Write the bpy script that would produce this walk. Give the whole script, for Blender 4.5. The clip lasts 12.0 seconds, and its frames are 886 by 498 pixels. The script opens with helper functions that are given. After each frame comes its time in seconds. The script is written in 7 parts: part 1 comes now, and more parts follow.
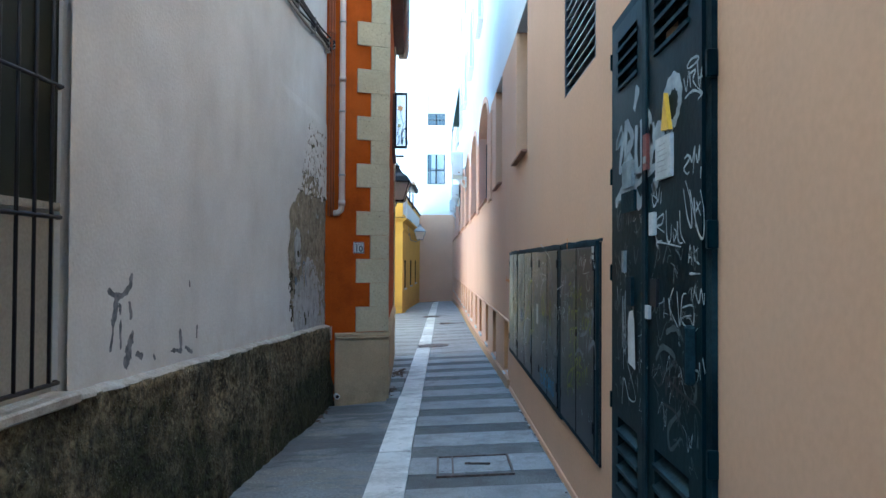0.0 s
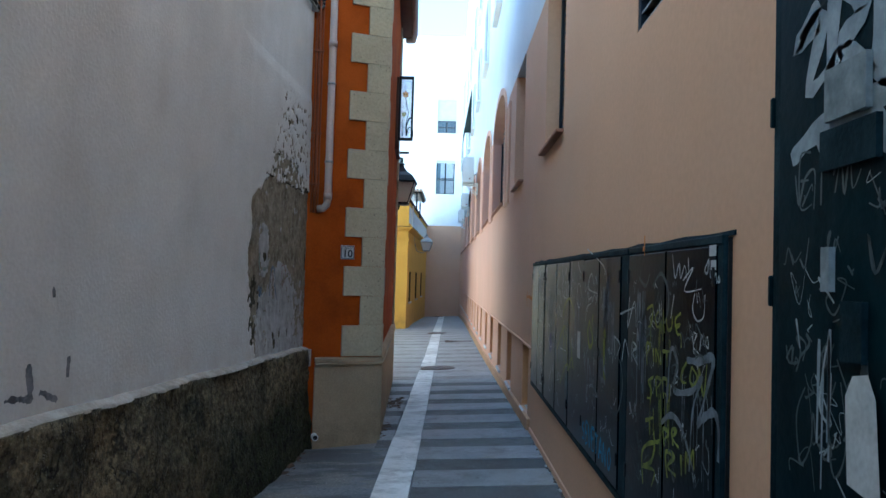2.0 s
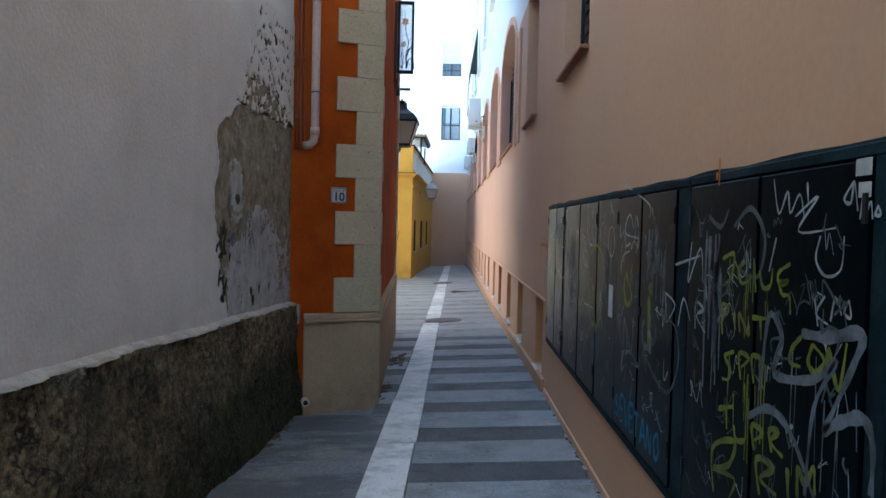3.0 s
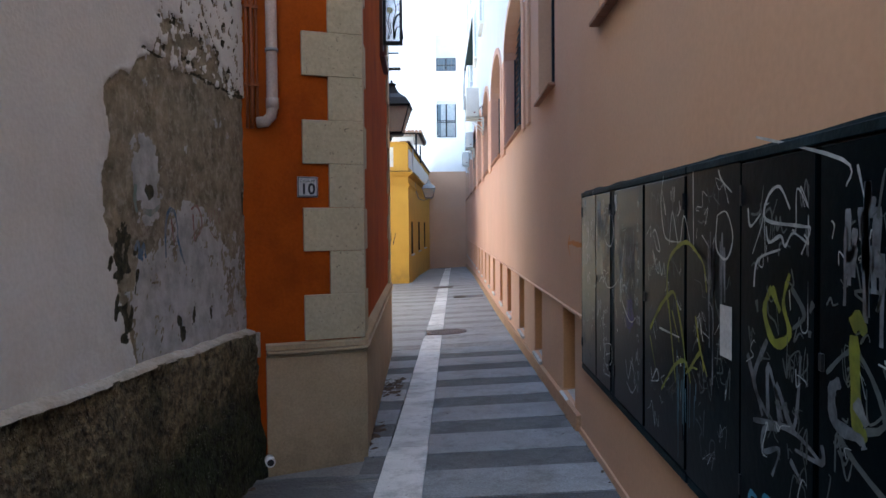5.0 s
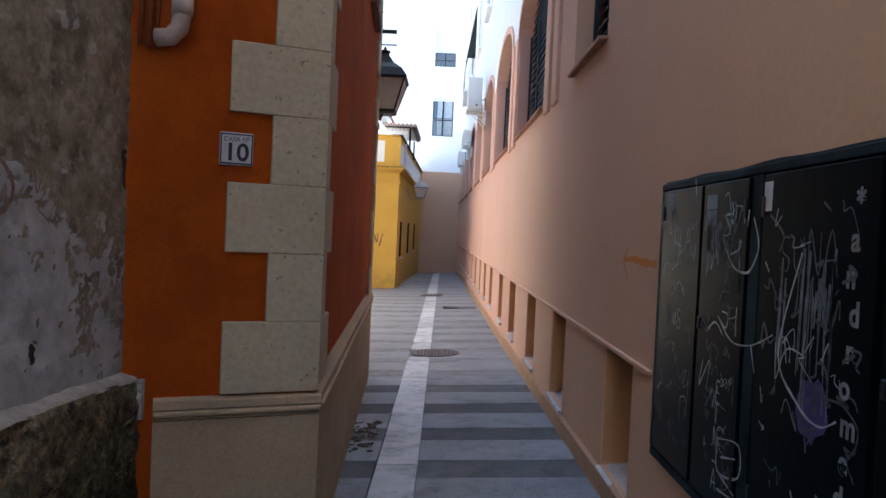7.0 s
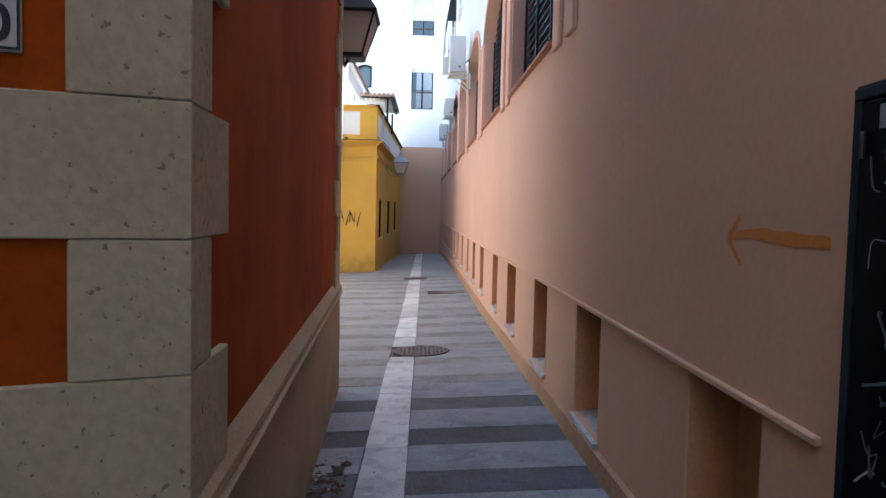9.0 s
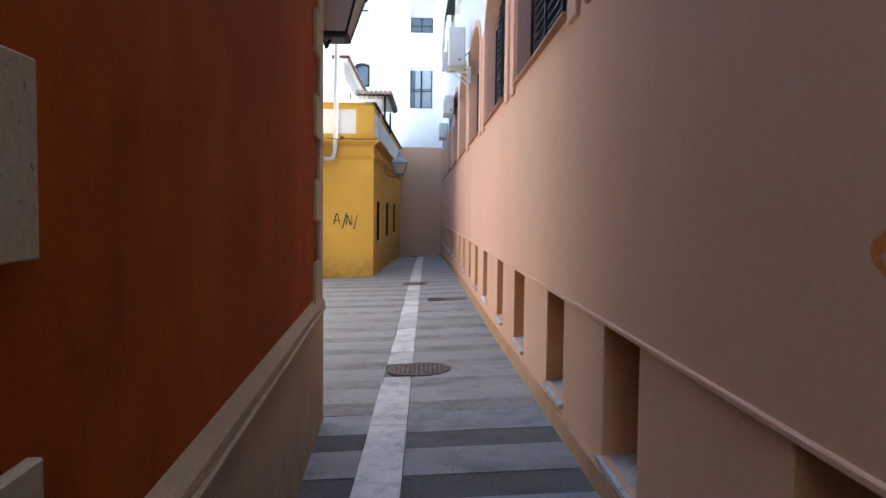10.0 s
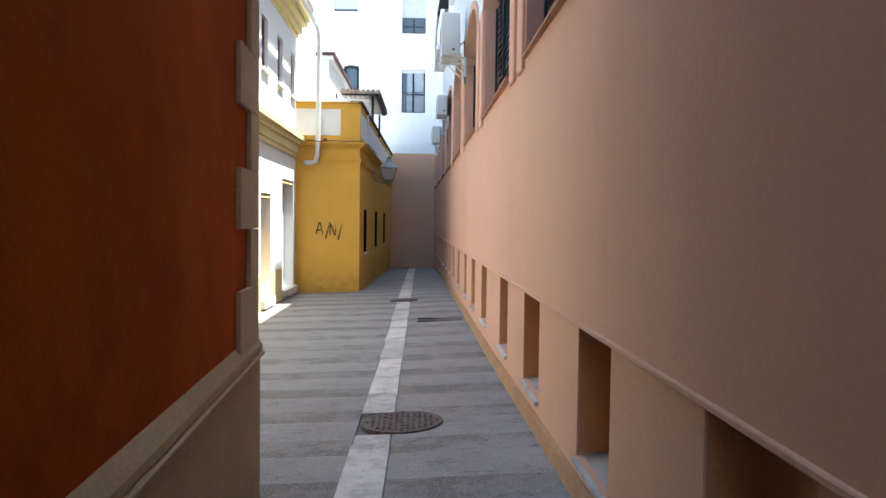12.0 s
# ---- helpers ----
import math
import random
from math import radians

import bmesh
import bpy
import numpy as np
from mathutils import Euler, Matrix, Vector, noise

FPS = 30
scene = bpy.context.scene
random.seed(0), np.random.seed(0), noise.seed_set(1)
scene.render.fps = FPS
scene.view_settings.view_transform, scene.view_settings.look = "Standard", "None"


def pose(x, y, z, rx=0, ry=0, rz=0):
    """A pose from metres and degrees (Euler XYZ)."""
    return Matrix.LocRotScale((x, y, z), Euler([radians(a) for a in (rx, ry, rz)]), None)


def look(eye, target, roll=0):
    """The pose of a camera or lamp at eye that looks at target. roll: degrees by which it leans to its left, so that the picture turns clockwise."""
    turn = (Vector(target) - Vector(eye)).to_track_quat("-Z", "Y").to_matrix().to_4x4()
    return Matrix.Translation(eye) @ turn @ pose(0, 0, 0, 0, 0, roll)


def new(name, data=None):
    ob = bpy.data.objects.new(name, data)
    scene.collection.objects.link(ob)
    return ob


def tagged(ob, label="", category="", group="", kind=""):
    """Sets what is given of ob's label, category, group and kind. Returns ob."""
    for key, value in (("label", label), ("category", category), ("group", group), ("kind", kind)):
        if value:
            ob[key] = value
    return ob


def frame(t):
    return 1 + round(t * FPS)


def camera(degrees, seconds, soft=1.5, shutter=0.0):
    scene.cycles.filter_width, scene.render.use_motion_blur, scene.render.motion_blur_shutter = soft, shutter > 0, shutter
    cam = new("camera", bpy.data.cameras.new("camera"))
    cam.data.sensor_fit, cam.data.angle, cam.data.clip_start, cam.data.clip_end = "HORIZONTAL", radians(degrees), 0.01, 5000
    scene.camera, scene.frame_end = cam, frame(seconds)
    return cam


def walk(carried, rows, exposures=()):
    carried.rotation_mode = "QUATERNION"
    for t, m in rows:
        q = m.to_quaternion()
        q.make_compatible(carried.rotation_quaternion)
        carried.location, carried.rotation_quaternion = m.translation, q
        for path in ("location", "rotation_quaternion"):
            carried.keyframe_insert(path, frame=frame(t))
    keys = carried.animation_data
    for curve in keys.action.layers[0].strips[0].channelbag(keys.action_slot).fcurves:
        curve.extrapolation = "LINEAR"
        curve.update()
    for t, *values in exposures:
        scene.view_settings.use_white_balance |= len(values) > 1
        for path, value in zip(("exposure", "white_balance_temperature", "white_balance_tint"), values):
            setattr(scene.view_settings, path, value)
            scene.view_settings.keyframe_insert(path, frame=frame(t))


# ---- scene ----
cam = camera(63.6, 12.0)
PATH = [
    (0, (0.043, 0.01, 1.549), (0.042, 2.01, 1.585), 0.3),
    (0.5, (0.043, 0.437, 1.533), (0.038, 2.436, 1.574), 1.0),
    (1, (-0.006, 0.873, 1.53), (0.048, 2.872, 1.576), 0.4),
    (1.5, (0.031, 1.35, 1.529), (-0.002, 3.349, 1.603), 0.8),
    (2, (0.028, 1.858, 1.512), (0.006, 3.856, 1.586), 1.7),
    (2.5, (0.017, 2.322, 1.489), (0.025, 4.321, 1.434), 0.4),
    (3, (0.04, 2.772, 1.477), (0.004, 4.771, 1.408), 1.3),
    (3.2, (0.018, 2.951, 1.456), (0.027, 4.95, 1.411), 1.6),
    (4.8, (-0.004, 4.233, 1.442), (-0.034, 6.232, 1.406), 0.6),
    (5, (-0.02, 4.406, 1.44), (-0.053, 6.405, 1.375), -0.5),
    (5.5, (-0.034, 4.996, 1.417), (-0.085, 6.995, 1.355), 1.5),
    (6, (-0.057, 5.397, 1.439), (-0.105, 7.397, 1.429), 1.1),
    (6.5, (-0.101, 5.886, 1.424), (-0.04, 7.885, 1.4), 0.6),
    (7, (-0.132, 6.37, 1.407), (-0.131, 8.369, 1.353), 2.6),
    (7.5, (-0.206, 6.846, 1.387), (-0.152, 8.844, 1.314), 1.1),
    (7.7, (-0.211, 7.037, 1.367), (-0.138, 9.033, 1.266), 0.4),
    (9.3, (-0.118, 8.42, 1.345), (-0.064, 10.416, 1.228), 1.5),
    (9.5, (-0.096, 8.636, 1.356), (-0.026, 10.631, 1.234), 1.6),
    (10, (-0.107, 9.06, 1.348), (-0.06, 11.057, 1.241), 0.7),
    (10.5, (-0.117, 9.52, 1.340), (-0.083, 11.517, 1.238), -0.4),
    (11, (-0.085, 9.945, 1.328), (-0.046, 11.942, 1.212), 1.8),
    (11.5, (-0.09, 10.42, 1.322), (0.002, 12.415, 1.218), 0.7),
    (12, (-0.031, 10.864, 1.318), (0.033, 12.861, 1.239), 0.7),
]
walk(cam, [(t, look(eye, target, roll)) for t, eye, target, roll in PATH], [(0.0, 3.12, 4980, -12), (1.0, 2.90, 4900, -12), (2.0, 2.64, 5050, -10), (3.0, 2.64, 5450, -5), (5.5, 2.65, 5900, 4), (7.5, 2.54, 5980, 7), (10.5, 2.50, 5950, 4), (12.0, 2.31, 6080, 1)])

# ---- world, sun, exposure ----
world = bpy.data.worlds.new("world")
scene.world = world
world.use_nodes = True
wn = world.node_tree
sky = wn.nodes.new("ShaderNodeTexSky")
sky.sky_type = "NISHITA"
sky.sun_disc = False
SUN_TRAVEL = Vector((-0.285, -0.05, -0.955)).normalized()
sky.sun_elevation = math.asin(-SUN_TRAVEL.z)
sky.sun_rotation = math.atan2(-SUN_TRAVEL.x, -SUN_TRAVEL.y)
wn.nodes["Background"].inputs[1].default_value = 0.115
wn.links.new(sky.outputs[0], wn.nodes["Background"].inputs[0])
sun = new("sun", bpy.data.lights.new("sun", "SUN"))
sun.data.energy, sun.data.angle, sun.data.color = 5.0, radians(0.53), (1.0, 0.95, 0.86)
sun.matrix_world = look((0, 0, 40), Vector((0, 0, 40)) + SUN_TRAVEL)


# ---- materials ----
RELIEF = []


def material(name, color, color2=None, scale=3.0, rough=0.85, bump=0.25, grain=60.0, metal=0.0, mix=0.5, grit=0.12, spec=0.3, extra=None, variation=0.0, relief=0.01):
    m = bpy.data.materials.new(name)
    m.use_nodes = True
    nt = m.node_tree
    b = nt.nodes["Principled BSDF"]
    b.inputs["Roughness"].default_value = rough
    b.inputs["Metallic"].default_value = metal
    b.inputs["Specular IOR Level"].default_value = spec
    geo = nt.nodes.new("ShaderNodeNewGeometry")
    large = nt.nodes.new("ShaderNodeTexNoise")
    large.inputs["Scale"].default_value = scale
    large.inputs["Detail"].default_value = 7
    large.inputs["Roughness"].default_value = 0.6
    nt.links.new(geo.outputs["Position"], large.inputs["Vector"])
    ramp = nt.nodes.new("ShaderNodeValToRGB")
    ramp.color_ramp.elements[0].position, ramp.color_ramp.elements[1].position = 0.5 - mix / 2, 0.5 + mix / 2
    ramp.color_ramp.elements[0].color = (*(color2 or [c * 0.8 for c in color]), 1)
    ramp.color_ramp.elements[1].color = (*color, 1)
    nt.links.new(large.outputs[0], ramp.inputs[0])
    fine = nt.nodes.new("ShaderNodeTexNoise")
    fine.inputs["Scale"].default_value = grain
    fine.inputs["Detail"].default_value = 4
    nt.links.new(geo.outputs["Position"], fine.inputs["Vector"])
    col = ramp.outputs[0]
    col = mixed(nt, "MULTIPLY", grit, col, fine.outputs[0], remap=(0.35, 0.65, 0.2, 1.4))
    if variation:
        info = nt.nodes.new("ShaderNodeObjectInfo")
        col = mixed(nt, "MULTIPLY", 1.0, col, info.outputs["Random"], remap=(0, 1, 1 - variation, 1 + variation))
    if extra:
        col = extra(nt, geo, col, b)
    nt.links.new(col, b.inputs["Base Color"])
    if bump:
        bp = nt.nodes.new("ShaderNodeBump")
        bp.inputs["Strength"].default_value = bump
        bp.inputs["Distance"].default_value = relief
        add = nt.nodes.new("ShaderNodeMath")
        nt.links.new(fine.outputs[0], add.inputs[0])
        nt.links.new(large.outputs[0], add.inputs[1])
        height = add.outputs[0]
        if RELIEF:
            height = math_node(nt, "SUBTRACT", height, RELIEF.pop())
        nt.links.new(height, bp.inputs["Height"])
        nt.links.new(bp.outputs[0], b.inputs["Normal"])
    return m


def mixed(nt, mode, fac, a, b, remap=None):
    """Mix colour sockets or values; remap turns a value b into another range first."""
    if remap:
        r = nt.nodes.new("ShaderNodeMapRange")
        for i, v in enumerate(remap):
            r.inputs[i + 1].default_value = v
        nt.links.new(b, r.inputs[0])
        b = r.outputs[0]
    n = nt.nodes.new("ShaderNodeMix")
    n.data_type, n.blend_type = "RGBA", mode
    if isinstance(fac, (int, float)):
        n.inputs[0].default_value = fac
    else:
        nt.links.new(fac, n.inputs[0])
    for socket, v in ((n.inputs[6], a), (n.inputs[7], b)):
        if isinstance(v, tuple):
            socket.default_value = (*v, 1)
        else:
            nt.links.new(v, socket)
    return n.outputs[2]


def math_node(nt, op, a, b=None, clamp=False):
    n = nt.nodes.new("ShaderNodeMath")
    n.operation, n.use_clamp = op, clamp
    for i, v in enumerate((a, b)):
        if v is None:
            continue
        if isinstance(v, (int, float)):
            n.inputs[i].default_value = v
        else:
            nt.links.new(v, n.inputs[i])
    return n.outputs[0]


def ranged(nt, v, lo, hi):
    r = nt.nodes.new("ShaderNodeMapRange")
    r.inputs[1].default_value, r.inputs[2].default_value = lo, hi
    nt.links.new(v, r.inputs[0])
    return r.outputs[0]


def noise_at(nt, geo, scale, detail=6, rough=0.6, stretch=None):
    n = nt.nodes.new("ShaderNodeTexNoise")
    n.inputs["Scale"].default_value, n.inputs["Detail"].default_value, n.inputs["Roughness"].default_value = scale, detail, rough
    v = geo.outputs["Position"]
    if stretch:
        mp = nt.nodes.new("ShaderNodeMapping")
        mp.inputs["Scale"].default_value = stretch
        nt.links.new(v, mp.inputs["Vector"])
        v = mp.outputs[0]
    nt.links.new(v, n.inputs["Vector"])
    return n.outputs[0]


def axes(nt, geo):
    s = nt.nodes.new("ShaderNodeSeparateXYZ")
    nt.links.new(geo.outputs["Position"], s.inputs[0])
    return s.outputs


def layer(nt, name):
    n = nt.nodes.new("ShaderNodeAttribute")
    n.attribute_name = name
    return n.outputs["Fac"]


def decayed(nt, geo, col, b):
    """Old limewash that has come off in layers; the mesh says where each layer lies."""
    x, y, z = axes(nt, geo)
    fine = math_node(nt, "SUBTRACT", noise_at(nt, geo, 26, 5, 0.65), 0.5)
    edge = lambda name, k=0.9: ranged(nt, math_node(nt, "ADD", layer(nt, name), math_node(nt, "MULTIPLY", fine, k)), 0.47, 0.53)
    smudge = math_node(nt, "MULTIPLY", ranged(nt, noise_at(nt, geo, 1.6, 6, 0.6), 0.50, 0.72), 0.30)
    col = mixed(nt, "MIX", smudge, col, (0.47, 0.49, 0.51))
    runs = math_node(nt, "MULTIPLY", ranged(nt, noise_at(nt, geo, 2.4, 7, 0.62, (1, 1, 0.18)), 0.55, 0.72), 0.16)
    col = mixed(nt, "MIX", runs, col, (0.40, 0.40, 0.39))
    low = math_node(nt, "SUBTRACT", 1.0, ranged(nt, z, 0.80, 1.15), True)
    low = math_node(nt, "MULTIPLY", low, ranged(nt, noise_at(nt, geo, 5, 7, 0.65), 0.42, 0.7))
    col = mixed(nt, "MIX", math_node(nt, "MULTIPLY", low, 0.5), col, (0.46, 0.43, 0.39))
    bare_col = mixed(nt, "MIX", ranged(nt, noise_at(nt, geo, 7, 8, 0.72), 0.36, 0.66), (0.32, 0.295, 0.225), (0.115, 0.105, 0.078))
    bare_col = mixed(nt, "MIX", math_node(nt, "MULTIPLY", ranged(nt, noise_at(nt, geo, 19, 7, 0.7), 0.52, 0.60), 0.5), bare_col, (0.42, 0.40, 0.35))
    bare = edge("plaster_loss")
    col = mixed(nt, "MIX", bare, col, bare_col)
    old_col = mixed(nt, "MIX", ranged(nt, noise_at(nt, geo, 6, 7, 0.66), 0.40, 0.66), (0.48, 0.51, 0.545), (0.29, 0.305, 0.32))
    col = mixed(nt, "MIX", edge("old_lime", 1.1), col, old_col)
    # colour of the holes, also of the shade line painted under the plaster lip
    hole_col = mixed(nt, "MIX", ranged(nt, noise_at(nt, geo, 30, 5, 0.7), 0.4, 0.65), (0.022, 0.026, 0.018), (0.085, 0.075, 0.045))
    col = mixed(nt, "MIX", edge("hole_and_lip_shade", 0.8), col, hole_col)
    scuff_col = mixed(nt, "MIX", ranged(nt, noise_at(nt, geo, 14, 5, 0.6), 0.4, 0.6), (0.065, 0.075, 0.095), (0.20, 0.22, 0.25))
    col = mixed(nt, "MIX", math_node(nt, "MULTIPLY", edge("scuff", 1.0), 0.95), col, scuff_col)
    RELIEF.append(math_node(nt, "MULTIPLY", math_node(nt, "ADD", bare, edge("hole_and_lip_shade", 0.8)), 2.0))
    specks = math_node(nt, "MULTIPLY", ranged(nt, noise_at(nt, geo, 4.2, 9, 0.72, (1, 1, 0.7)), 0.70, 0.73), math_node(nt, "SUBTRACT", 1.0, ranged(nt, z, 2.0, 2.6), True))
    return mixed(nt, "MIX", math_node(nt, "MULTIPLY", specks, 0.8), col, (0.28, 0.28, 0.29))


def dirty_foot(level, color, height=0.35):
    def fn(nt, geo, col, b):
        x, y, z = axes(nt, geo)
        f = math_node(nt, "SUBTRACT", 1.0, ranged(nt, z, level, level + height), True)
        f = math_node(nt, "MULTIPLY", f, ranged(nt, noise_at(nt, geo, 4, 7, 0.65), 0.35, 0.7))
        return mixed(nt, "MIX", math_node(nt, "MULTIPLY", f, 0.8), col, color)
    return fn


def streaked(color, amount=0.35):
    def fn(nt, geo, col, b):
        s = ranged(nt, noise_at(nt, geo, 2.2, 6, 0.6, (3, 3, 0.25)), 0.45, 0.75)
        col = mixed(nt, "MIX", math_node(nt, "MULTIPLY", s, amount), col, color)
        return col
    return fn


def blotched(nt, geo, col, b):
    """Uneven rain-washed colour on the orange house."""
    col = streaked((0.22, 0.040, 0.008), 0.22)(nt, geo, col, b)
    s = ranged(nt, noise_at(nt, geo, 2.8, 7, 0.65), 0.48, 0.66)
    col = mixed(nt, "MIX", math_node(nt, "MULTIPLY", s, 0.45), col, (0.17, 0.034, 0.009))
    t = ranged(nt, noise_at(nt, geo, 0.9, 5, 0.6, (1, 1, 0.5)), 0.52, 0.66)
    return mixed(nt, "MIX", math_node(nt, "MULTIPLY", t, 0.30), col, (0.50, 0.135, 0.022))


def marked_far_lit(nt, geo, col, b):
    """Faint runs and small scuffs on painted render, and the far bounce light as a pinker tint."""
    col = streaked((0.50, 0.34, 0.235), 0.05)(nt, geo, col, b)
    scuff = ranged(nt, noise_at(nt, geo, 5.5, 9, 0.75), 0.72, 0.76)
    col = mixed(nt, "MIX", math_node(nt, "MULTIPLY", scuff, 0.5), col, (0.30, 0.21, 0.15))
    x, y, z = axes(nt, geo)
    # bounced light put into the colour: pinker past 11.5 m, ending by 44 m
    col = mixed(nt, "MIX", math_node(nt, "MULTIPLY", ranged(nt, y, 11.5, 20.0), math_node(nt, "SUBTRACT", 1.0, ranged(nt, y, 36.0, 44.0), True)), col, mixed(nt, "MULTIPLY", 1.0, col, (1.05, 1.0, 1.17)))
    pale = ranged(nt, noise_at(nt, geo, 0.55, 5, 0.55, (1, 1, 1.6)), 0.50, 0.66)
    return mixed(nt, "MIX", math_node(nt, "MULTIPLY", pale, 0.22), col, (0.56, 0.40, 0.30))


def trodden(nt, geo, col, b):
    """Dark stains and worn dirt on paving."""
    s = ranged(nt, noise_at(nt, geo, 3.1, 9, 0.76), 0.47, 0.66)
    col = mixed(nt, "MIX", math_node(nt, "MULTIPLY", s, 0.62), col, (0.105, 0.098, 0.09))
    dust = ranged(nt, noise_at(nt, geo, 1.3, 6, 0.6, (1, 0.5, 1)), 0.50, 0.68)
    col = mixed(nt, "MIX", math_node(nt, "MULTIPLY", dust, 0.30), col, (0.30, 0.27, 0.25))
    dots = ranged(nt, noise_at(nt, geo, 17, 4, 0.6), 0.67, 0.70)
    return mixed(nt, "MIX", math_node(nt, "MULTIPLY", dots, 0.7), col, (0.05, 0.045, 0.045))


def mossy(nt, geo, col, b):
    """Cement with grit showing, brown earth, dark moss in the lower hollows."""
    x, y, z = axes(nt, geo)
    s = ranged(nt, noise_at(nt, geo, 1.7, 8, 0.65), 0.42, 0.60)
    col = mixed(nt, "MIX", math_node(nt, "MULTIPLY", s, 0.75), col, (0.175, 0.142, 0.086))
    wet = ranged(nt, math_node(nt, "ADD", math_node(nt, "SUBTRACT", noise_at(nt, geo, 2.2, 9, 0.70), math_node(nt, "MULTIPLY", z, 0.22)), math_node(nt, "MULTIPLY", math_node(nt, "SUBTRACT", 1.0, ranged(nt, y, 4.5, 5.3), True), 0.09)), 0.44, 0.58)
    low = math_node(nt, "MULTIPLY", math_node(nt, "SUBTRACT", 1.0, ranged(nt, math_node(nt, "ADD", z, math_node(nt, "MULTIPLY", noise_at(nt, geo, 3.1, 6, 0.6), 0.8)), 0.55, 0.85), True), ranged(nt, y, 5.6, 8.0))
    wet = math_node(nt, "MAXIMUM", wet, low)
    col = mixed(nt, "MIX", math_node(nt, "MULTIPLY", wet, 0.88), col, (0.018, 0.024, 0.008))
    col = mixed(nt, "MULTIPLY", 1.0, col, noise_at(nt, geo, 18, 7, 0.75), remap=(0.38, 0.62, 0.22, 1.85))
    v = nt.nodes.new("ShaderNodeTexVoronoi")
    v.inputs["Scale"].default_value = 46
    nt.links.new(geo.outputs["Position"], v.inputs["Vector"])
    grit = math_node(nt, "MULTIPLY", math_node(nt, "SUBTRACT", 1.0, ranged(nt, v.outputs[0], 0.12, 0.30), True), ranged(nt, noise_at(nt, geo, 6, 4, 0.6), 0.46, 0.54))
    line = math_node(nt, "ABSOLUTE", math_node(nt, "SUBTRACT", noise_at(nt, geo, 1.6, 5, 0.55, (1, 1, 0.8)), 0.5))
    line = math_node(nt, "MULTIPLY", math_node(nt, "SUBTRACT", 1.0, ranged(nt, line, 0.002, 0.010), True), ranged(nt, noise_at(nt, geo, 1.1, 3, 0.5), 0.50, 0.54))
    col = mixed(nt, "MIX", math_node(nt, "MULTIPLY", line, 0.85), col, (0.010, 0.010, 0.007))
    RELIEF.append(math_node(nt, "MULTIPLY", grit, -0.8))
    return mixed(nt, "MIX", math_node(nt, "MULTIPLY", grit, 0.8), col, (0.26, 0.25, 0.19))


def pitted(nt, geo, col, b):
    s = ranged(nt, noise_at(nt, geo, 45, 3, 0.5), 0.66, 0.70)
    return mixed(nt, "MIX", s, col, (0.22, 0.18, 0.13))


def scratched(nt, geo, col, b):
    """Fine cracks, scuffs and small dark chips in pale concrete."""
    s = ranged(nt, noise_at(nt, geo, 3.1, 9, 0.76), 0.50, 0.68)
    col = mixed(nt, "MIX", math_node(nt, "MULTIPLY", s, 0.45), col, (0.17, 0.16, 0.155))
    line = math_node(nt, "ABSOLUTE", math_node(nt, "SUBTRACT", noise_at(nt, geo, 1.9, 7, 0.62, (0.5, 2.2, 1)), 0.5))
    line = math_node(nt, "MULTIPLY", math_node(nt, "SUBTRACT", 1.0, ranged(nt, line, 0.0, 0.010), True), ranged(nt, noise_at(nt, geo, 2.7, 4, 0.6), 0.50, 0.56))
    col = mixed(nt, "MIX", math_node(nt, "MULTIPLY", line, 0.75), col, (0.07, 0.065, 0.06))
    dots = ranged(nt, noise_at(nt, geo, 15, 5, 0.7), 0.66, 0.69)
    return mixed(nt, "MIX", math_node(nt, "MULTIPLY", dots, 0.7), col, (0.07, 0.06, 0.055))


def speckled(nt, geo, col, b):
    """Worn exposed aggregate: pale and dark pebbles in places."""
    v = nt.nodes.new("ShaderNodeTexVoronoi")
    v.inputs["Scale"].default_value = 34
    nt.links.new(geo.outputs["Position"], v.inputs["Vector"])
    zone = ranged(nt, noise_at(nt, geo, 3.2, 7, 0.7), 0.47, 0.56)
    pale = math_node(nt, "MULTIPLY", zone, math_node(nt, "SUBTRACT", 1.0, ranged(nt, v.outputs[0], 0.16, 0.30), True))
    col = mixed(nt, "MIX", math_node(nt, "MULTIPLY", zone, 0.55), col, (0.12, 0.105, 0.095))
    col = mixed(nt, "MIX", math_node(nt, "MULTIPLY", pale, 0.8), col, (0.40, 0.37, 0.34))
    dots = ranged(nt, noise_at(nt, geo, 15, 5, 0.7), 0.64, 0.68)
    return mixed(nt, "MIX", math_node(nt, "MULTIPLY", dots, 0.8), col, (0.06, 0.05, 0.045))


def patched(nt, geo, col, b):
    """Poured concrete with patches where the pale aggregate shows and damp-dark smooth ones."""
    v = nt.nodes.new("ShaderNodeTexVoronoi")
    v.inputs["Scale"].default_value = 48
    nt.links.new(geo.outputs["Position"], v.inputs["Vector"])
    open_ = ranged(nt, noise_at(nt, geo, 2.1, 7, 0.62, (0.7, 1.5, 1)), 0.49, 0.53)
    grit = mixed(nt, "MIX", math_node(nt, "SUBTRACT", 1.0, ranged(nt, v.outputs[0], 0.08, 0.30), True), (0.17, 0.165, 0.15), (0.50, 0.49, 0.45))
    col = mixed(nt, "MIX", math_node(nt, "MULTIPLY", open_, 0.85), col, grit)
    RELIEF.append(math_node(nt, "MULTIPLY", open_, 0.5))
    dark = ranged(nt, noise_at(nt, geo, 1.4, 7, 0.66, (0.6, 1.3, 1)), 0.50, 0.58)
    return mixed(nt, "MIX", math_node(nt, "MULTIPLY", dark, 0.7), col, (0.060, 0.064, 0.07))


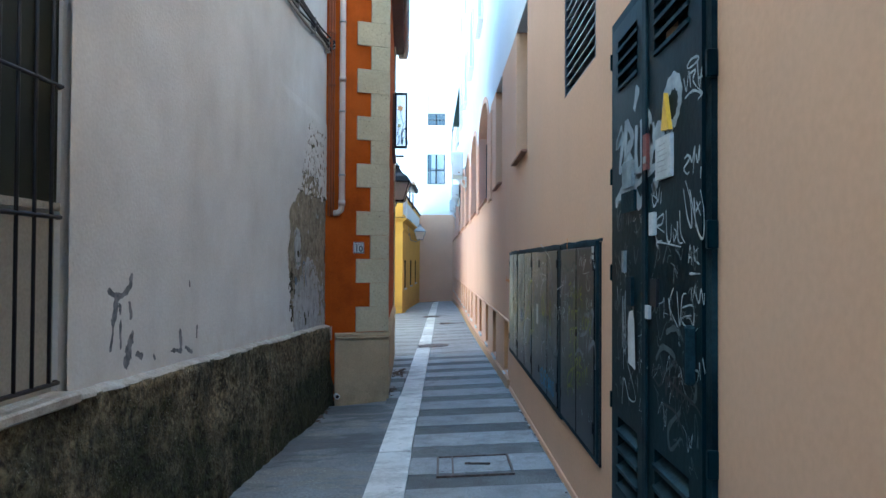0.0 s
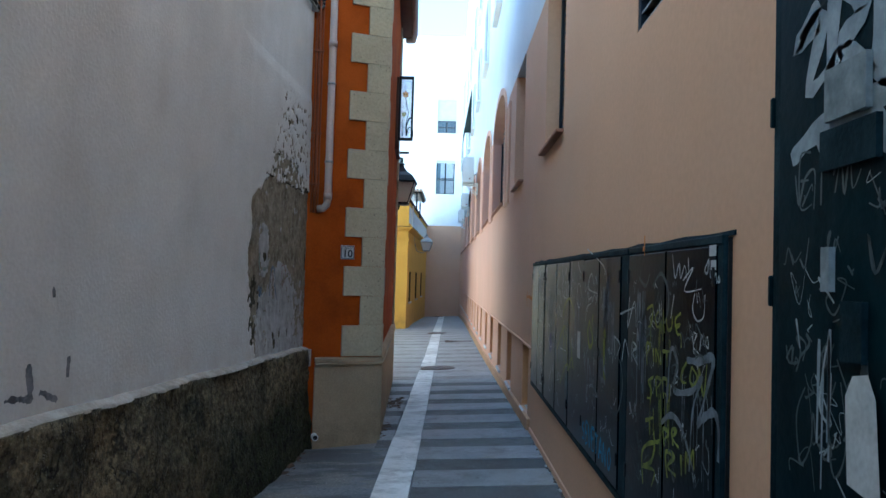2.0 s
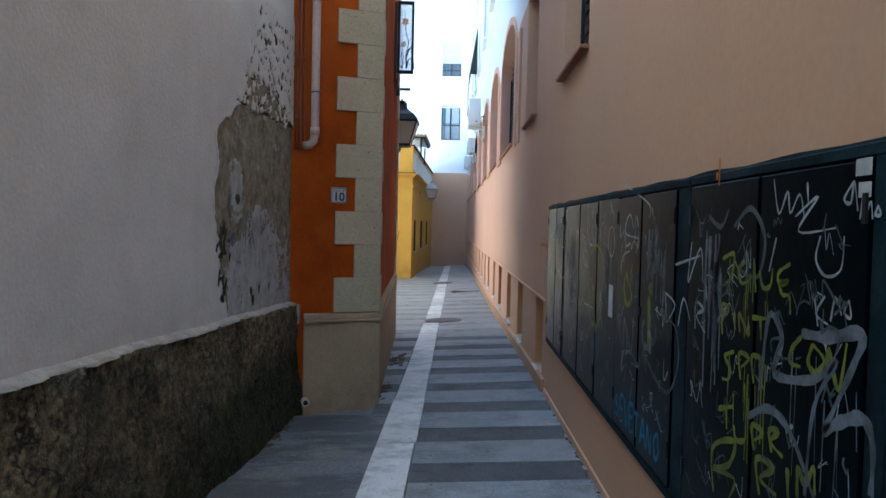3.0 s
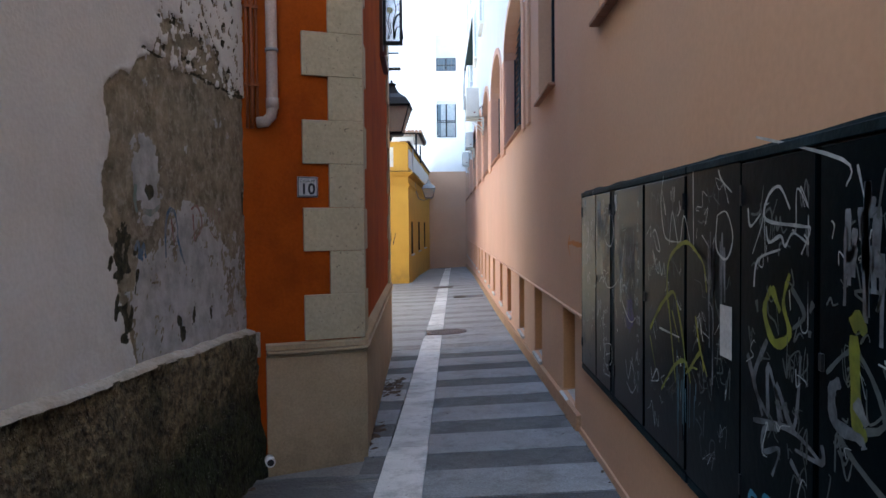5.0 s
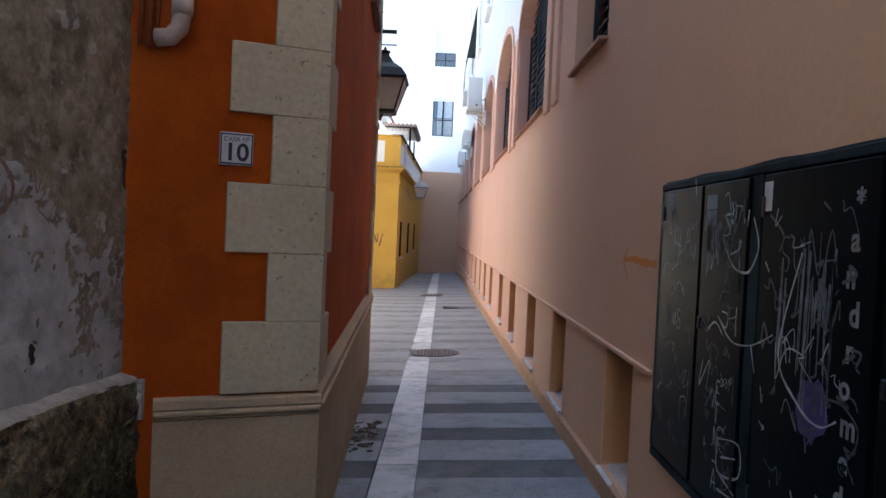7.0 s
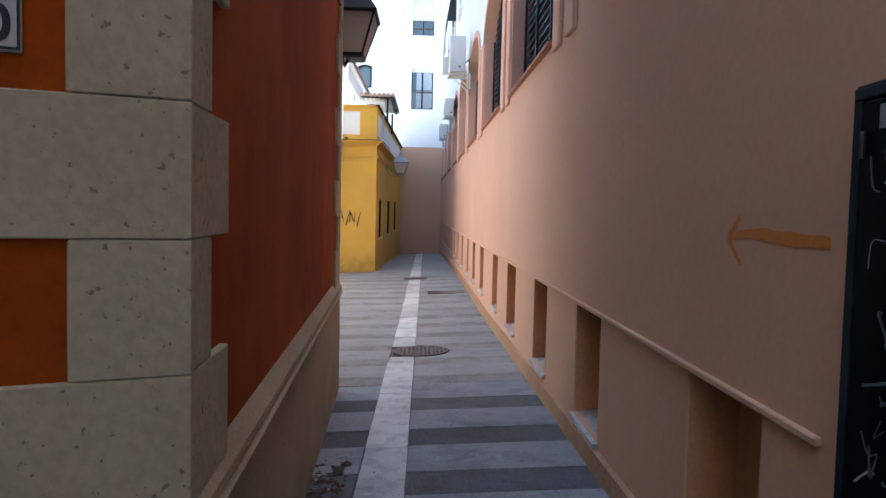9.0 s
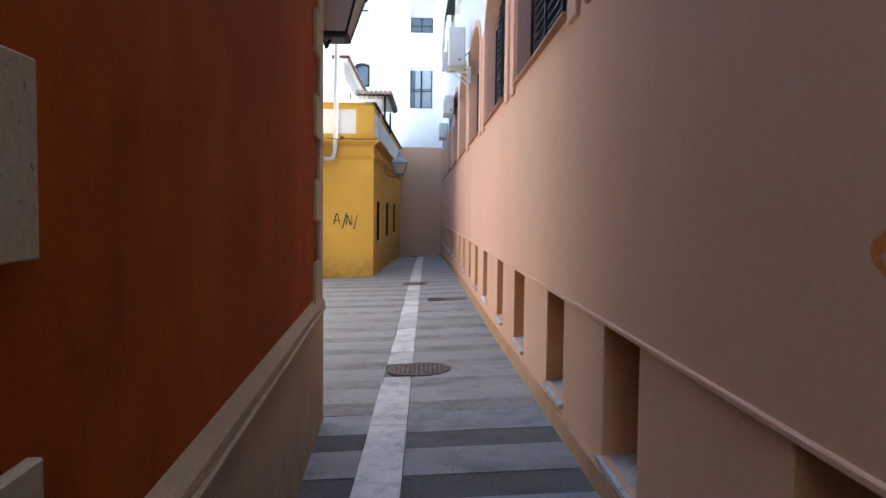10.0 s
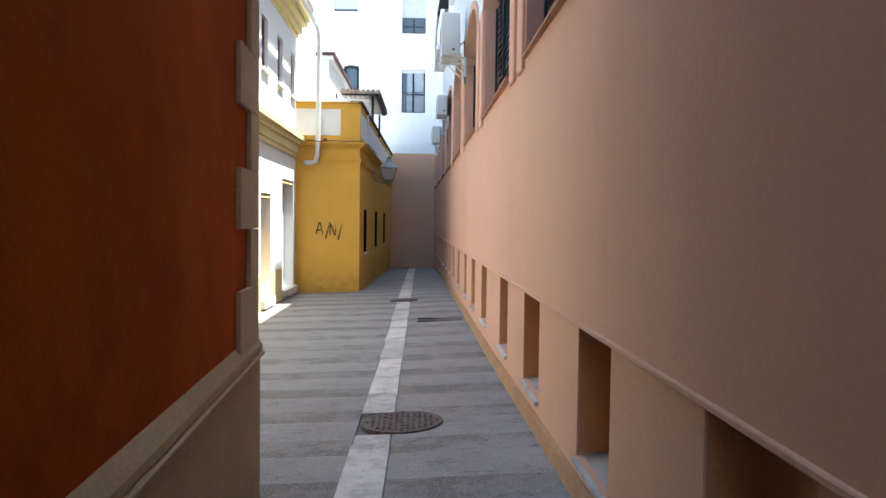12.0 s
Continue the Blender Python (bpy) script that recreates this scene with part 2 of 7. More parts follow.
def pebbled(nt, geo, col, b):
    v = nt.nodes.new("ShaderNodeTexVoronoi")
    v.inputs["Scale"].default_value = 70
    nt.links.new(geo.outputs["Position"], v.inputs["Vector"])
    f = math_node(nt, "SUBTRACT", 1.0, ranged(nt, v.outputs[0], 0.05, 0.22), True)
    col = mixed(nt, "MIX", math_node(nt, "MULTIPLY", f, 0.6), col, (0.40, 0.39, 0.38))
    s = ranged(nt, noise_at(nt, geo, 5, 8, 0.75), 0.47, 0.62)
    return mixed(nt, "MIX", math_node(nt, "MULTIPLY", s, 0.6), col, (0.075, 0.072, 0.07))


MAT = {
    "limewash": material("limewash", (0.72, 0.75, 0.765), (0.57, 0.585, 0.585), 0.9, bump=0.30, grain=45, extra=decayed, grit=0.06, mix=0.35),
    "dado": material("rough_cement", (0.120, 0.108, 0.068), (0.030, 0.031, 0.017), 2.6, bump=1.0, grain=34, extra=mossy, grit=0.5, relief=0.03, mix=0.4),
    "ledge": material("ledge_cement", (0.46, 0.44, 0.40), (0.24, 0.22, 0.18), 9, bump=0.6, grain=60),
    "orange": material("orange_render", (0.42, 0.085, 0.009), (0.27, 0.048, 0.006), 1.1, rough=0.95, spec=0.08, bump=0.2, grain=45, grit=0.1, extra=blotched),
    "stone": material("quoin_stone", (0.51, 0.435, 0.295), (0.41, 0.345, 0.23), 2.5, bump=0.3, grain=38, extra=pitted, grit=0.12),
    "plinth": material("plinth_stone", (0.44, 0.335, 0.21), (0.33, 0.245, 0.15), 1.6, bump=0.4, grain=60, extra=dirty_foot(-0.45, (0.15, 0.125, 0.08), 0.75), grit=0.15),
    "beige": material("beige_render", (0.66, 0.405, 0.258), (0.585, 0.355, 0.224), 0.7, bump=0.10, grain=30, grit=0.05, extra=marked_far_lit),
    "skirt": material("skirt_render", (0.50, 0.30, 0.17), (0.36, 0.21, 0.12), 3.0, bump=0.4, grain=40, grit=0.2),
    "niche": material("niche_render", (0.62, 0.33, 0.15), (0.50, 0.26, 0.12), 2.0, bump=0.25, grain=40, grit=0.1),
    "white": material("white_render", (0.78, 0.78, 0.78), (0.72, 0.72, 0.72), 1.2, bump=0.15, grain=30, grit=0.05),
    "yellow": material("yellow_render", (0.74, 0.43, 0.075), (0.62, 0.35, 0.06), 1.2, bump=0.25, grain=40, grit=0.08, extra=dirty_foot(-0.6, (0.36, 0.22, 0.06), 0.8)),
    "cream": material("cream_paint", (0.72, 0.62, 0.33), (0.64, 0.54, 0.28), 2, bump=0.15, grain=40),
    "marble": material("white_marble", (0.62, 0.61, 0.59), (0.48, 0.46, 0.44), 3.5, rough=0.6, bump=0.25, grain=90, grit=0.15, variation=0.18, extra=trodden),
    "rough_paving": material("rough_paving", (0.205, 0.212, 0.22), (0.12, 0.126, 0.134), 1.5, rough=0.8, bump=0.9, grain=45, grit=0.35, relief=0.012, mix=0.35, extra=patched),
    "slab": material("pale_paving", (0.31, 0.318, 0.33), (0.21, 0.216, 0.226), 1.3, mix=0.35, rough=0.75, bump=0.5, grain=80, grit=0.3, variation=0.13, extra=trodden),
    "dull": material("dull_paving", (0.335, 0.325, 0.32), (0.25, 0.242, 0.238), 1.7, rough=0.8, bump=0.6, grain=80, grit=0.4, variation=0.06, extra=scratched),
    "pebble": material("pebbled_paving", (0.150, 0.150, 0.154), (0.095, 0.095, 0.098), 2, rough=0.85, bump=0.8, grain=110, grit=0.5, extra=pebbled, variation=0.2),
    "band": material("worn_pebbled_paving", (0.295, 0.283, 0.277), (0.22, 0.21, 0.205), 2, rough=0.85, bump=0.8, grain=110, grit=0.5, extra=speckled, variation=0.10),
    "ground": material("ground_cement", (0.23, 0.225, 0.22), (0.15, 0.145, 0.14), 2.0, bump=0.5, grain=60, grit=0.3),
    "iron": material("cast_iron", (0.20, 0.145, 0.125), (0.030, 0.024, 0.022), 24, rough=0.6, bump=0.4, grain=90, metal=0.5),
    "black": material("black_iron", (0.022, 0.022, 0.025), (0.014, 0.014, 0.016), 5, rough=0.5, bump=0.1, metal=0.4),
    "teal": material("teal_paint", (0.005, 0.019, 0.025), (0.0015, 0.006, 0.009), 1.4, rough=0.42, bump=0.12, grain=30, grit=0.2, spec=0.05, extra=streaked((0.014, 0.028, 0.036), 0.35)),
    "teal_worn": material("teal_paint_worn", (0.0022, 0.0075, 0.0105), (0.001, 0.002, 0.004), 1.2, rough=0.36, bump=0.10, grain=26, grit=0.2, spec=0.13, extra=streaked((0.010, 0.014, 0.014), 0.3)),
    "teal_edge": material("teal_brushed_edge", (0.020, 0.038, 0.048), (0.004, 0.010, 0.014), 3, rough=0.6, bump=0.2, grit=0.2, spec=0.05, mix=0.25),
    "shutter": material("green_shutter", (0.013, 0.020, 0.012), (0.006, 0.010, 0.007), 3, rough=0.6, bump=0.1),
    "pale": material("pale_panel", (0.40, 0.40, 0.36), (0.30, 0.30, 0.27), 3, rough=0.6, bump=0.1),
    "pipe": material("pipe_paint", (0.52, 0.42, 0.36), (0.44, 0.34, 0.29), 6, rough=0.55, bump=0.1),
    "copper": material("painted_conduit", (0.30, 0.09, 0.035), (0.20, 0.06, 0.025), 6, rough=0.55, bump=0.1),
    "wire": material("cable_rubber", (0.03, 0.03, 0.032), None, 6, rough=0.6, bump=0.1),
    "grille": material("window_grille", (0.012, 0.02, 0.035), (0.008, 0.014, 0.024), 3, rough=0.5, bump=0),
    "slat": material("grille_slat", (0.055, 0.085, 0.12), (0.03, 0.05, 0.075), 3, rough=0.45, bump=0),
    "sill": material("sill_tile", (0.42, 0.20, 0.12), (0.30, 0.15, 0.10), 9, rough=0.7, bump=0.3),
    "white_metal": material("white_enamel", (0.70, 0.70, 0.68), (0.60, 0.60, 0.58), 3, rough=0.45, bump=0.05),
    "lamp_glass": material("frosted_lamp_glass", (0.80, 0.74, 0.66), (0.68, 0.62, 0.54), 4, rough=0.35, bump=0.05),
    "grey_metal": material("grey_metal", (0.33, 0.33, 0.32), (0.25, 0.25, 0.25), 4, rough=0.45, bump=0.05, metal=0.3),
    "wood": material("brown_wood", (0.12, 0.055, 0.036), (0.07, 0.033, 0.022), 8, rough=0.7, bump=0.2),
    "maroon": material("maroon_tile", (0.12, 0.042, 0.036), (0.08, 0.03, 0.026), 8, rough=0.7, bump=0.3),
    "roof_tile": material("clay_tile", (0.42, 0.30, 0.22), (0.27, 0.19, 0.14), 9, rough=0.8, bump=0.3),
    "curtain": material("curtain_cloth", (0.50, 0.55, 0.60), (0.30, 0.34, 0.38), 9, bump=0.1),
    "dim_spray": material("dim_white_spray_paint", (0.20, 0.225, 0.26), (0.05, 0.06, 0.075), 14, rough=0.5, bump=0, mix=0.3),
    "white_spray": material("white_spray_paint", (0.40, 0.44, 0.48), (0.13, 0.16, 0.185), 7, rough=0.5, bump=0, mix=0.45),
    "chalk_pen": material("white_marker", (0.52, 0.56, 0.58), (0.26, 0.29, 0.31), 14, rough=0.5, bump=0, mix=0.3),
    "grey_pen": material("faded_marker", (0.26, 0.28, 0.30), (0.12, 0.13, 0.15), 14, rough=0.5, bump=0, mix=0.3),
    "lime_spray": material("lime_spray_paint", (0.24, 0.27, 0.03), (0.11, 0.13, 0.02), 10, rough=0.5, bump=0, mix=0.3),
    "blue_spray": material("blue_spray_paint", (0.05, 0.33, 0.58), (0.03, 0.16, 0.28), 10, rough=0.5, bump=0, mix=0.3),
    "blue_faded": material("faded_blue_spray_paint", (0.10, 0.22, 0.29), (0.03, 0.09, 0.13), 12, rough=0.5, bump=0),
    "violet_spray": material("violet_spray_paint", (0.06, 0.05, 0.22), (0.03, 0.03, 0.09), 10, rough=0.5, bump=0),
    "orange_spray": material("orange_spray_paint", (0.66, 0.22, 0.02), (0.56, 0.20, 0.04), 10, rough=0.7, bump=0),
    "grey_spray": material("grey_spray_paint", (0.13, 0.15, 0.155), (0.05, 0.065, 0.07), 10, rough=0.7, bump=0),
    "black_spray": material("black_spray_paint", (0.008, 0.008, 0.01), None, 10, rough=0.5, bump=0),
    "paper": material("white_paper", (0.60, 0.60, 0.60), (0.42, 0.42, 0.42), 14, rough=0.8, bump=0.1),
    "faded_paper": material("faded_paper", (0.30, 0.33, 0.35), (0.12, 0.14, 0.15), 14, rough=0.7, bump=0.1),
    "red_print": material("red_print", (0.30, 0.07, 0.05), (0.10, 0.05, 0.05), 30, rough=0.6, bump=0),
    "warning": material("warning_yellow", (0.70, 0.42, 0.03), (0.60, 0.36, 0.03), 10, rough=0.5, bump=0),
    "ink": material("black_ink", (0.03, 0.03, 0.04), None, 10, rough=0.6, bump=0),
    "dark_pane": material("dark_dull_pane", (0.012, 0.012, 0.012), None, 10, rough=0.9, bump=0, spec=0.0),
    "amber": material("amber_glass", (0.75, 0.22, 0.03), (0.60, 0.16, 0.02), 10, rough=0.2, bump=0),
    "lemon": material("lemon_glass", (0.60, 0.50, 0.15), None, 10, rough=0.2, bump=0),
    "milky": material("milky_glass", (0.80, 0.81, 0.86), (0.72, 0.73, 0.80), 10, rough=0.2, bump=0),
    "blue_old": material("worn_blue_spray_paint", (0.07, 0.15, 0.27), (0.20, 0.24, 0.28), 16, rough=0.8, bump=0, mix=0.2),
    "red_old": material("worn_red_spray_paint", (0.22, 0.08, 0.08), (0.30, 0.24, 0.22), 18, rough=0.8, bump=0, mix=0.2),
    "teal_old": material("worn_teal_spray_paint", (0.18, 0.26, 0.25), (0.30, 0.32, 0.30), 12, rough=0.8, bump=0, mix=0.2),
    "leaf_litter": material("crumbled_mortar", (0.11, 0.075, 0.05), (0.06, 0.045, 0.035), 12, bump=0.8),
}
glass = bpy.data.materials.new("window_glass")
glass.use_nodes = True
gb = glass.node_tree.nodes["Principled BSDF"]
gb.inputs["Base Color"].default_value = (0.10, 0.14, 0.18, 1)
gb.inputs["Roughness"].default_value = 0.05
gb.inputs["Metallic"].default_value = 0.0
MAT["glass"] = glass
for name in ("teal_worn",):
    nt = MAT[name].node_tree
    lw = nt.nodes.new("ShaderNodeLayerWeight")
    lw.inputs["Blend"].default_value = 0.5
    up = math_node(nt, "POWER", lw.outputs["Facing"], 8.0)
    nt.links.new(math_node(nt, "ADD", math_node(nt, "MULTIPLY", up, 1.2), 0.015), nt.nodes["Principled BSDF"].inputs["Specular IOR Level"])
for name, share in (("milky", 0.8), ("amber", 0.7), ("lemon", 0.7), ("lamp_glass", 0.45)):
    MAT[name].node_tree.nodes["Principled BSDF"].inputs["Transmission Weight"].default_value = share


# ---- helpers for meshes ----
def mesh_object(name, bm, mat, parent=None, label="", category="", kind="", group=""):
    me = bpy.data.meshes.new(name)
    bmesh.ops.recalc_face_normals(bm, faces=bm.faces)
    bm.to_mesh(me)
    bm.free()
    for m in (mat if isinstance(mat, (list, tuple)) else [mat]):
        me.materials.append(MAT[m])
    ob = new(name, me)
    ob.parent = parent
    return tagged(ob, label, category, group, kind)


def part(name, bm, mat, parent, label=""):
    return mesh_object(name, bm, mat, parent, label)


def thing(name, label, category, at=(0, 0, 0), group=""):
    ob = new(name)
    ob.empty_display_size = 0.1
    ob.matrix_basis = Matrix.Translation(at)
    return tagged(ob, label, category, group)


def hexa(bm, pts, mat=0):
    """A box from eight corners: four below, four above, both counter-clockwise."""
    v = [bm.verts.new(p) for p in pts]
    made = [bm.faces.new([v[i] for i in f]) for f in ((3, 2, 1, 0), (4, 5, 6, 7), (0, 1, 5, 4), (1, 2, 6, 5), (2, 3, 7, 6), (3, 0, 4, 7))]
    for f in made:
        f.material_index = mat
    return v


def box(bm, x0, x1, y0, y1, z0, z1, mat=0, bevel=0.0):
    v = hexa(bm, [(x0, y0, z0), (x1, y0, z0), (x1, y1, z0), (x0, y1, z0), (x0, y0, z1), (x1, y0, z1), (x1, y1, z1), (x0, y1, z1)], mat)
    if bevel:
        edges = list({e for q in v for e in q.link_edges})
        bmesh.ops.bevel(bm, geom=edges, offset=bevel, segments=1, affect="EDGES")
    return v


def one_box(*a, **k):
    bm = bmesh.new()
    box(bm, *a, **k)
    return bm


def tube(bm, pts, r, n=8, mat=0):
    """A round bar through the points."""
    rings = []
    pts = [Vector(p) for p in pts]
    for i, p in enumerate(pts):
        d = (pts[min(i + 1, len(pts) - 1)] - pts[max(i - 1, 0)]).normalized()
        a = d.orthogonal().normalized() if not rings else (last - d * last.dot(d)).normalized()
        last = a
        b = d.cross(a)
        rr = r[i] if isinstance(r, (list, tuple)) else r
        rings.append([bm.verts.new(p + (a * math.cos(t) + b * math.sin(t)) * rr) for t in [2 * math.pi * k / n for k in range(n)]])
    for a, b in zip(rings, rings[1:]):
        for k in range(n):
            f = bm.faces.new((a[k], a[(k + 1) % n], b[(k + 1) % n], b[k]))
            f.smooth, f.material_index = True, mat
    for ring in (rings[0][::-1], rings[-1]):
        bm.faces.new(ring).material_index = mat


def turned(bm, centre, profile, n=24, mat=0):
    """A body of revolution about a vertical line, from (radius, height) pairs."""
    rings = [[bm.verts.new((centre[0] + r * math.cos(2 * math.pi * k / n + math.pi / n), centre[1] + r * math.sin(2 * math.pi * k / n + math.pi / n), centre[2] + h)) for k in range(n)] for r, h in profile]
    for a, b in zip(rings, rings[1:]):
        for k in range(n):
            bm.faces.new((a[k], a[(k + 1) % n], b[(k + 1) % n], b[k])).material_index = mat
    bm.faces.new(rings[0][::-1])
    bm.faces.new(rings[-1])


def plan_map(a, b):
    """Maps (u, d, z) to the world: u metres from plan point a towards b, d metres out to the right of that way."""
    a, b = Vector((*a, 0)), Vector((*b, 0))
    t = (b - a).normalized()
    n = Vector((t.y, -t.x, 0))
    return lambda u, d, z: a + t * u + n * d + Vector((0, 0, z))


def mbox(bm, f, u0, u1, d0, d1, z0, z1, mat=0, bevel=0.0):
    """A box in a mapped frame f(u, d, z)."""
    v = hexa(bm, [f(u0, d0, z0), f(u1, d0, z0), f(u1, d1, z0), f(u0, d1, z0), f(u0, d0, z1), f(u1, d0, z1), f(u1, d1, z1), f(u0, d1, z1)], mat)
    if bevel:
        bmesh.ops.bevel(bm, geom=list({e for q in v for e in q.link_edges}), offset=bevel, segments=1, affect="EDGES")


def one_mbox(f, *a, **k):
    bm = bmesh.new()
    mbox(bm, f, *a, **k)
    return bm


def grid_wall(f, us, zs, solid, d0, d1, low=None):
    """A wall of cells between the cuts us and zs, of which solid(u, z) says which stand. low(u) is the height of its foot."""
    bm = bmesh.new()
    foot = lambda u, z: low(u) if low and z == zs[0] else z
    ok = [[solid((us[i] + us[i + 1]) / 2, (zs[j] + zs[j + 1]) / 2) for j in range(len(zs) - 1)] for i in range(len(us) - 1)]
    cache = {}

    def vert(i, j, d):
        key = (i, j, d)
        if key not in cache:
            cache[key] = bm.verts.new(f(us[i], d, foot(us[i], zs[j])))
        return cache[key]
    filled = lambda i, j: 0 <= i < len(us) - 1 and 0 <= j < len(zs) - 1 and ok[i][j]
    for i in range(len(us) - 1):
        for j in range(len(zs) - 1):
            if not ok[i][j]:
                continue
            for d in (d0, d1):
                bm.faces.new([vert(i, j, d), vert(i + 1, j, d), vert(i + 1, j + 1, d), vert(i, j + 1, d)])
            for di, dj, (p, q) in ((-1, 0, ((i, j), (i, j + 1))), (1, 0, ((i + 1, j), (i + 1, j + 1))), (0, -1, ((i, j), (i + 1, j))), (0, 1, ((i, j + 1), (i + 1, j + 1)))):
                if not filled(i + di, j + dj):
                    bm.faces.new([vert(*p, d0), vert(*q, d0), vert(*q, d1), vert(*p, d1)])
    return bm


def ground_at(y, x=0.0):
    return float(np.interp(y, [-60, 0, 5, 9.5, 15, 20, 30, 36, 46, 120], [-0.0, -0.08, -0.19, -0.28, -0.40, -0.50, -0.58, -0.68, -0.97, -2.2])) + 0.05 * max(-2.5, min(x, 1.5))


def wall_x(y):
    """The face of the long beige wall, which bends by half a degree at 10 m."""
    return 1.0 if y < 10 else 1.0 - 0.0100 * (y - 10)


def east(u, d, z):
    return Vector((wall_x(u) + d, u, z))


west = plan_map((-1.53 - 0.0475 * 21.5, -12.0), (-1.53, 9.5))


def west_u(y):
    return (y + 12) / math.cos(math.atan(0.0475))


FRONT = plan_map((-1.56, 9.50), (-0.74, 9.83))
FRONT_LEN = math.hypot(0.82, 0.33)
SIDE = plan_map((-0.74, 9.83), (-1.005, 15.07))
SIDE_LEN = math.hypot(0.265, 5.24)

# ---- ground ----
def ground_sheet():
    bm = bmesh.new()
    ys = [-60, -30, -12] + [y * 1.0 for y in range(-11, 50)] + [60, 80, 120, 400]
    xs = [-300, -60, -12, -8, -6, -4, -2.5, -1.5, -0.9, 0, 0.9, 1.5, 8, 60, 300]
    g = [[bm.verts.new((x, y, ground_at(y, x) - 0.03)) for x in xs] for y in ys]
    for a, b in zip(g, g[1:]):
        for k in range(len(xs) - 1):
            bm.faces.new((a[k], a[k + 1], b[k + 1], b[k]))
    return mesh_object("ground", bm, "ground", kind="structure", label="worn grey cement ground of the lane")


ground = ground_sheet()

# ---- beige wall on the east side ----
NICHES = [(10.47, 11.13), (12.60, 13.30), (14.48, 15.20), (16.55, 17.35), (18.48, 19.18), (20.70, 21.43), (22.57, 23.25), (24.42, 25.02),
          (26.45, 27.15), (28.45, 29.15), (30.45, 31.15), (32.45, 33.15), (34.45, 35.15), (36.45, 37.15), (38.45, 39.15), (40.45, 41.15), (42.45, 43.15)]
NZ = (-0.12, 0.68)
SMALL = [(8.20, 9.45), (11.55, 12.80)]
LARGE = [(14.50, 17.50), (18.48, 21.45), (22.55, 25.30), (26.25, 29.30), (30.05, 33.10), (34.0, 37.0), (38.0, 41.0), (42.0, 45.0)]
BAND = 4.60
SPRING = 4.42
LOUVRE = (4.50, 5.68, 2.85, 4.30)
END = 45.7


def east_wall():
    ys = sorted({-12.0, 2.5, 3.98, 4.5, 5.68, 8.2, 9.45, 10.0, END} | {v for n in NICHES + SMALL + LARGE for v in n} | {4.33, 10.005})
    # the unseen top is set at 14 m to keep sun off the limewashed wall
    zs = [-2.0, -0.12, 0.06, 0.31, 0.68, 1.68, 2.85, 2.87, 4.30, SPRING, BAND, 14.0]

    def solid(y, z):
        if any(a < y < b and NZ[0] < z < NZ[1] for a, b in NICHES):
            return False
        if any(a < y < b and 2.85 < z < BAND for a, b in SMALL) or any(a < y < b and 2.85 < z < BAND for a, b in LARGE):
            return False
        if LOUVRE[0] < y < LOUVRE[1] and LOUVRE[2] < z < LOUVRE[3]:
            return False
        if 2.5 < y < 3.98 and 0.06 < z < 2.87 or 4.33 < y < 10.005 and 0.31 < z < 1.68:
            return False
        if z > BAND and y > 8.2 or z > SPRING and y > 14.0:
            return False
        return True
    return mesh_object("wall_east", grid_wall(east, ys, zs, solid, 0.0, 0.45), "beige", kind="structure", label="smooth beige rendered street wall with far bounce light in its colour")


wall_e = east_wall()


def arch_rise(y, a, b, rise=0.62):
    t = (y - (a + b) / 2) / ((b - a) / 2)
    return SPRING + rise * math.sqrt(max(0.0, 1 - t * t))


def upper_wall():
    """The white wall above the band, cut by the arched heads of the large windows."""
    bm = bmesh.new()
    ys = {8.2, 9.45, 10.0, 11.55, 12.8, 14.0, 17.5, 28.4, END}
    for a, b in LARGE:
        ys |= {a + (b - a) * (1 - math.cos(math.pi * k / 14)) / 2 for k in range(15)}
    ys = sorted(ys)
    # made-up lower stretch of the unseen top, which admits sun to the white house
    top_at = lambda y: 12.2 if 17.5 < y < 28.4 else 13.2

    def foot(y, side):
        for a, b in LARGE:
            if a + 0.0001 < y + side * 0.001 < b - 0.0001:
                return arch_rise(y, a, b)
        return BAND if y + side * 0.001 < 14.0 else SPRING
    for y0, y1 in zip(ys, ys[1:]):
        top = top_at((y0 + y1) / 2)
        z0, z1 = foot(y0, 1), foot(y1, -1)
        p = [east(y0, 0.0, z0), east(y1, 0.0, z1), east(y1, 0.0, top), east(y0, 0.0, top)]
        q = [v + Vector((0.45, 0, 0)) for v in p]
        P, Q = [bm.verts.new(v) for v in p], [bm.verts.new(v) for v in q]
        bm.faces.new(P), bm.faces.new(Q), bm.faces.new((P[0], P[1], Q[1], Q[0])), bm.faces.new((P[2], P[3], Q[3], Q[2]))
    bmesh.ops.remove_doubles(bm, verts=bm.verts, dist=0.0005)
    mesh_object("wall_east_upper", bm, "white", kind="structure", label="white rendered upper wall of the tall building")
    bm = bmesh.new()
    box(bm, 1.46, 14, 7.9, 8.19, 7.5, 13.19)
    mesh_object("wall_east_step", bm, "white", kind="structure", label="white rendered side of the tall building")


upper_wall()
# invented roof step out of view, there to shape the sunlight
mesh_object("roof_east_terrace", one_box(0.86, 14, 17.5, 28.4, 12.2, 12.4), "white", kind="structure", label="unseen flat white roof, lowered to let sun onto the white house")
mesh_object("wall_terrace", one_box(1.5, 14, 28.4, 28.6, 12.4, 13.2), "white", kind="structure", label="unseen white wall closing the added step in the roof")
mesh_object("roof_east_far", one_box(0.5, 14, 28.4, END, 13.2, 13.5), "white", kind="structure", label="flat white roof of the tall building")
mesh_object("roof_east", one_box(0.85, 14, 7.9, 17.5, 13.2, 13.5), "white", kind="structure", label="flat white roof of the tall building")
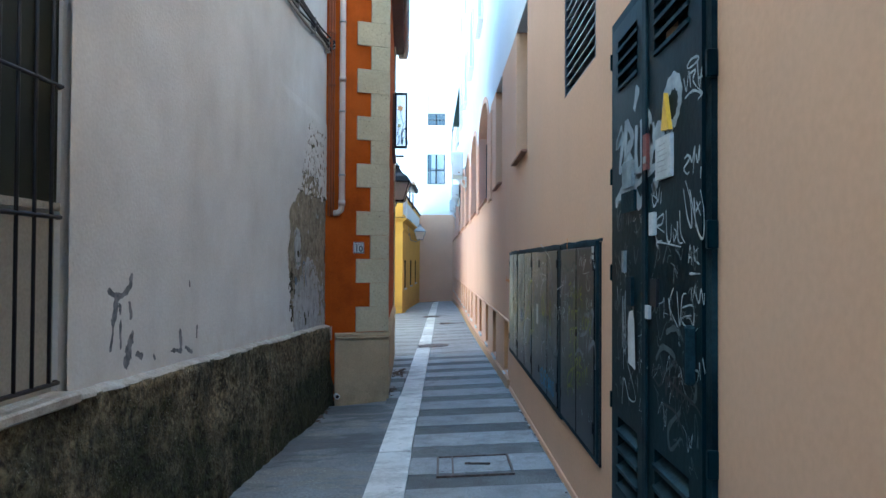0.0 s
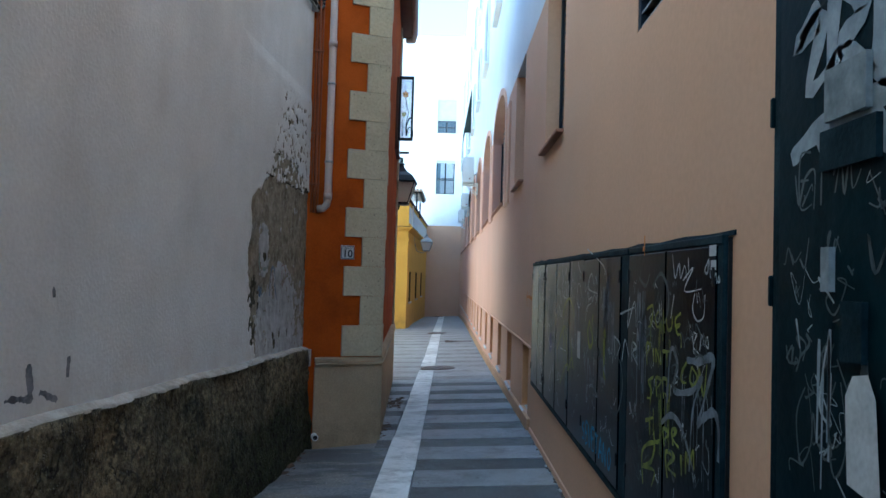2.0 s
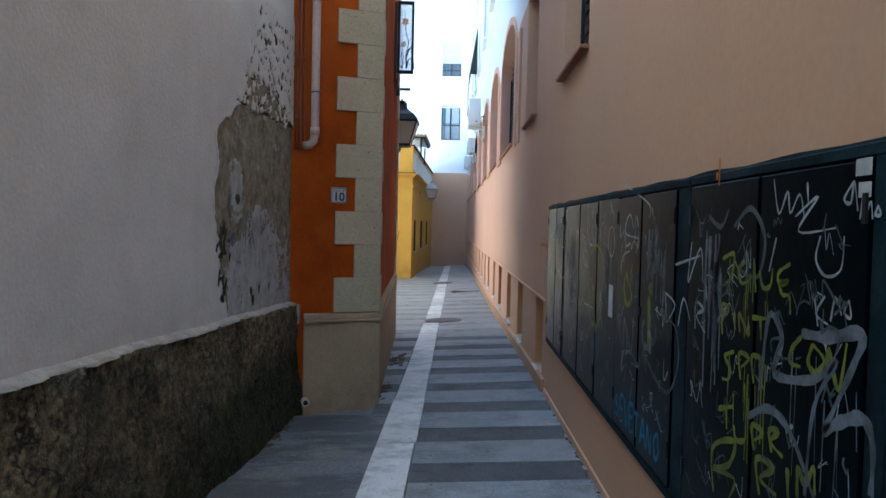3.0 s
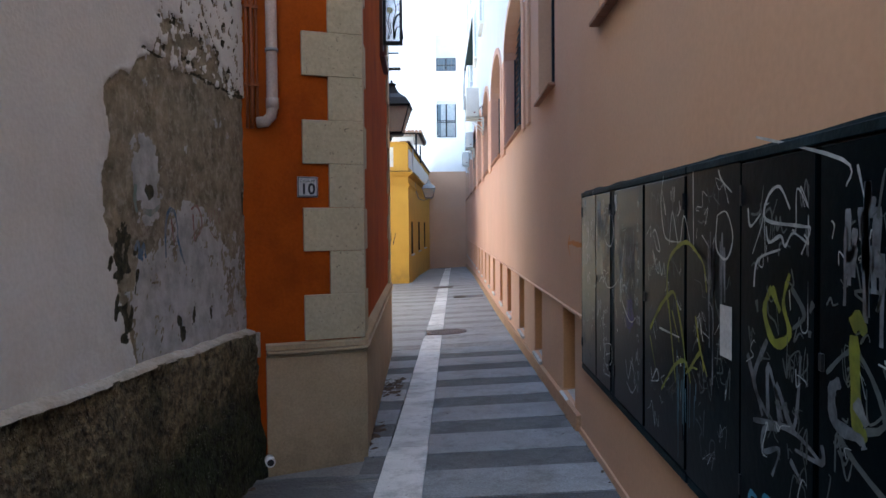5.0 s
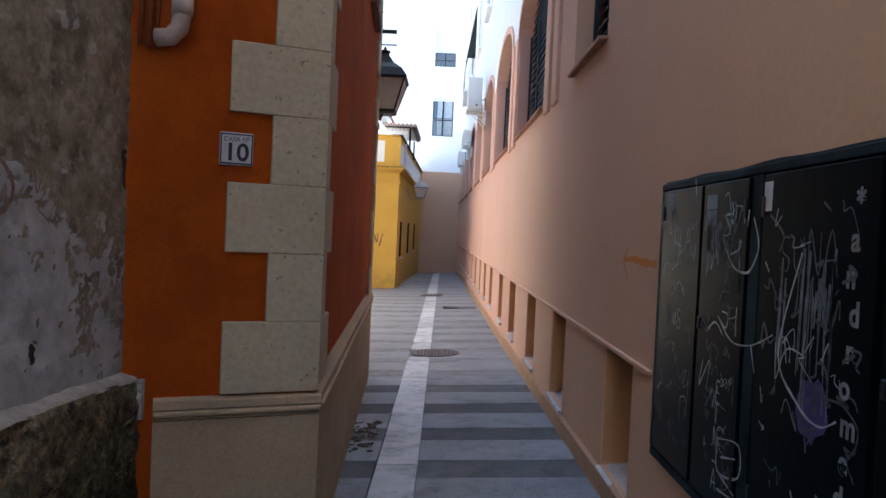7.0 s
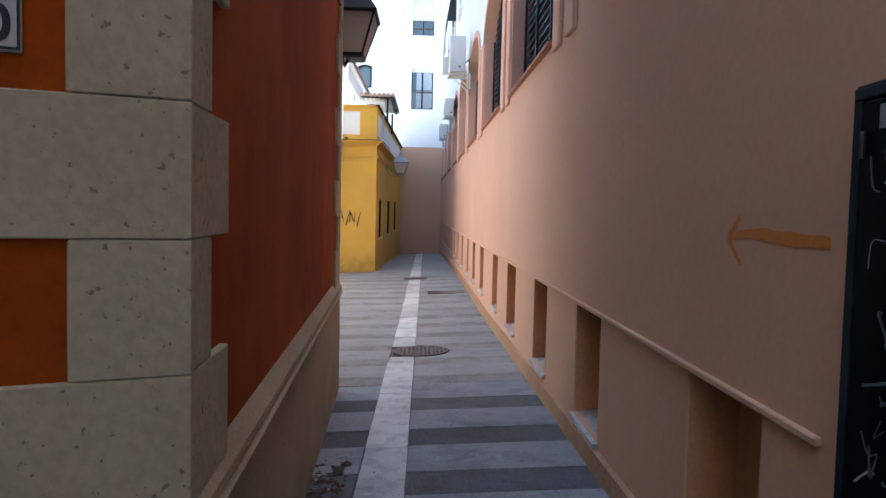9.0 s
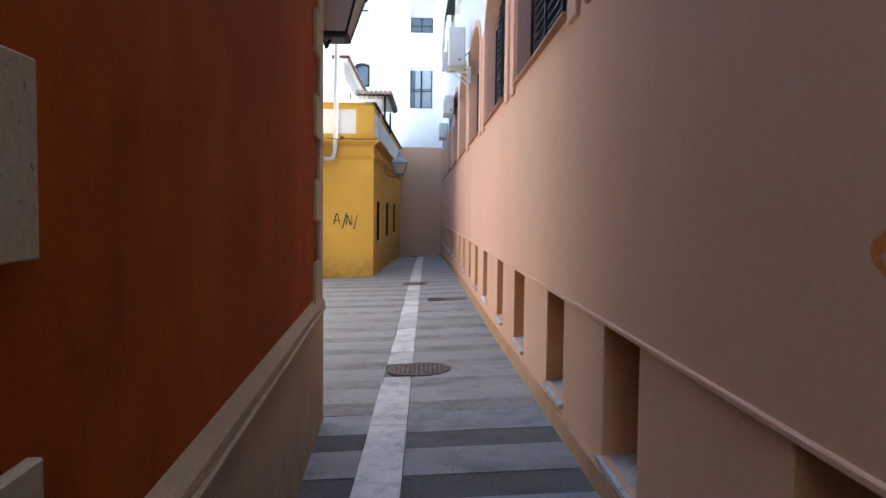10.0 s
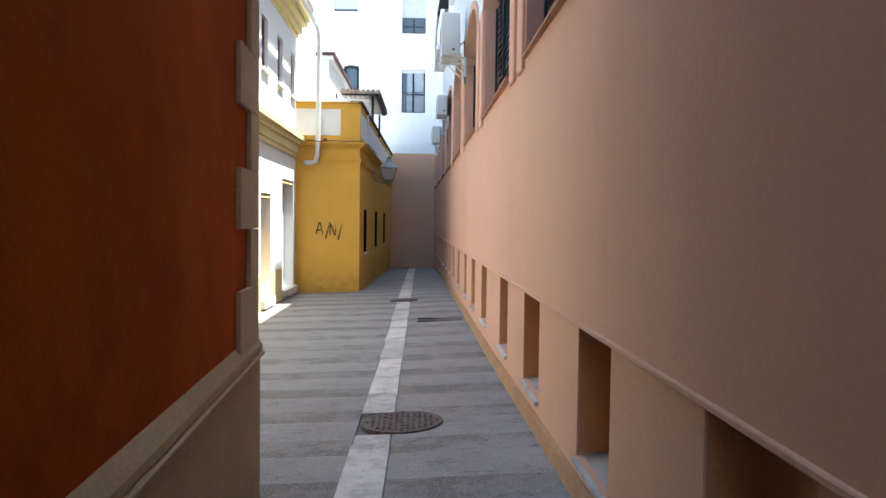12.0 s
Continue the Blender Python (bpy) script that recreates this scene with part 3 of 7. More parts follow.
# added out of view; its height only shades the near lane
mesh_object("roof_low_east", one_box(0.95, 14, -12, 7.89, 14.0, 14.2), "white", kind="structure", label="unseen flat roof of the beige building, raised to block the sun")
# added sheet behind the openings; the rooms' darkness is its colour
mesh_object("room_wall_east", one_box(1.9, 2.0, 2, END, -1.5, 10.5), "grille", kind="structure", label="added near-black sheet for the darkness of the rooms")


def archivolts():
    for k, (a, b) in enumerate(LARGE[:5]):
        bm = bmesh.new()
        n = 14
        ring = []
        for i in range(n + 1):
            y = a + (b - a) * (1 - math.cos(math.pi * i / n)) / 2
            t = math.pi * (1 - i / n)
            yo = (a + b) / 2 + ((b - a) / 2 + 0.13) * math.cos(t)
            zo = SPRING + 0.75 * math.sin(t)
            ring.append((y, arch_rise(y, a, b), yo, zo))
        for p, q in zip(ring, ring[1:]):
            inner0, inner1, outer0, outer1 = (p[0], p[1]), (q[0], q[1]), (p[2], p[3]), (q[2], q[3])
            hexa(bm, [east(inner0[0], 0.225, inner0[1] - 0.003), east(inner1[0], 0.225, inner1[1] - 0.003), east(inner1[0], -0.03, inner1[1] - 0.003), east(inner0[0], -0.03, inner0[1] - 0.003),
                      east(outer0[0], 0.225, outer0[1]), east(outer1[0], 0.225, outer1[1]), east(outer1[0], -0.03, outer1[1]), east(outer0[0], -0.03, outer0[1])])
        mesh_object("archivolt", bm, "beige", kind="structure", label="pink rendered arch over a large window")


archivolts()


def pilasters():
    """Upright raised strips between the large windows."""
    for (a0, b0), (a1, b1) in zip([(0, 13.55)] + LARGE[:6], LARGE[:7]):
        mid = (b0 + a1) / 2
        for y0, y1 in ((b0 + 0.05, mid - 0.12), (mid + 0.12, a1 - 0.05)):
            mesh_object("pilaster", one_mbox(east, y0, y1, -0.035, 0.01, 2.74, SPRING + 0.03, bevel=0.012), "beige", kind="structure", label="raised pink rendered strip between windows")


pilasters()


def window_sill(y0, y1, z, n_tiles):
    t = thing("window_sill", "reddish clay tiled sill under a barred window", "window sill", (wall_x(y0), (y0 + y1) / 2, z))
    step = (y1 - y0) / n_tiles
    for k in range(n_tiles):
        bm = bmesh.new()
        a, b = y0 + k * step + 0.004 - (y0 + y1) / 2, y0 + (k + 1) * step - 0.004 - (y0 + y1) / 2
        box(bm, -0.07, 0.25, a, b, -0.03, 0.0, bevel=0.006)
        part("tile", bm, "sill", t)
    return t


def barred_window(a, b, z0, z1, arched):
    """A recessed window with slanting dark slats behind it and thin bars."""
    depth = 0.17
    mid = ((a + b) / 2)
    t = thing("window", "arched window with dark blue slanted metal slats" if arched else "tall narrow window with dark metal slats", "window", (wall_x(mid), mid, z0))
    w = (b - a) / 2
    # flat near-black backing, coloured as the unlit room behind the slats
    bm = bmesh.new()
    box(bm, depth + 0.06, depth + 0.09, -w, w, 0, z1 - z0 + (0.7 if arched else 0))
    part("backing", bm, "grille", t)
    n = max(6, int((z1 - z0) / 0.10)) + (6 if arched else 0)
    for k in range(n):
        z = 0.06 + k * 0.10
        half = w - 0.02
        if arched and z + z0 > SPRING:
            s = (z + z0 - SPRING) / 0.62
            if s >= 0.96:
                continue
            half = (w - 0.02) * math.sqrt(1 - s * s)
        elif z > z1 - z0 and not arched:
            continue
        bm = bmesh.new()
        hexa(bm, [(depth - 0.005, -half, z), (depth + 0.05, -half, z + 0.05), (depth + 0.05, half, z + 0.05), (depth - 0.005, half, z),
                  (depth - 0.005, -half, z + 0.012), (depth + 0.05, -half, z + 0.062), (depth + 0.05, half, z + 0.062), (depth - 0.005, half, z + 0.012)])
        part("slat", bm, "slat", t)
    for y in np.linspace(-w + 0.05, w - 0.05, 4 if arched else 2):
        part("stile", one_box(depth - 0.03, depth + 0.0, y - 0.02, y + 0.02, 0, z1 - z0), "grille", t)
    return t


for a, b in SMALL:
    barred_window(a, b, 2.85, BAND, False)
    window_sill(a - 0.03, b + 0.03, 2.85, 5)
for a, b in LARGE:
    barred_window(a, b, 2.85, SPRING, True)
    window_sill(a - 0.03, b + 0.03, 2.85, 10)


def niche_parts():
    for k, (a, b) in enumerate(NICHES):
        t = thing("wall_niche", "shallow blind niche with white marble sill in the beige wall", "niche", (wall_x(a), (a + b) / 2, NZ[0]), group="niches along the wall")
        w = (b - a) / 2
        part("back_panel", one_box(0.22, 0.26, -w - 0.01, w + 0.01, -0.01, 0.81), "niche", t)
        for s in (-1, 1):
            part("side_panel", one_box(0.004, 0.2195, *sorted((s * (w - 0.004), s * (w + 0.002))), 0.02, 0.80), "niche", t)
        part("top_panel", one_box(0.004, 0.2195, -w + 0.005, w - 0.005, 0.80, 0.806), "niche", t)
        bm = bmesh.new()
        hexa(bm, [(-0.035, -w - 0.02, -0.045), (0.215, -w + 0.002, -0.02), (0.215, w - 0.002, -0.02), (-0.035, w + 0.02, -0.045),
                  (-0.035, -w - 0.02, -0.012), (0.215, -w + 0.002, 0.03), (0.215, w - 0.002, 0.03), (-0.035, w + 0.02, -0.012)])
        part("marble_sill", bm, "marble", t, "white marble sill")


niche_parts()
# the thin ledge over the niches and the proud skirt at the foot
mesh_object("ledge_east", (lambda bm: [mbox(bm, east, y0, y1, -0.022, 0.01, 0.684, 0.712, bevel=0.005) for y0, y1 in [(10.12, 14.0)] + [(14.0 + 4 * k, 18.0 + 4 * k) for k in range(7)]] and bm)(bmesh.new()), "beige", kind="structure", label="thin rendered ledge above the niches")


def skirt():
    for ya, yb, out, rise, mat, label in ((-12, 10.2, 0.012, 0.035, "beige", "rendered foot of the wall"), (10.2, 45.6, 0.035, 0.125, "skirt", "stained orange rendered foot of the wall")):
        bm = bmesh.new()
        n = int((yb - ya) / 0.8)
        for k in range(n):
            y0, y1 = ya + (yb - ya) * k / n, ya + (yb - ya) * (k + 1) / n
            h = lambda y: ground_at(y, 1) + rise
            z0, z1 = ground_at(y0, 1) - 0.1, ground_at(y1, 1) - 0.1
            hexa(bm, [east(y0, -out - 0.012, z0), east(y1, -out - 0.012, z1), east(y1, 0.02, z1), east(y0, 0.02, z0), east(y0, -out, h(y0)), east(y1, -out, h(y1)), east(y1, 0.02, h(y1) + 0.01), east(y0, 0.02, h(y0) + 0.01)])
        bmesh.ops.remove_doubles(bm, verts=bm.verts, dist=0.0005)
        mesh_object("baseboard", bm, mat, kind="structure", label=label)


skirt()

# ---- white wall on the west side with its rough foot ----
WU = west_u


def west_wall():
    us = [0, WU(0.6), WU(3.55), WU(9.62)]
    zs = [-1.5, 0.6, 0.86, 3.4, 9.0]
    solid = lambda u, z: not (us[1] < u < us[2] and 0.86 < z < 3.4) and not (u > us[2] and 0.6 < z < 3.4)
    mesh_object("wall_west", grid_wall(west, us, zs, solid, 0.0, -0.5), "limewash", kind="structure", label="flaking grey-white limewashed wall with a bare patch")
    mesh_object("wall_core_west", one_mbox(west, us[2] + 0.002, us[3], -0.49, -0.05, 0.602, 3.398), "limewash", kind="structure", label="masonry behind the plaster")


west_wall()


def fbm(y, z, scale, octaves=5, at=0.0):
    return noise.fractal(Vector((y * scale, z * scale, at)), 0.75, 2.1, octaves)


def near_stroke(y, z, strokes):
    """How deep a place lies in any of the short worn marks: 0 outside, 1 well inside."""
    best = 0.0
    for y0, z0, y1, z1, r in strokes:
        if abs(y - (y0 + y1) / 2) > abs(y1 - y0) / 2 + 2.2 * r or abs(z - (z0 + z1) / 2) > abs(z1 - z0) / 2 + 2.2 * r:
            continue
        dy, dz = y1 - y0, z1 - z0
        t = max(0.0, min(1.0, ((y - y0) * dy + (z - z0) * dz) / (dy * dy + dz * dz + 1e-9)))
        best = max(best, 1 - math.hypot(y - y0 - dy * t, z - z0 - dz * t) / (2 * r))
    return best


SCUFFS = [(3.94, 1.38, 4.02, 1.345, 0.014), (4.02, 1.345, 4.10, 1.35, 0.014), (4.10, 1.35, 4.19, 1.40, 0.015), (4.19, 1.40, 4.20, 1.45, 0.018), (4.02, 1.30, 4.00, 1.21, 0.022), (4.00, 1.21, 3.97, 1.05, 0.010),
          (4.07, 1.29, 4.08, 1.05, 0.009), (4.20, 1.08, 4.15, 0.96, 0.030), (4.22, 1.12, 4.20, 1.06, 0.016), (4.28, 0.99, 4.33, 0.97, 0.018), (4.18, 1.30, 4.20, 1.22, 0.014), (4.89, 1.06, 4.91, 0.98, 0.016),
          (5.19, 1.07, 5.18, 1.00, 0.012), (4.76, 0.95, 4.92, 0.93, 0.012), (4.98, 0.95, 5.1, 0.90, 0.010), (5.04, 1.40, 5.05, 1.36, 0.010), (4.50, 0.95, 4.52, 0.93, 0.012)]
HOLES = [(7.80, 1.38, 7.77, 1.21, 0.050), (7.85, 1.36, 7.83, 1.25, 0.035), (7.80, 1.04, 7.82, 0.97, 0.034), (7.73, 1.12, 7.71, 1.02, 0.016), (7.68, 1.30, 7.67, 1.26, 0.012), (7.76, 0.93, 7.80, 0.90, 0.016), (7.88, 1.06, 7.87, 1.0, 0.016),
         (8.40, 0.93, 8.46, 0.82, 0.022), (8.60, 0.88, 8.64, 0.96, 0.020), (8.87, 0.93, 8.89, 0.87, 0.016), (8.06, 1.65, 8.09, 1.63, 0.028), (9.48, 1.68, 9.50, 1.55, 0.018), (7.96, 1.36, 7.92, 1.32, 0.014), (7.94, 1.22, 7.92, 1.12, 0.010)]


def plaster():
    """The plaster skin of the white wall: sound limewash, an area where it has come off to the brown render, remains of
    an older coat, holes and flakes, and a painted shade line under the upper lip.
    """
    ys = [3.55 + 0.05 * k for k in range(1)] + list(np.arange(3.555, 9.60, 0.015)) + [9.62]
    zs = list(np.arange(0.6, 3.399, 0.015)) + [3.4]
    left = lambda z: float(np.interp(z, [0.6, 0.8, 1.0, 1.18, 1.28, 1.42, 1.50, 1.62, 1.76, 1.9, 2.08, 2.2, 2.3, 2.4], [7.88, 7.86, 7.80, 7.74, 7.70, 7.66, 7.60, 7.62, 7.67, 7.67, 7.64, 7.82, 8.0, 8.3]))
    top = lambda y: float(np.interp(y, [7.6, 7.76, 7.9, 8.1, 8.4, 9.6], [2.1, 2.2, 2.24, 2.35, 2.365, 2.345]))
    lime_top = lambda y: float(np.interp(y, [7.9, 8.15, 8.3, 8.5, 8.7, 8.85, 9.1, 9.3, 9.6], [1.30, 1.32, 1.44, 1.60, 1.56, 1.50, 1.38, 1.42, 1.34]))
    soft = lambda v, w: max(0.0, min(1.0, 0.5 + v / w))
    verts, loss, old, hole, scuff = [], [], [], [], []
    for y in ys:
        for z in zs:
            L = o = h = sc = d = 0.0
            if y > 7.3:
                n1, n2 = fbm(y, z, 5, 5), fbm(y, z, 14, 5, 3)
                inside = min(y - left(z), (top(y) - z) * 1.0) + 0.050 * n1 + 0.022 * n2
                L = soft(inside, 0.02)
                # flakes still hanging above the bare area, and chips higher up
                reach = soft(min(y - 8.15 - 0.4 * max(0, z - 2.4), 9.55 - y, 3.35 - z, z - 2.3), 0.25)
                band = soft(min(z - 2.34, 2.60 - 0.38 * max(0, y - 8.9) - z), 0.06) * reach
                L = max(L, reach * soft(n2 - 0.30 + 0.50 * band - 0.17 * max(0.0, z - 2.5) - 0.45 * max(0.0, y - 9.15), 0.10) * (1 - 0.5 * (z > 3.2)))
                # shade under the plaster lip, painted as a thin dark line at the top edge
                lip_shade = abs(z - 2.35 - 0.012 * n2 - 0.02 * n1 - (0.0 if y < 9.0 else 0.0))
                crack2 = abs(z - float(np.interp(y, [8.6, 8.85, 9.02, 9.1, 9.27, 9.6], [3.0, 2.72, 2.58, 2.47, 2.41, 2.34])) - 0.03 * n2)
                h = max(0.0, 1 - lip_shade / 0.018) * soft(y - 8.0, 0.1) * soft(n1 + 0.35, 0.4)
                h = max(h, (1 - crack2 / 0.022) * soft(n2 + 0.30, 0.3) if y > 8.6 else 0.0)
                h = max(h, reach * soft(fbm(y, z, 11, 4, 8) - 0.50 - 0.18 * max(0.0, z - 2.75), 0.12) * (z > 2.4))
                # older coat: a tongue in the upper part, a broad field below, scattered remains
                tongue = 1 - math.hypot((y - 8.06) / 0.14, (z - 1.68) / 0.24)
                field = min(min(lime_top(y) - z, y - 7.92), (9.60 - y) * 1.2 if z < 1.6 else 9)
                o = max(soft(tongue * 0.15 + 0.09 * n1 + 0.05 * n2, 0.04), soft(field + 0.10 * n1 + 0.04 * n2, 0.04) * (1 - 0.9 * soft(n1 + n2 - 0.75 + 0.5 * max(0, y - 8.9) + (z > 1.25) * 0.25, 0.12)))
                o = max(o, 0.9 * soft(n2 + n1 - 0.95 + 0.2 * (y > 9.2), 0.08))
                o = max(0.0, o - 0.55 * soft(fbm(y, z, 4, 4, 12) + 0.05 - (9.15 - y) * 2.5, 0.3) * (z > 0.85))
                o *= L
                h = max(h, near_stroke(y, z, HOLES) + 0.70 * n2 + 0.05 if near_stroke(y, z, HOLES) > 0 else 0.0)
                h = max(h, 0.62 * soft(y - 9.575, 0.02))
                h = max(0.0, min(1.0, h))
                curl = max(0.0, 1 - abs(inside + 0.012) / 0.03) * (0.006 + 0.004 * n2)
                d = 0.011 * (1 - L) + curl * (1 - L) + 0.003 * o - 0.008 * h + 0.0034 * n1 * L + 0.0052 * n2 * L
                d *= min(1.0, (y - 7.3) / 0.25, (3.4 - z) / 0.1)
            elif y < 5.4:
                sc = near_stroke(y, z, SCUFFS)
                sc = max(0.0, min(1.0, sc * 1.15 + 0.50 * fbm(y, z, 16, 4, 6) + 0.06)) if sc > 0 else 0.0
                d = -0.002 * sc
            verts.append(west(WU(y), d, z))
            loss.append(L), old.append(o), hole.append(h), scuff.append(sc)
    m = len(zs)
    faces = [(i * m + k, i * m + m + k, i * m + m + k + 1, i * m + k + 1) for i in range(len(ys) - 1) for k in range(m - 1)]
    me = bpy.data.meshes.new("plaster_west")
    me.from_pydata(verts, [], faces)
    me.materials.append(MAT["limewash"])
    for name, values in (("plaster_loss", loss), ("old_lime", old), ("hole_and_lip_shade", hole), ("scuff", scuff)):
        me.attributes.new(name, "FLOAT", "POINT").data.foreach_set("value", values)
    me.shade_smooth()
    tagged(new("wall_plaster", me), kind="structure", label="flaking grey-white limewash plaster with a broken bare patch")


plaster()


def dado():
    random.seed(4)
    bm = bmesh.new()
    bl = bmesh.new()
    n = 430
    top = lambda y: 0.880 - 0.030 * (y - 3) + 0.012 * noise.noise(Vector((y * 1.3, 4, 1))) + 0.008 * noise.noise(Vector((y * 5, 2, 9)))
    proud = lambda y: 0.085 + 0.006 * (y - 5) + 0.008 * noise.noise(Vector((y * 1.7, 0, 3)))
    rows = []
    heights = [k / 26 for k in range(27)]
    for i in range(n + 1):
        y = -12 + 21.56 * i / n
        row = []
        for s in heights:
            lumps = 0.030 * noise.noise(Vector((y * 2.3, s * 2.5, 1))) + 0.020 * noise.noise(Vector((y * 9, s * 9, 2))) + 0.015 * noise.noise(Vector((y * 26, s * 22, 5)))
            out = (proud(y) + 0.03) * (1 - s) + 0.055 * s + lumps
            row.append(bm.verts.new(west(WU(y), out, -0.6 + (top(y) + 0.6) * s)))
        rows.append(row + [bm.verts.new(west(WU(y), -0.02, top(y)))])
    for a, b in zip(rows, rows[1:]):
        for k in range(len(a) - 1):
            f = bm.faces.new((a[k], b[k], b[k + 1], a[k + 1]))
            f.smooth = True
    bm.faces.new(rows[-1])
    mesh_object("dado_west", bm, "dado", kind="structure", label="rough dark mossy cement foot of the white wall")
    for i in range(n):
        y0, y1 = -12 + 21.56 * i / n, -12 + 21.56 * (i + 1) / n
        o = [0.060 + 0.030 * noise.noise(Vector((q * 7, 7, 3))) + 0.012 * noise.noise(Vector((q * 27, 2, 3))) for q in (y0, y1)]
        h = [0.010 + 0.009 * noise.noise(Vector((q * 9, 1, 8))) for q in (y0, y1)]
        hexa(bl, [west(WU(y0), -0.01, top(y0) + 0.001), west(WU(y1), -0.01, top(y1) + 0.001), west(WU(y1), o[1], top(y1) - 0.006), west(WU(y0), o[0], top(y0) - 0.006),
                  west(WU(y0), -0.01, top(y0) + 0.035), west(WU(y1), -0.01, top(y1) + 0.035), west(WU(y1), o[1] - 0.012, top(y1) + h[1]), west(WU(y0), o[0] - 0.012, top(y0) + h[0])])
    bmesh.ops.remove_doubles(bl, verts=bl.verts, dist=0.0005)
    mesh_object("trim_west", bl, "ledge", kind="structure", label="crumbling pale cement ledge above the rough foot")


dado()


def dado_end():
    """A remnant of white plaster down the end of the rough foot."""
    bm = bmesh.new()
    n = 9
    for k in range(n):
        z0, z1 = 0.50 + 0.02 * k, 0.52 + 0.02 * k
        w0, w1 = [0.018 + 0.022 * (0.5 + noise.noise(Vector((q * 31, 2, 5)))) for q in (z0, z1)]
        hexa(bm, [west(WU(9.558) - w0, 0.02, z0), west(WU(9.566), 0.02, z0), west(WU(9.566), 0.092, z0), west(WU(9.558) - w0, 0.088, z0),
                  west(WU(9.558) - w1, 0.02, z1), west(WU(9.566), 0.02, z1), west(WU(9.566), 0.092, z1), west(WU(9.558) - w1, 0.088, z1)])
    bmesh.ops.remove_doubles(bm, verts=bm.verts, dist=0.0005)
    mesh_object("trim_west_end", bm, "ledge", kind="structure", label="remnant of pale plaster at the end of the rough foot")


dado_end()


def bar_window():
    t = thing("barred_window", "iron-barred window with dark green shutter half down", "window", west(WU(3.4), 0, 0.9))
    base = Vector(west(WU(3.4), 0, 0.9))
    f = lambda u, d, z: west(WU(u), d, z) - base
    part("roller_shutter", one_mbox(f, 0.62, 3.545, -0.10, -0.065, 1.80, 3.4), "shutter", t)
    for k in range(7):
        y = 3.36 - 0.4 * k
        part("shutter_rib", one_mbox(f, y - 0.006, y + 0.006, -0.065, -0.057, 1.80, 3.4), "shutter", t)
    part("lower_panel", one_mbox(f, 0.62, 3.545, -0.11, -0.075, 0.88, 1.80), "pale", t)
    part("sill", one_mbox(f, 0.55, 3.56, -0.10, 0.075, 0.845, 0.900, bevel=0.01), "ledge", t, "pale cement sill")
    part("shutter_lip", one_mbox(f, 0.62, 3.545, -0.064, -0.045, 1.79, 1.83), "ledge", t)
    for k in range(22):
        y = 3.315 - 0.125 * k
        bm = bmesh.new()
        tube(bm, [f(y, 0.05, 0.97), f(y, 0.05, 3.38)], 0.009, 8)
        part("bar", bm, "black", t)
    for z in (0.97, 1.75, 2.37, 3.0):
        bm = bmesh.new()
        tube(bm, [f(0.6, 0.05, z), f(3.39, 0.05, z), f(3.41, 0.02, z)], 0.011, 8)
        part("cross_bar", bm, "black", t)


bar_window()

# ---- orange house ----
OZ = 6.05


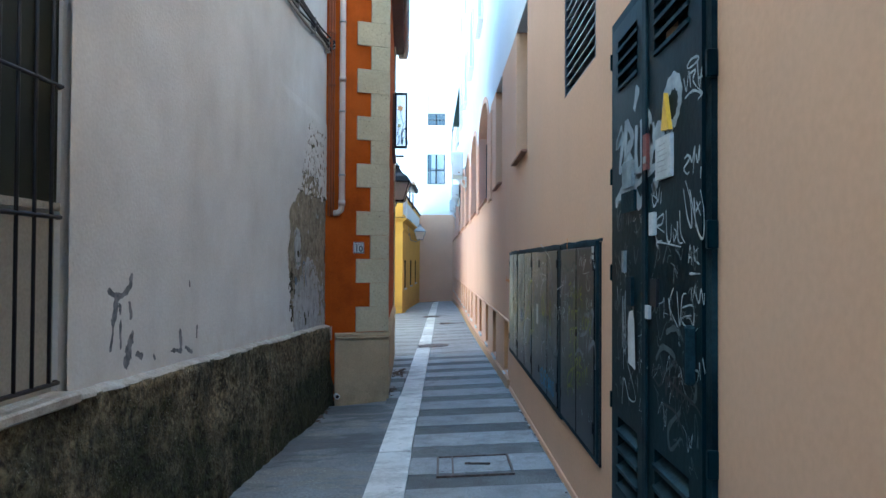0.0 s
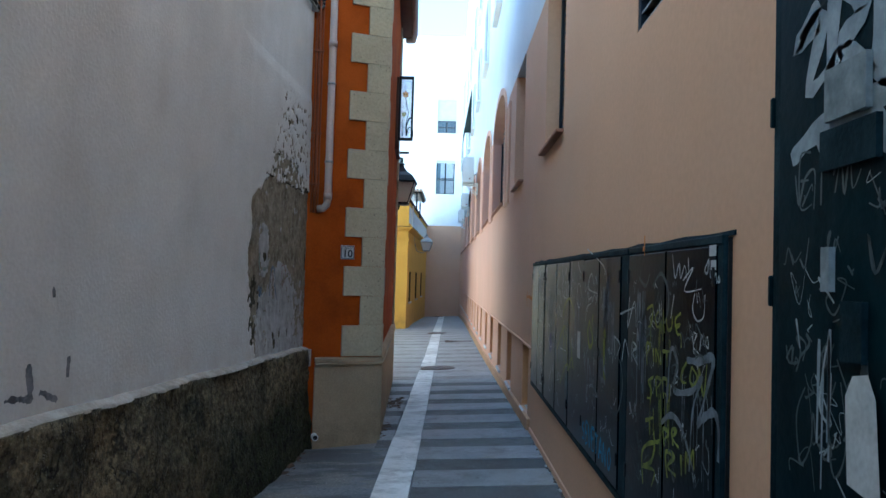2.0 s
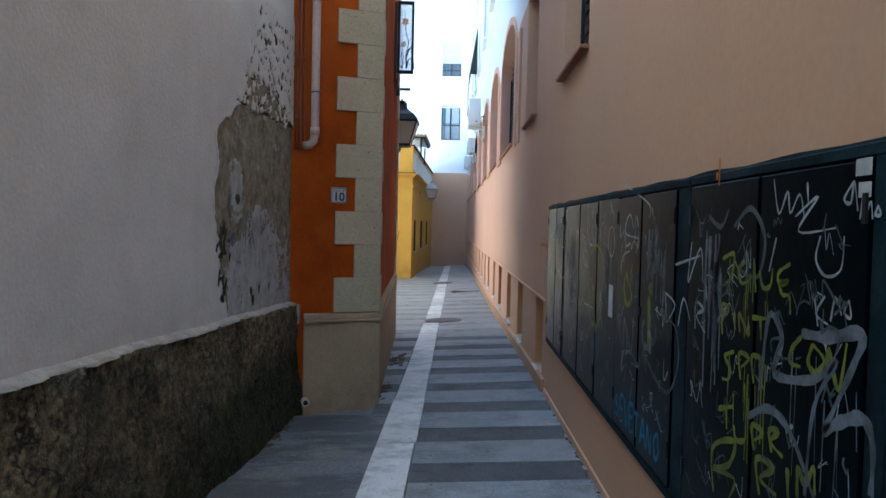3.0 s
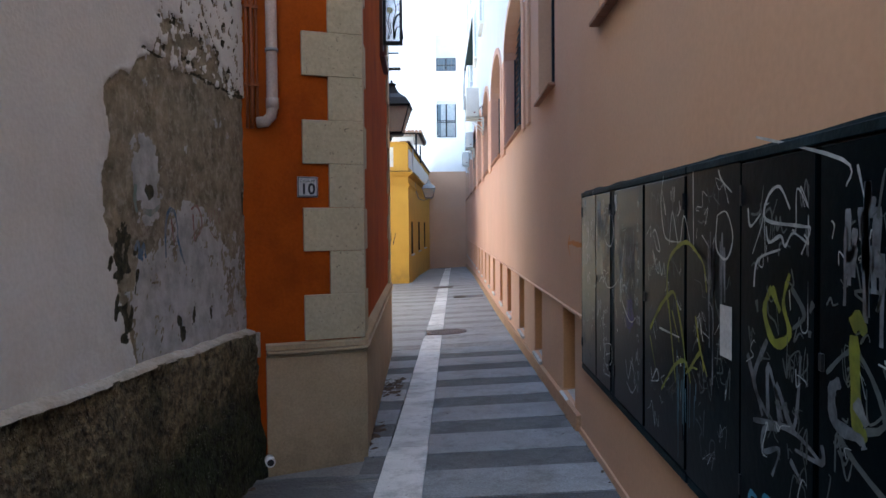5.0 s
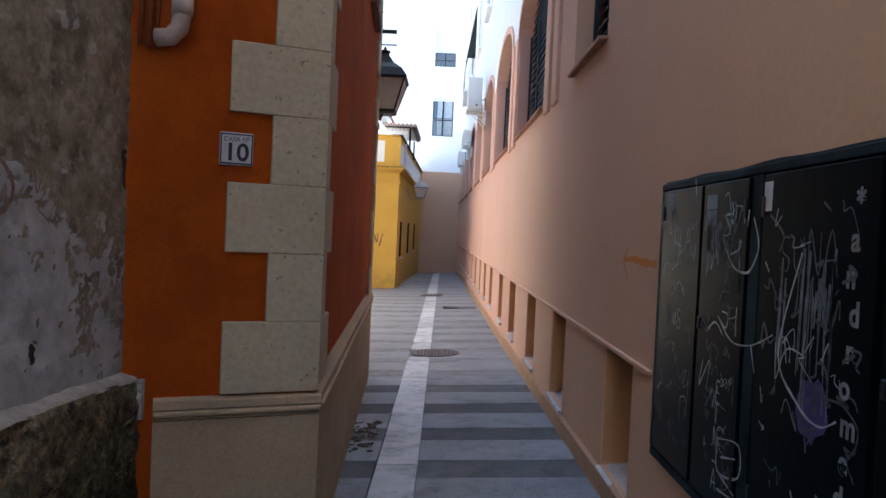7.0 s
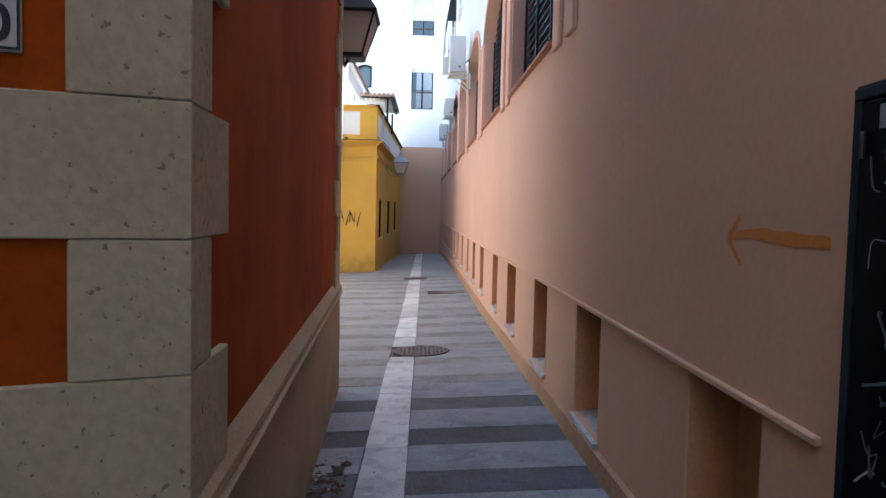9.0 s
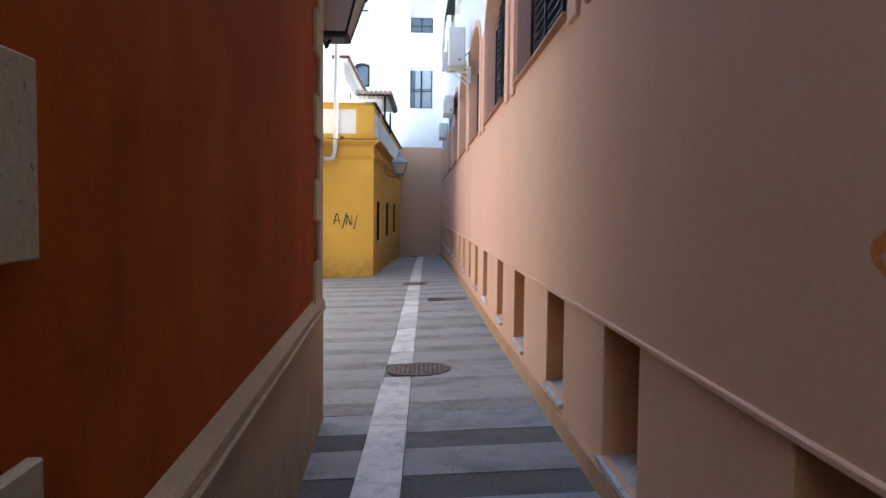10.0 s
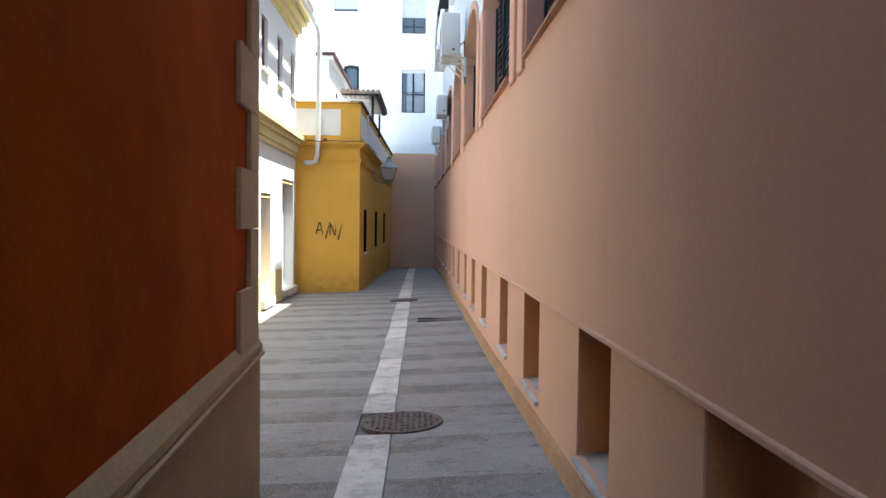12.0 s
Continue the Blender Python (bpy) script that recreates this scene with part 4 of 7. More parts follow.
def orange_house():
    bm = bmesh.new()
    pts = [(-1.62, 9.476), (-0.74, 9.83), (-1.005, 15.07), (-8.0, 15.5), (-8.0, 9.476)]
    lo = [bm.verts.new((x, y, -1.0)) for x, y in pts]
    hi = [bm.verts.new((x, y, OZ)) for x, y in pts]
    bm.faces.new(lo[::-1]), bm.faces.new(hi)
    for k in range(5):
        bm.faces.new((lo[k], lo[(k + 1) % 5], hi[(k + 1) % 5], hi[k]))
    h = thing("orange_house", "burnt-orange rendered house with pale stone corner blocks and plinth", "house", (0, 0, 0))
    part("wall", bm, "orange", h)
    # plinth, with a double moulding
    bm = bmesh.new()
    mbox(bm, FRONT, 0.17, FRONT_LEN + 0.035, 0.0, 0.035, -1, 0.49)
    part("plinth", bm, "plinth", h, "pale stone plinth")
    bm = bmesh.new()
    mbox(bm, SIDE, -0.0, SIDE_LEN + 0.03, 0.0, 0.035, -1, 0.49)
    part("plinth", bm, "plinth", h, "pale stone plinth")
    for z0, z1, out in ((0.494, 0.506, 0.042), (0.512, 0.538, 0.062)):
        part("moulding", one_mbox(FRONT, 0.17, FRONT_LEN + 0.04, 0.0, out, z0, z1, bevel=0.008), "plinth", h)
        part("moulding", one_mbox(SIDE, 0.01, SIDE_LEN + 0.04, 0.0, out, z0, z1, bevel=0.008), "plinth", h)
    for f, u0, u1, back in ((FRONT, 0.17, FRONT_LEN + 0.04, 0.592), (SIDE, 0.01, SIDE_LEN + 0.04, 0.640)):
        bm = bmesh.new()
        hexa(bm, [f(u0, 0.0, 0.545), f(u1, 0.0, 0.545), f(u1, 0.048, 0.545), f(u0, 0.048, 0.545), f(u0, 0.0, back), f(u1, 0.0, back), f(u1, 0.046, 0.580), f(u0, 0.046, 0.580)])
        part("moulding", bm, "plinth", h)
    # corner blocks
    z, k = 0.600, 0
    while z < OZ - 0.1:
        z1 = min(z + (0.337 if k == 0 else 0.323), OZ - 0.02)
        long = k % 2 == 0
        wf, ws = (0.43, 0.40) if long else (0.235, 0.20)
        for bmf, args in ((FRONT, (FRONT_LEN - wf, FRONT_LEN + 0.028)), (SIDE, (0.0, ws))):
            part("corner_block", one_mbox(bmf, args[0], args[1], 0.0, 0.028, z + 0.001, z1 - 0.001, bevel=0.0035), "stone", h)
        part("corner_block", one_mbox(SIDE, SIDE_LEN - (0.50 if long else 0.22), SIDE_LEN + 0.02, 0.0, 0.028, z + 0.001, z1 - 0.001, bevel=0.0035), "stone", h)
        z, k = z1, k + 1
    # eave and gutter
    part("eave", one_mbox(SIDE, -0.1, SIDE_LEN + 0.1, -0.3, 0.20, OZ - 0.10, OZ + 0.02, bevel=0.01), "wood", h, "dark brown timber eave")
    part("eave", one_mbox(FRONT, 0.0, FRONT_LEN + 0.1, -0.3, 0.12, OZ + 0.024, OZ + 0.12, bevel=0.01), "wood", h, "dark brown timber eave")
    roof = bmesh.new()
    v = [roof.verts.new(p) for p in ((-1.7, 9.3, OZ + 0.13), (-0.52, 9.6, OZ + 0.13), (-0.80, 15.3, OZ + 0.13), (-8, 15.6, OZ + 1.6), (-8, 9.3, OZ + 1.6))]
    w = [roof.verts.new(q.co + Vector((0, 0, 0.08))) for q in v]
    roof.faces.new(v[::-1]), roof.faces.new(w)
    for i in range(5):
        roof.faces.new((v[i], v[(i + 1) % 5], w[(i + 1) % 5], w[i]))
    part("roof", roof, "roof_tile", h, "sloping clay tile roof")
    bm = bmesh.new()
    tube(bm, [SIDE(-0.1, 0.25, OZ - 0.02), SIDE(SIDE_LEN - 0.1, 0.25, OZ - 0.06), SIDE(SIDE_LEN + 0.02, 0.22, OZ - 0.16), SIDE(SIDE_LEN + 0.08, 0.10, OZ - 0.14)], 0.055, 12)
    part("gutter", bm, "pipe", h, "painted round rain gutter")
    return h


orange_house()


def drain_pipes():
    t = thing("drain_pipe", "pinkish-grey painted rain pipe fixed on the orange wall", "drain pipe", (0, 0, 0))
    u = 0.235
    bm = bmesh.new()
    tube(bm, [FRONT(u, 0.075, 6.0), FRONT(u, 0.075, 2.30), FRONT(u - 0.01, 0.073, 2.235), FRONT(u - 0.045, 0.06, 2.195), FRONT(u - 0.10, 0.035, 2.19)], 0.040, 16)
    part("pipe", bm, "pipe", t)
    for z in (2.36, 4.02):
        bm = bmesh.new()
        tube(bm, [FRONT(u, 0.075, z), FRONT(u, 0.075, z - 0.07)], 0.046, 16)
        part("collar", bm, "pipe", t)
    for z in (2.70, 3.55, 4.75):
        bm = bmesh.new()
        tube(bm, [FRONT(u, 0.075, z + 0.012), FRONT(u, 0.075, z - 0.012)], 0.047, 16)
        mbox(bm, FRONT, u - 0.01, u + 0.01, 0.0, 0.05, z - 0.01, z + 0.01)
        part("clamp", bm, "grey_metal", t)
    t = thing("conduit", "thin orange-brown painted conduits by the corner", "conduit", (0, 0, 0))
    for du, r in ((0.10, 0.016), (0.065, 0.010), (0.135, 0.009)):
        bm = bmesh.new()
        tube(bm, [FRONT(du, 0.02, 6.0), FRONT(du, 0.02, 3.2), FRONT(du + 0.004, 0.02, 2.4), FRONT(du, 0.02, 2.15)], r, 8)
        part("pipe", bm, "copper", t)
    for z in (2.45, 3.0, 3.9, 4.6):
        part("clip", one_mbox(FRONT, 0.05, 0.15, 0.0, 0.04, z, z + 0.02), "copper", t)


drain_pipes()


def number_tile():
    t = thing("house_number", "white ceramic house number ten tile on the orange wall", "house number", FRONT(0.49, 0, 1.735))
    base = FRONT(0.49, 0, 1.735)
    f = lambda u, d, z: FRONT(0.49 + u, d, 1.735 + z) - base
    part("tile", one_mbox(f, -0.075, 0.075, 0.0, 0.012, -0.075, 0.075, bevel=0.003), "paper", t)
    bm = bmesh.new()
    for a in ((-0.072, 0.072, 0.064, 0.070), (-0.072, 0.072, -0.070, -0.064), (-0.072, -0.066, -0.064, 0.064), (0.066, 0.072, -0.064, 0.064)):
        mbox(bm, f, a[0], a[1], 0.012, 0.0135, a[2], a[3])
    part("border", bm, "ink", t)
    write(t, "10", f, 0.0, -0.052, 0.112, "ink")
    write(t, "CASA Nº", f, 0.0, 0.034, 0.030, "ink")


def write(parent, text, f, u, z, size, mat, name="lettering"):
    """Letters as a thin mesh on a face given by the map f."""
    cu = bpy.data.curves.new("lettering", "FONT")
    cu.body, cu.size, cu.align_x, cu.extrude, cu.offset = text, size, "CENTER", 0.0005, 0.0 if size < 0.05 else 0.0025
    ob = bpy.data.objects.new("lettering", cu)
    me = bpy.data.meshes.new_from_object(ob)
    o, a, up = f(u, 0.014, z), f(u + 1, 0.014, z), f(u, 0.014, z + 1)
    ex, ez = a - o, up - o
    ey = ex.cross(ez)
    me.transform(Matrix(((ex.x, ez.x, ey.x, o.x), (ex.y, ez.y, ey.y, o.y), (ex.z, ez.z, ey.z, o.z), (0, 0, 0, 1))))
    me.materials.append(MAT[mat])
    bpy.data.objects.remove(ob)
    out = new(name, me)
    out.parent = parent
    return out


number_tile()

# ---- yellow building, white house, end building ----
YX, YY = -1.70, 30.5
YFRONT = plan_map((-3.45, YY), (YX, YY))
YSIDE = plan_map((YX, YY), (-1.47, END))


def yellow_house():
    h = thing("yellow_building", "low ochre-yellow building with white parapet panels and stepped cornice", "building", (0, 0, 0))
    YWIN = [(1.25, 2.35), (5.3, 6.6), (9.7, 11.0)]
    us = sorted({0.0, END - YY - 0.005} | {v for w in YWIN for v in w})
    solid = lambda u, z: not (0.35 < z < 1.62 and any(a < u < b for a, b in YWIN))
    part("wall", grid_wall(YSIDE, us, [-2, 0.35, 1.62, 3.45], solid, 0.0, -0.35), "yellow", h)
    part("wall", one_mbox(YFRONT, -1.0, 1.40, -0.35, 0.0, -2, 3.45), "yellow", h)
    part("wall", one_mbox(YFRONT, 1.40, 1.75, -0.35, 0.0, -2, 3.45), "yellow", h)
    for a, b in YWIN:
        wdw = thing("window", "", "")
        wdw.parent = h
        part("pane", one_mbox(YSIDE, a, b, -0.06, -0.03, 0.35, 1.62), "dark_pane", wdw)
        for u0 in (a, b - 0.06):
            part("window_frame", one_mbox(YSIDE, u0, u0 + 0.06, -0.029, -0.015, 0.35, 1.62), "wood", wdw, "dark brown wooden frame")
        part("window_sill", one_mbox(YSIDE, a - 0.05, b + 0.05, 0.002, 0.06, 0.30, 0.352), "marble", wdw)
    # cornice in steps, then parapet with white panels, then coping
    for z0, z1, out in ((2.86, 2.93, 0.03), (2.934, 2.98, 0.06), (3.26, 3.31, 0.06), (3.314, 3.36, 0.11), (3.364, 3.41, 0.16)):
        part("cornice", one_mbox(YFRONT, 0.0, 1.75 + out, 0, out, z0, z1), "yellow", h)
        part("cornice", one_mbox(YSIDE, 0, 15.1, 0, out, z0, z1), "yellow", h)
    for z0, z1 in ((3.45, 3.60), (4.32, 4.47)):
        part("parapet", one_mbox(YFRONT, 0.0, 1.75, -0.25, 0.0, z0, z1), "yellow", h)
        part("parapet", one_mbox(YSIDE, 0.25, 15.1, -0.25, 0.0, z0, z1), "yellow", h)
    part("parapet", one_mbox(YFRONT, 1.22, 1.75, -0.25, 0.0, 3.60, 4.32), "yellow", h)
    part("parapet_panel", one_mbox(YFRONT, 0.0, 1.22, -0.2, -0.02, 3.60, 4.32), "white", h, "white painted parapet panel")
    part("parapet_panel", one_mbox(YSIDE, 0.30, 15.1, -0.2, -0.02, 3.60, 4.32), "white", h, "white painted parapet panel")
    part("coping", one_mbox(YSIDE, -0.05, 15.1, -0.28, 0.07, 4.475, 4.53), "wood", h, "brown tiled coping")
    part("coping", one_mbox(YFRONT, 0.0, 1.70, -0.28, 0.05, 4.475, 4.51), "yellow", h)
    part("roof", one_mbox(YSIDE, 0, 15.1, -8, -0.25, 3.4, 3.5), "white", h)
    return h


yellow_house()

WX = -3.44
WHITE = plan_map((WX, 17.0), (WX, 30.495))


def white_house():
    h = thing("white_house", "two-storey white house with cream cornices and brown windows", "house", (0, 0, 0))
    u = lambda y: y - 17.0
    doors = [(26.25, 27.25, 1.88), (28.60, 30.15, 2.32)]
    wins = [(20.6, 21.2), (23.4, 24.0), (25.4, 26.0), (26.4, 26.95), (28.0, 28.62), (29.78, 30.30)]
    wins = [(23.4, 24.0), (26.3, 26.92), (28.0, 28.62), (29.72, 30.28)]
    cuts = sorted({0, u(30.495)} | {u(v) for d in doors for v in d[:2]} | {u(v) for w in wins for v in w})
    zs = [-2, -0.45, 1.88, 2.32, 3.3, 4.55, 5.68, 7.0]

    def solid(s, z):
        y = s + 17
        if any(a < y < b and -0.45 < z < t for a, b, t in doors):
            return False
        return not any(a < y < b and 4.55 < z < 5.68 for a, b in wins)
    part("wall", grid_wall(WHITE, cuts, zs, solid, 0.0, -0.4), "white", h)
    part("wall", one_box(WX - 8, WX, 16.6, 16.995, -2, 7.0), "white", h)
    for y0, y1 in ((17.0, 26.2), (27.3, 28.55), (30.2, 30.49)):
        part("plinth", one_mbox(WHITE, u(y0), u(y1), 0.0, 0.02, -1, 0.10), "cream", h, "ochre painted foot of the wall")
    for a, b, t in doors:
        d = thing("door", "", "")
        d.parent = h
        part("door_leaf", one_mbox(WHITE, u(a) + 0.02, u(b) - 0.02, -0.30, -0.25, -0.45, t - 0.02), "yellow" if t < 2 else "white_metal", d)
        part("door_frame", one_mbox(WHITE, u(a), u(b), -0.25, -0.02, t - 0.10, t - 0.003), "cream", d, "ochre painted door head")
        part("threshold", one_mbox(WHITE, u(a) - 0.05, u(b) + 0.05, -0.3, 0.12, -0.62, -0.452), "marble", d, "white stone doorstep")
        if t > 2:
            part("door_panel", one_mbox(WHITE, u(a), u(a) + 0.75, -0.24, -0.18, 1.45, t - 0.12), "yellow", d, "ochre painted upper panel")
    for a, b in wins:
        w = thing("window", "", "")
        w.parent = h
        part("window_frame", one_mbox(WHITE, u(a), u(b), -0.14, -0.08, 4.55, 5.68), "wood", w, "brown wooden shutter")
        for z in np.arange(4.6, 5.6, 0.09):
            part("slat", one_mbox(WHITE, u(a) + 0.06, u(b) - 0.06, -0.08, -0.06, z, z + 0.05), "wood", w)
        part("window_sill", one_mbox(WHITE, u(a) - 0.06, u(b) + 0.06, -0.05, 0.07, 4.48, 4.55), "white", w)
    for z0, z1, out in ((2.98, 3.08, 0.05), (3.084, 3.30, 0.09), (3.304, 3.42, 0.16), (3.424, 3.55, 0.24)):
        part("cornice", one_mbox(WHITE, 0, u(30.49), 0, out, z0, z1), "cream", h, "cream painted cornice between the storeys")
    for z0, z1, out in ((6.20, 6.30, 0.06), (6.304, 6.48, 0.16), (6.484, 6.62, 0.30), (6.624, 6.72, 0.40)):
        part("eave_cornice", one_mbox(WHITE, 0, u(30.49), 0, out, z0, z1), "cream", h, "cream painted eave cornice")
    part("roof", one_mbox(WHITE, 0, u(30.49), -8, 0.42, 6.73, 6.82), "roof_tile", h)
    for k in range(52):
        bm = bmesh.new()
        y = 17.2 + 0.255 * k
        tube(bm, [(WX + 0.50, y, 6.86), (WX - 0.6, y, 7.08)], 0.085, 8)
        part("tile", bm, "roof_tile", h)
    bm = bmesh.new()
    tube(bm, [(WX + 0.52, 17.0, 6.72), (WX + 0.52, 30.3, 6.60)], 0.06, 10)
    part("gutter", bm, "white_metal", h, "white rain gutter")
    bm = bmesh.new()
    tube(bm, [(WX + 0.52, 30.28, 6.60), (-2.82, 30.36, 6.45), (-2.79, 30.37, 6.2), (-2.83, 30.38, 3.1), (-2.88, 30.38, 2.88), (-3.02, 30.38, 2.84), (-3.2, 30.40, 2.84)], 0.068, 10)
    part("downpipe", bm, "white_metal", h, "white rain pipe")


white_house()


def end_building():
    h = thing("end_building", "tall white apartment building with beige painted foot", "building", (0, 0, 0))
    # windows as x0, x1, z0, z1, height of the closed shutter at the top
    wins = [(-1.01, 0.12, 6.52, 8.60, 0.15), (-1.01, 0.12, 10.30, 12.35, 1.28), (-4.28, -3.15, 11.3, 13.2, 1.75)]
    arched = (-3.80, -3.07, 7.56, 8.72)
    allw = [w[:4] for w in wins] + [arched]
    xs = sorted({-12.0, 6.0} | {v for w in allw for v in w[:2]})
    zs = sorted({-2.0, 4.56, 16.0} | {v for w in allw for v in w[2:]})
    f = lambda u, d, z: Vector((u, END + 0.02 - d, z))
    inside = lambda u, z: any(a < u < b and c < z < e for a, b, c, e in allw)
    part("wall", grid_wall(f, xs, [z for z in zs if z >= 4.56], lambda u, z: not inside(u, z), 0.0, -0.4), "white", h)
    part("wall", one_box(-12, 6, END - 0.02, END + 0.42, -2, 4.556), "beige", h, "beige painted foot of the wall")
    part("roof", one_box(-12.2, 6.2, END - 0.1, END + 9, 16.0, 16.3), "white", h)
    for x0, x1, z0, z1, s in wins:
        w = thing("window", "", "")
        w.parent = h
        y = END + 0.2
        part("pane", one_box(x0, x1, y + 0.04, y + 0.05, z0, z1 - s), "glass", w)
        for a, b in ((x0, x0 + 0.06), ((x0 + x1) / 2 - 0.04, (x0 + x1) / 2 + 0.04), (x1 - 0.06, x1)):
            part("window_frame", one_box(a, b, y, y + 0.035, z0, z1 - s), "grille", w, "dark metal frame")
        part("window_frame", one_box(x0 + 0.061, x1 - 0.061, y, y + 0.035, z0 + (z1 - s - z0) * 0.45, z0 + (z1 - s - z0) * 0.45 + 0.07), "grille", w, "dark metal frame")
        part("roller_shutter", one_box(x0, x1, y - 0.04, y + 0.03, z1 - s + 0.002, z1), "white_metal", w, "white roller shutter")
        part("window_sill", one_box(x0 - 0.08, x1 + 0.08, END - 0.06, y, z0 - 0.06, z0 - 0.003), "white", w)
        if s < 1.5:
            top = z0 + (0.95 if s < 1 else 0.72)
            for k in range(12):
                xx = x0 + 0.05 + (x1 - x0 - 0.1) * k / 11
                part("rail", one_box(xx - 0.008, xx + 0.008, END + 0.02, END + 0.04, z0, top), "grey_metal", w)
            part("rail", one_box(x0, x1, END + 0.015, END + 0.045, top, top + 0.03), "black", w)
            part("rail", one_box(x0, x1, END + 0.015, END + 0.045, z0 + 0.01, z0 + 0.04), "black", w)
        if s < 1:
            part("curtain", one_box(x0 + 0.26, (x0 + x1) / 2 - 0.041, y + 0.036, y + 0.039, z0 + 0.07, z1 - s - 0.01), "curtain", w, "pale grey curtain")
            part("curtain", one_box((x0 + x1) / 2 + 0.041, x1 - 0.061, y + 0.036, y + 0.039, z0 + 0.07, z1 - s - 0.01), "curtain", w, "pale grey curtain")
    w = thing("window", "", "")
    w.parent = h
    part("pane", one_box(arched[0], arched[1], END + 0.2, END + 0.21, arched[2], arched[3]), "glass", w)
    bm = bmesh.new()
    cx, r = (arched[0] + arched[1]) / 2, (arched[1] - arched[0]) / 2
    for a, b in ((arched[0], arched[0] + 0.09), (arched[1] - 0.09, arched[1])):
        box(bm, a, b, END - 0.03, END + 0.1, arched[2], arched[3] - 0.2)
    pts = [(cx + r * 0.93 * math.cos(t), END + 0.03, arched[3] - 0.22 + 0.2 * math.sin(t)) for t in np.linspace(0, math.pi, 9)]
    tube(bm, pts, 0.055, 6)
    box(bm, arched[0] + 0.09, arched[1] - 0.09, END - 0.03, END + 0.1, arched[2], arched[2] + 0.07)
    part("window_frame", bm, "shutter", w, "dark green arched frame")


end_building()

# plain closing walls behind the camera and round the open place
mesh_object("wall_place", one_box(-12, -11.5, 9, 46, -2, 7), "white", kind="structure", label="plain white wall beyond the houses")
mesh_object("roof_west", one_box(-9, -1.65, -12, 9.4, 9.0, 9.2), "white", kind="structure", label="flat roof of the white house")
mesh_object("wall_south", one_box(-9, 9, -24.5, -24, -1, 6), "white", kind="structure", label="plain white wall far behind")


# ---- big steel door and meter cabinets in the beige wall ----
def ribbon(bm, f, pts, width, d):
    """A painted stroke: a flat band along a smooth line through (u, z) points."""
    p = [Vector((a, b)) for a, b in pts]
    line = []
    for i in range(len(p) - 1):
        p0, p1, p2, p3 = p[max(i - 1, 0)], p[i], p[i + 1], p[min(i + 2, len(p) - 1)]
        for k in range(5):
            t = k / 5
            line.append(0.5 * ((2 * p1) + (p2 - p0) * t + (2 * p0 - 5 * p1 + 4 * p2 - p3) * t * t + (3 * p1 - p0 - 3 * p2 + p3) * t ** 3))
    line.append(p[-1])
    prev = None
    for i, q in enumerate(line):
        way = line[min(i + 1, len(line) - 1)] - line[max(i - 1, 0)]
        way = way.normalized() if way.length > 1e-6 else Vector((1, 0))
        n = Vector((-way.y, way.x)) * width * 0.5 * (0.55 + 0.45 * math.sin(math.pi * min(1, (i + 1) / len(line) * 1.2)) + 0.15 * math.sin(i * 1.7))
        a, b = bm.verts.new(f(q.x + n.x, d, q.y + n.y)), bm.verts.new(f(q.x - n.x, d, q.y - n.y))
        if prev:
            bm.faces.new((prev[0], a, b, prev[1]))
        prev = (a, b)


GLYPHS = {
    "C": [[(0.8, 0.9), (0.2, 0.85), (0.1, 0.2), (0.8, 0.05)]],
    "A": [[(0, 0), (0.45, 1), (0.9, 0)], [(0.1, 0.35), (0.8, 0.4)]],
    "K": [[(0, 0), (0.1, 1)], [(0.8, 1), (0.1, 0.5), (0.9, -0.1)]],
    "N": [[(0, 0), (0.1, 1), (0.7, 0), (0.8, 1)]],
    "S": [[(0.8, 0.9), (0.2, 0.9), (0.1, 0.6), (0.7, 0.4), (0.6, 0.05), (0, 0.1)]],
    "O": [[(0.4, 1), (0.05, 0.6), (0.3, 0), (0.75, 0.4), (0.5, 1)]],
    "U": [[(0, 1), (0.1, 0.2), (0.5, 0), (0.7, 0.4), (0.75, 1)]],
    "P": [[(0.1, 0), (0.1, 1), (0.7, 0.85), (0.6, 0.5), (0.1, 0.45)]],
    "T": [[(0, 0.95), (0.9, 1)], [(0.45, 1), (0.4, 0)]],
    "I": [[(0.3, 0), (0.35, 1)]],
    "E": [[(0.8, 1), (0.1, 0.95), (0.1, 0), (0.8, 0.05)], [(0.1, 0.5), (0.6, 0.5)]],
    "R": [[(0, 0), (0.1, 1), (0.7, 0.8), (0.1, 0.5), (0.8, 0)]],
    "V": [[(0, 1), (0.4, 0), (0.85, 1)]],
    "W": [[(0, 1), (0.2, 0), (0.45, 0.7), (0.65, 0), (0.95, 1.1)]],
    "Z": [[(0, 1), (0.8, 0.95), (0.05, 0.05), (0.9, 0)]],
    "L": [[(0.1, 1), (0.05, 0), (0.7, 0.1)]],
    "/": [[(0, -0.2), (0.5, 1.1)]],
    "-": [[(0, 0.3), (1.1, 0.4)]],
    "~": [[(0, 0.2), (0.3, 0.8), (0.5, 0.1), (0.8, 1.0), (1.0, 0.2), (1.5, 0.5)]],
}
LAYER = [0]


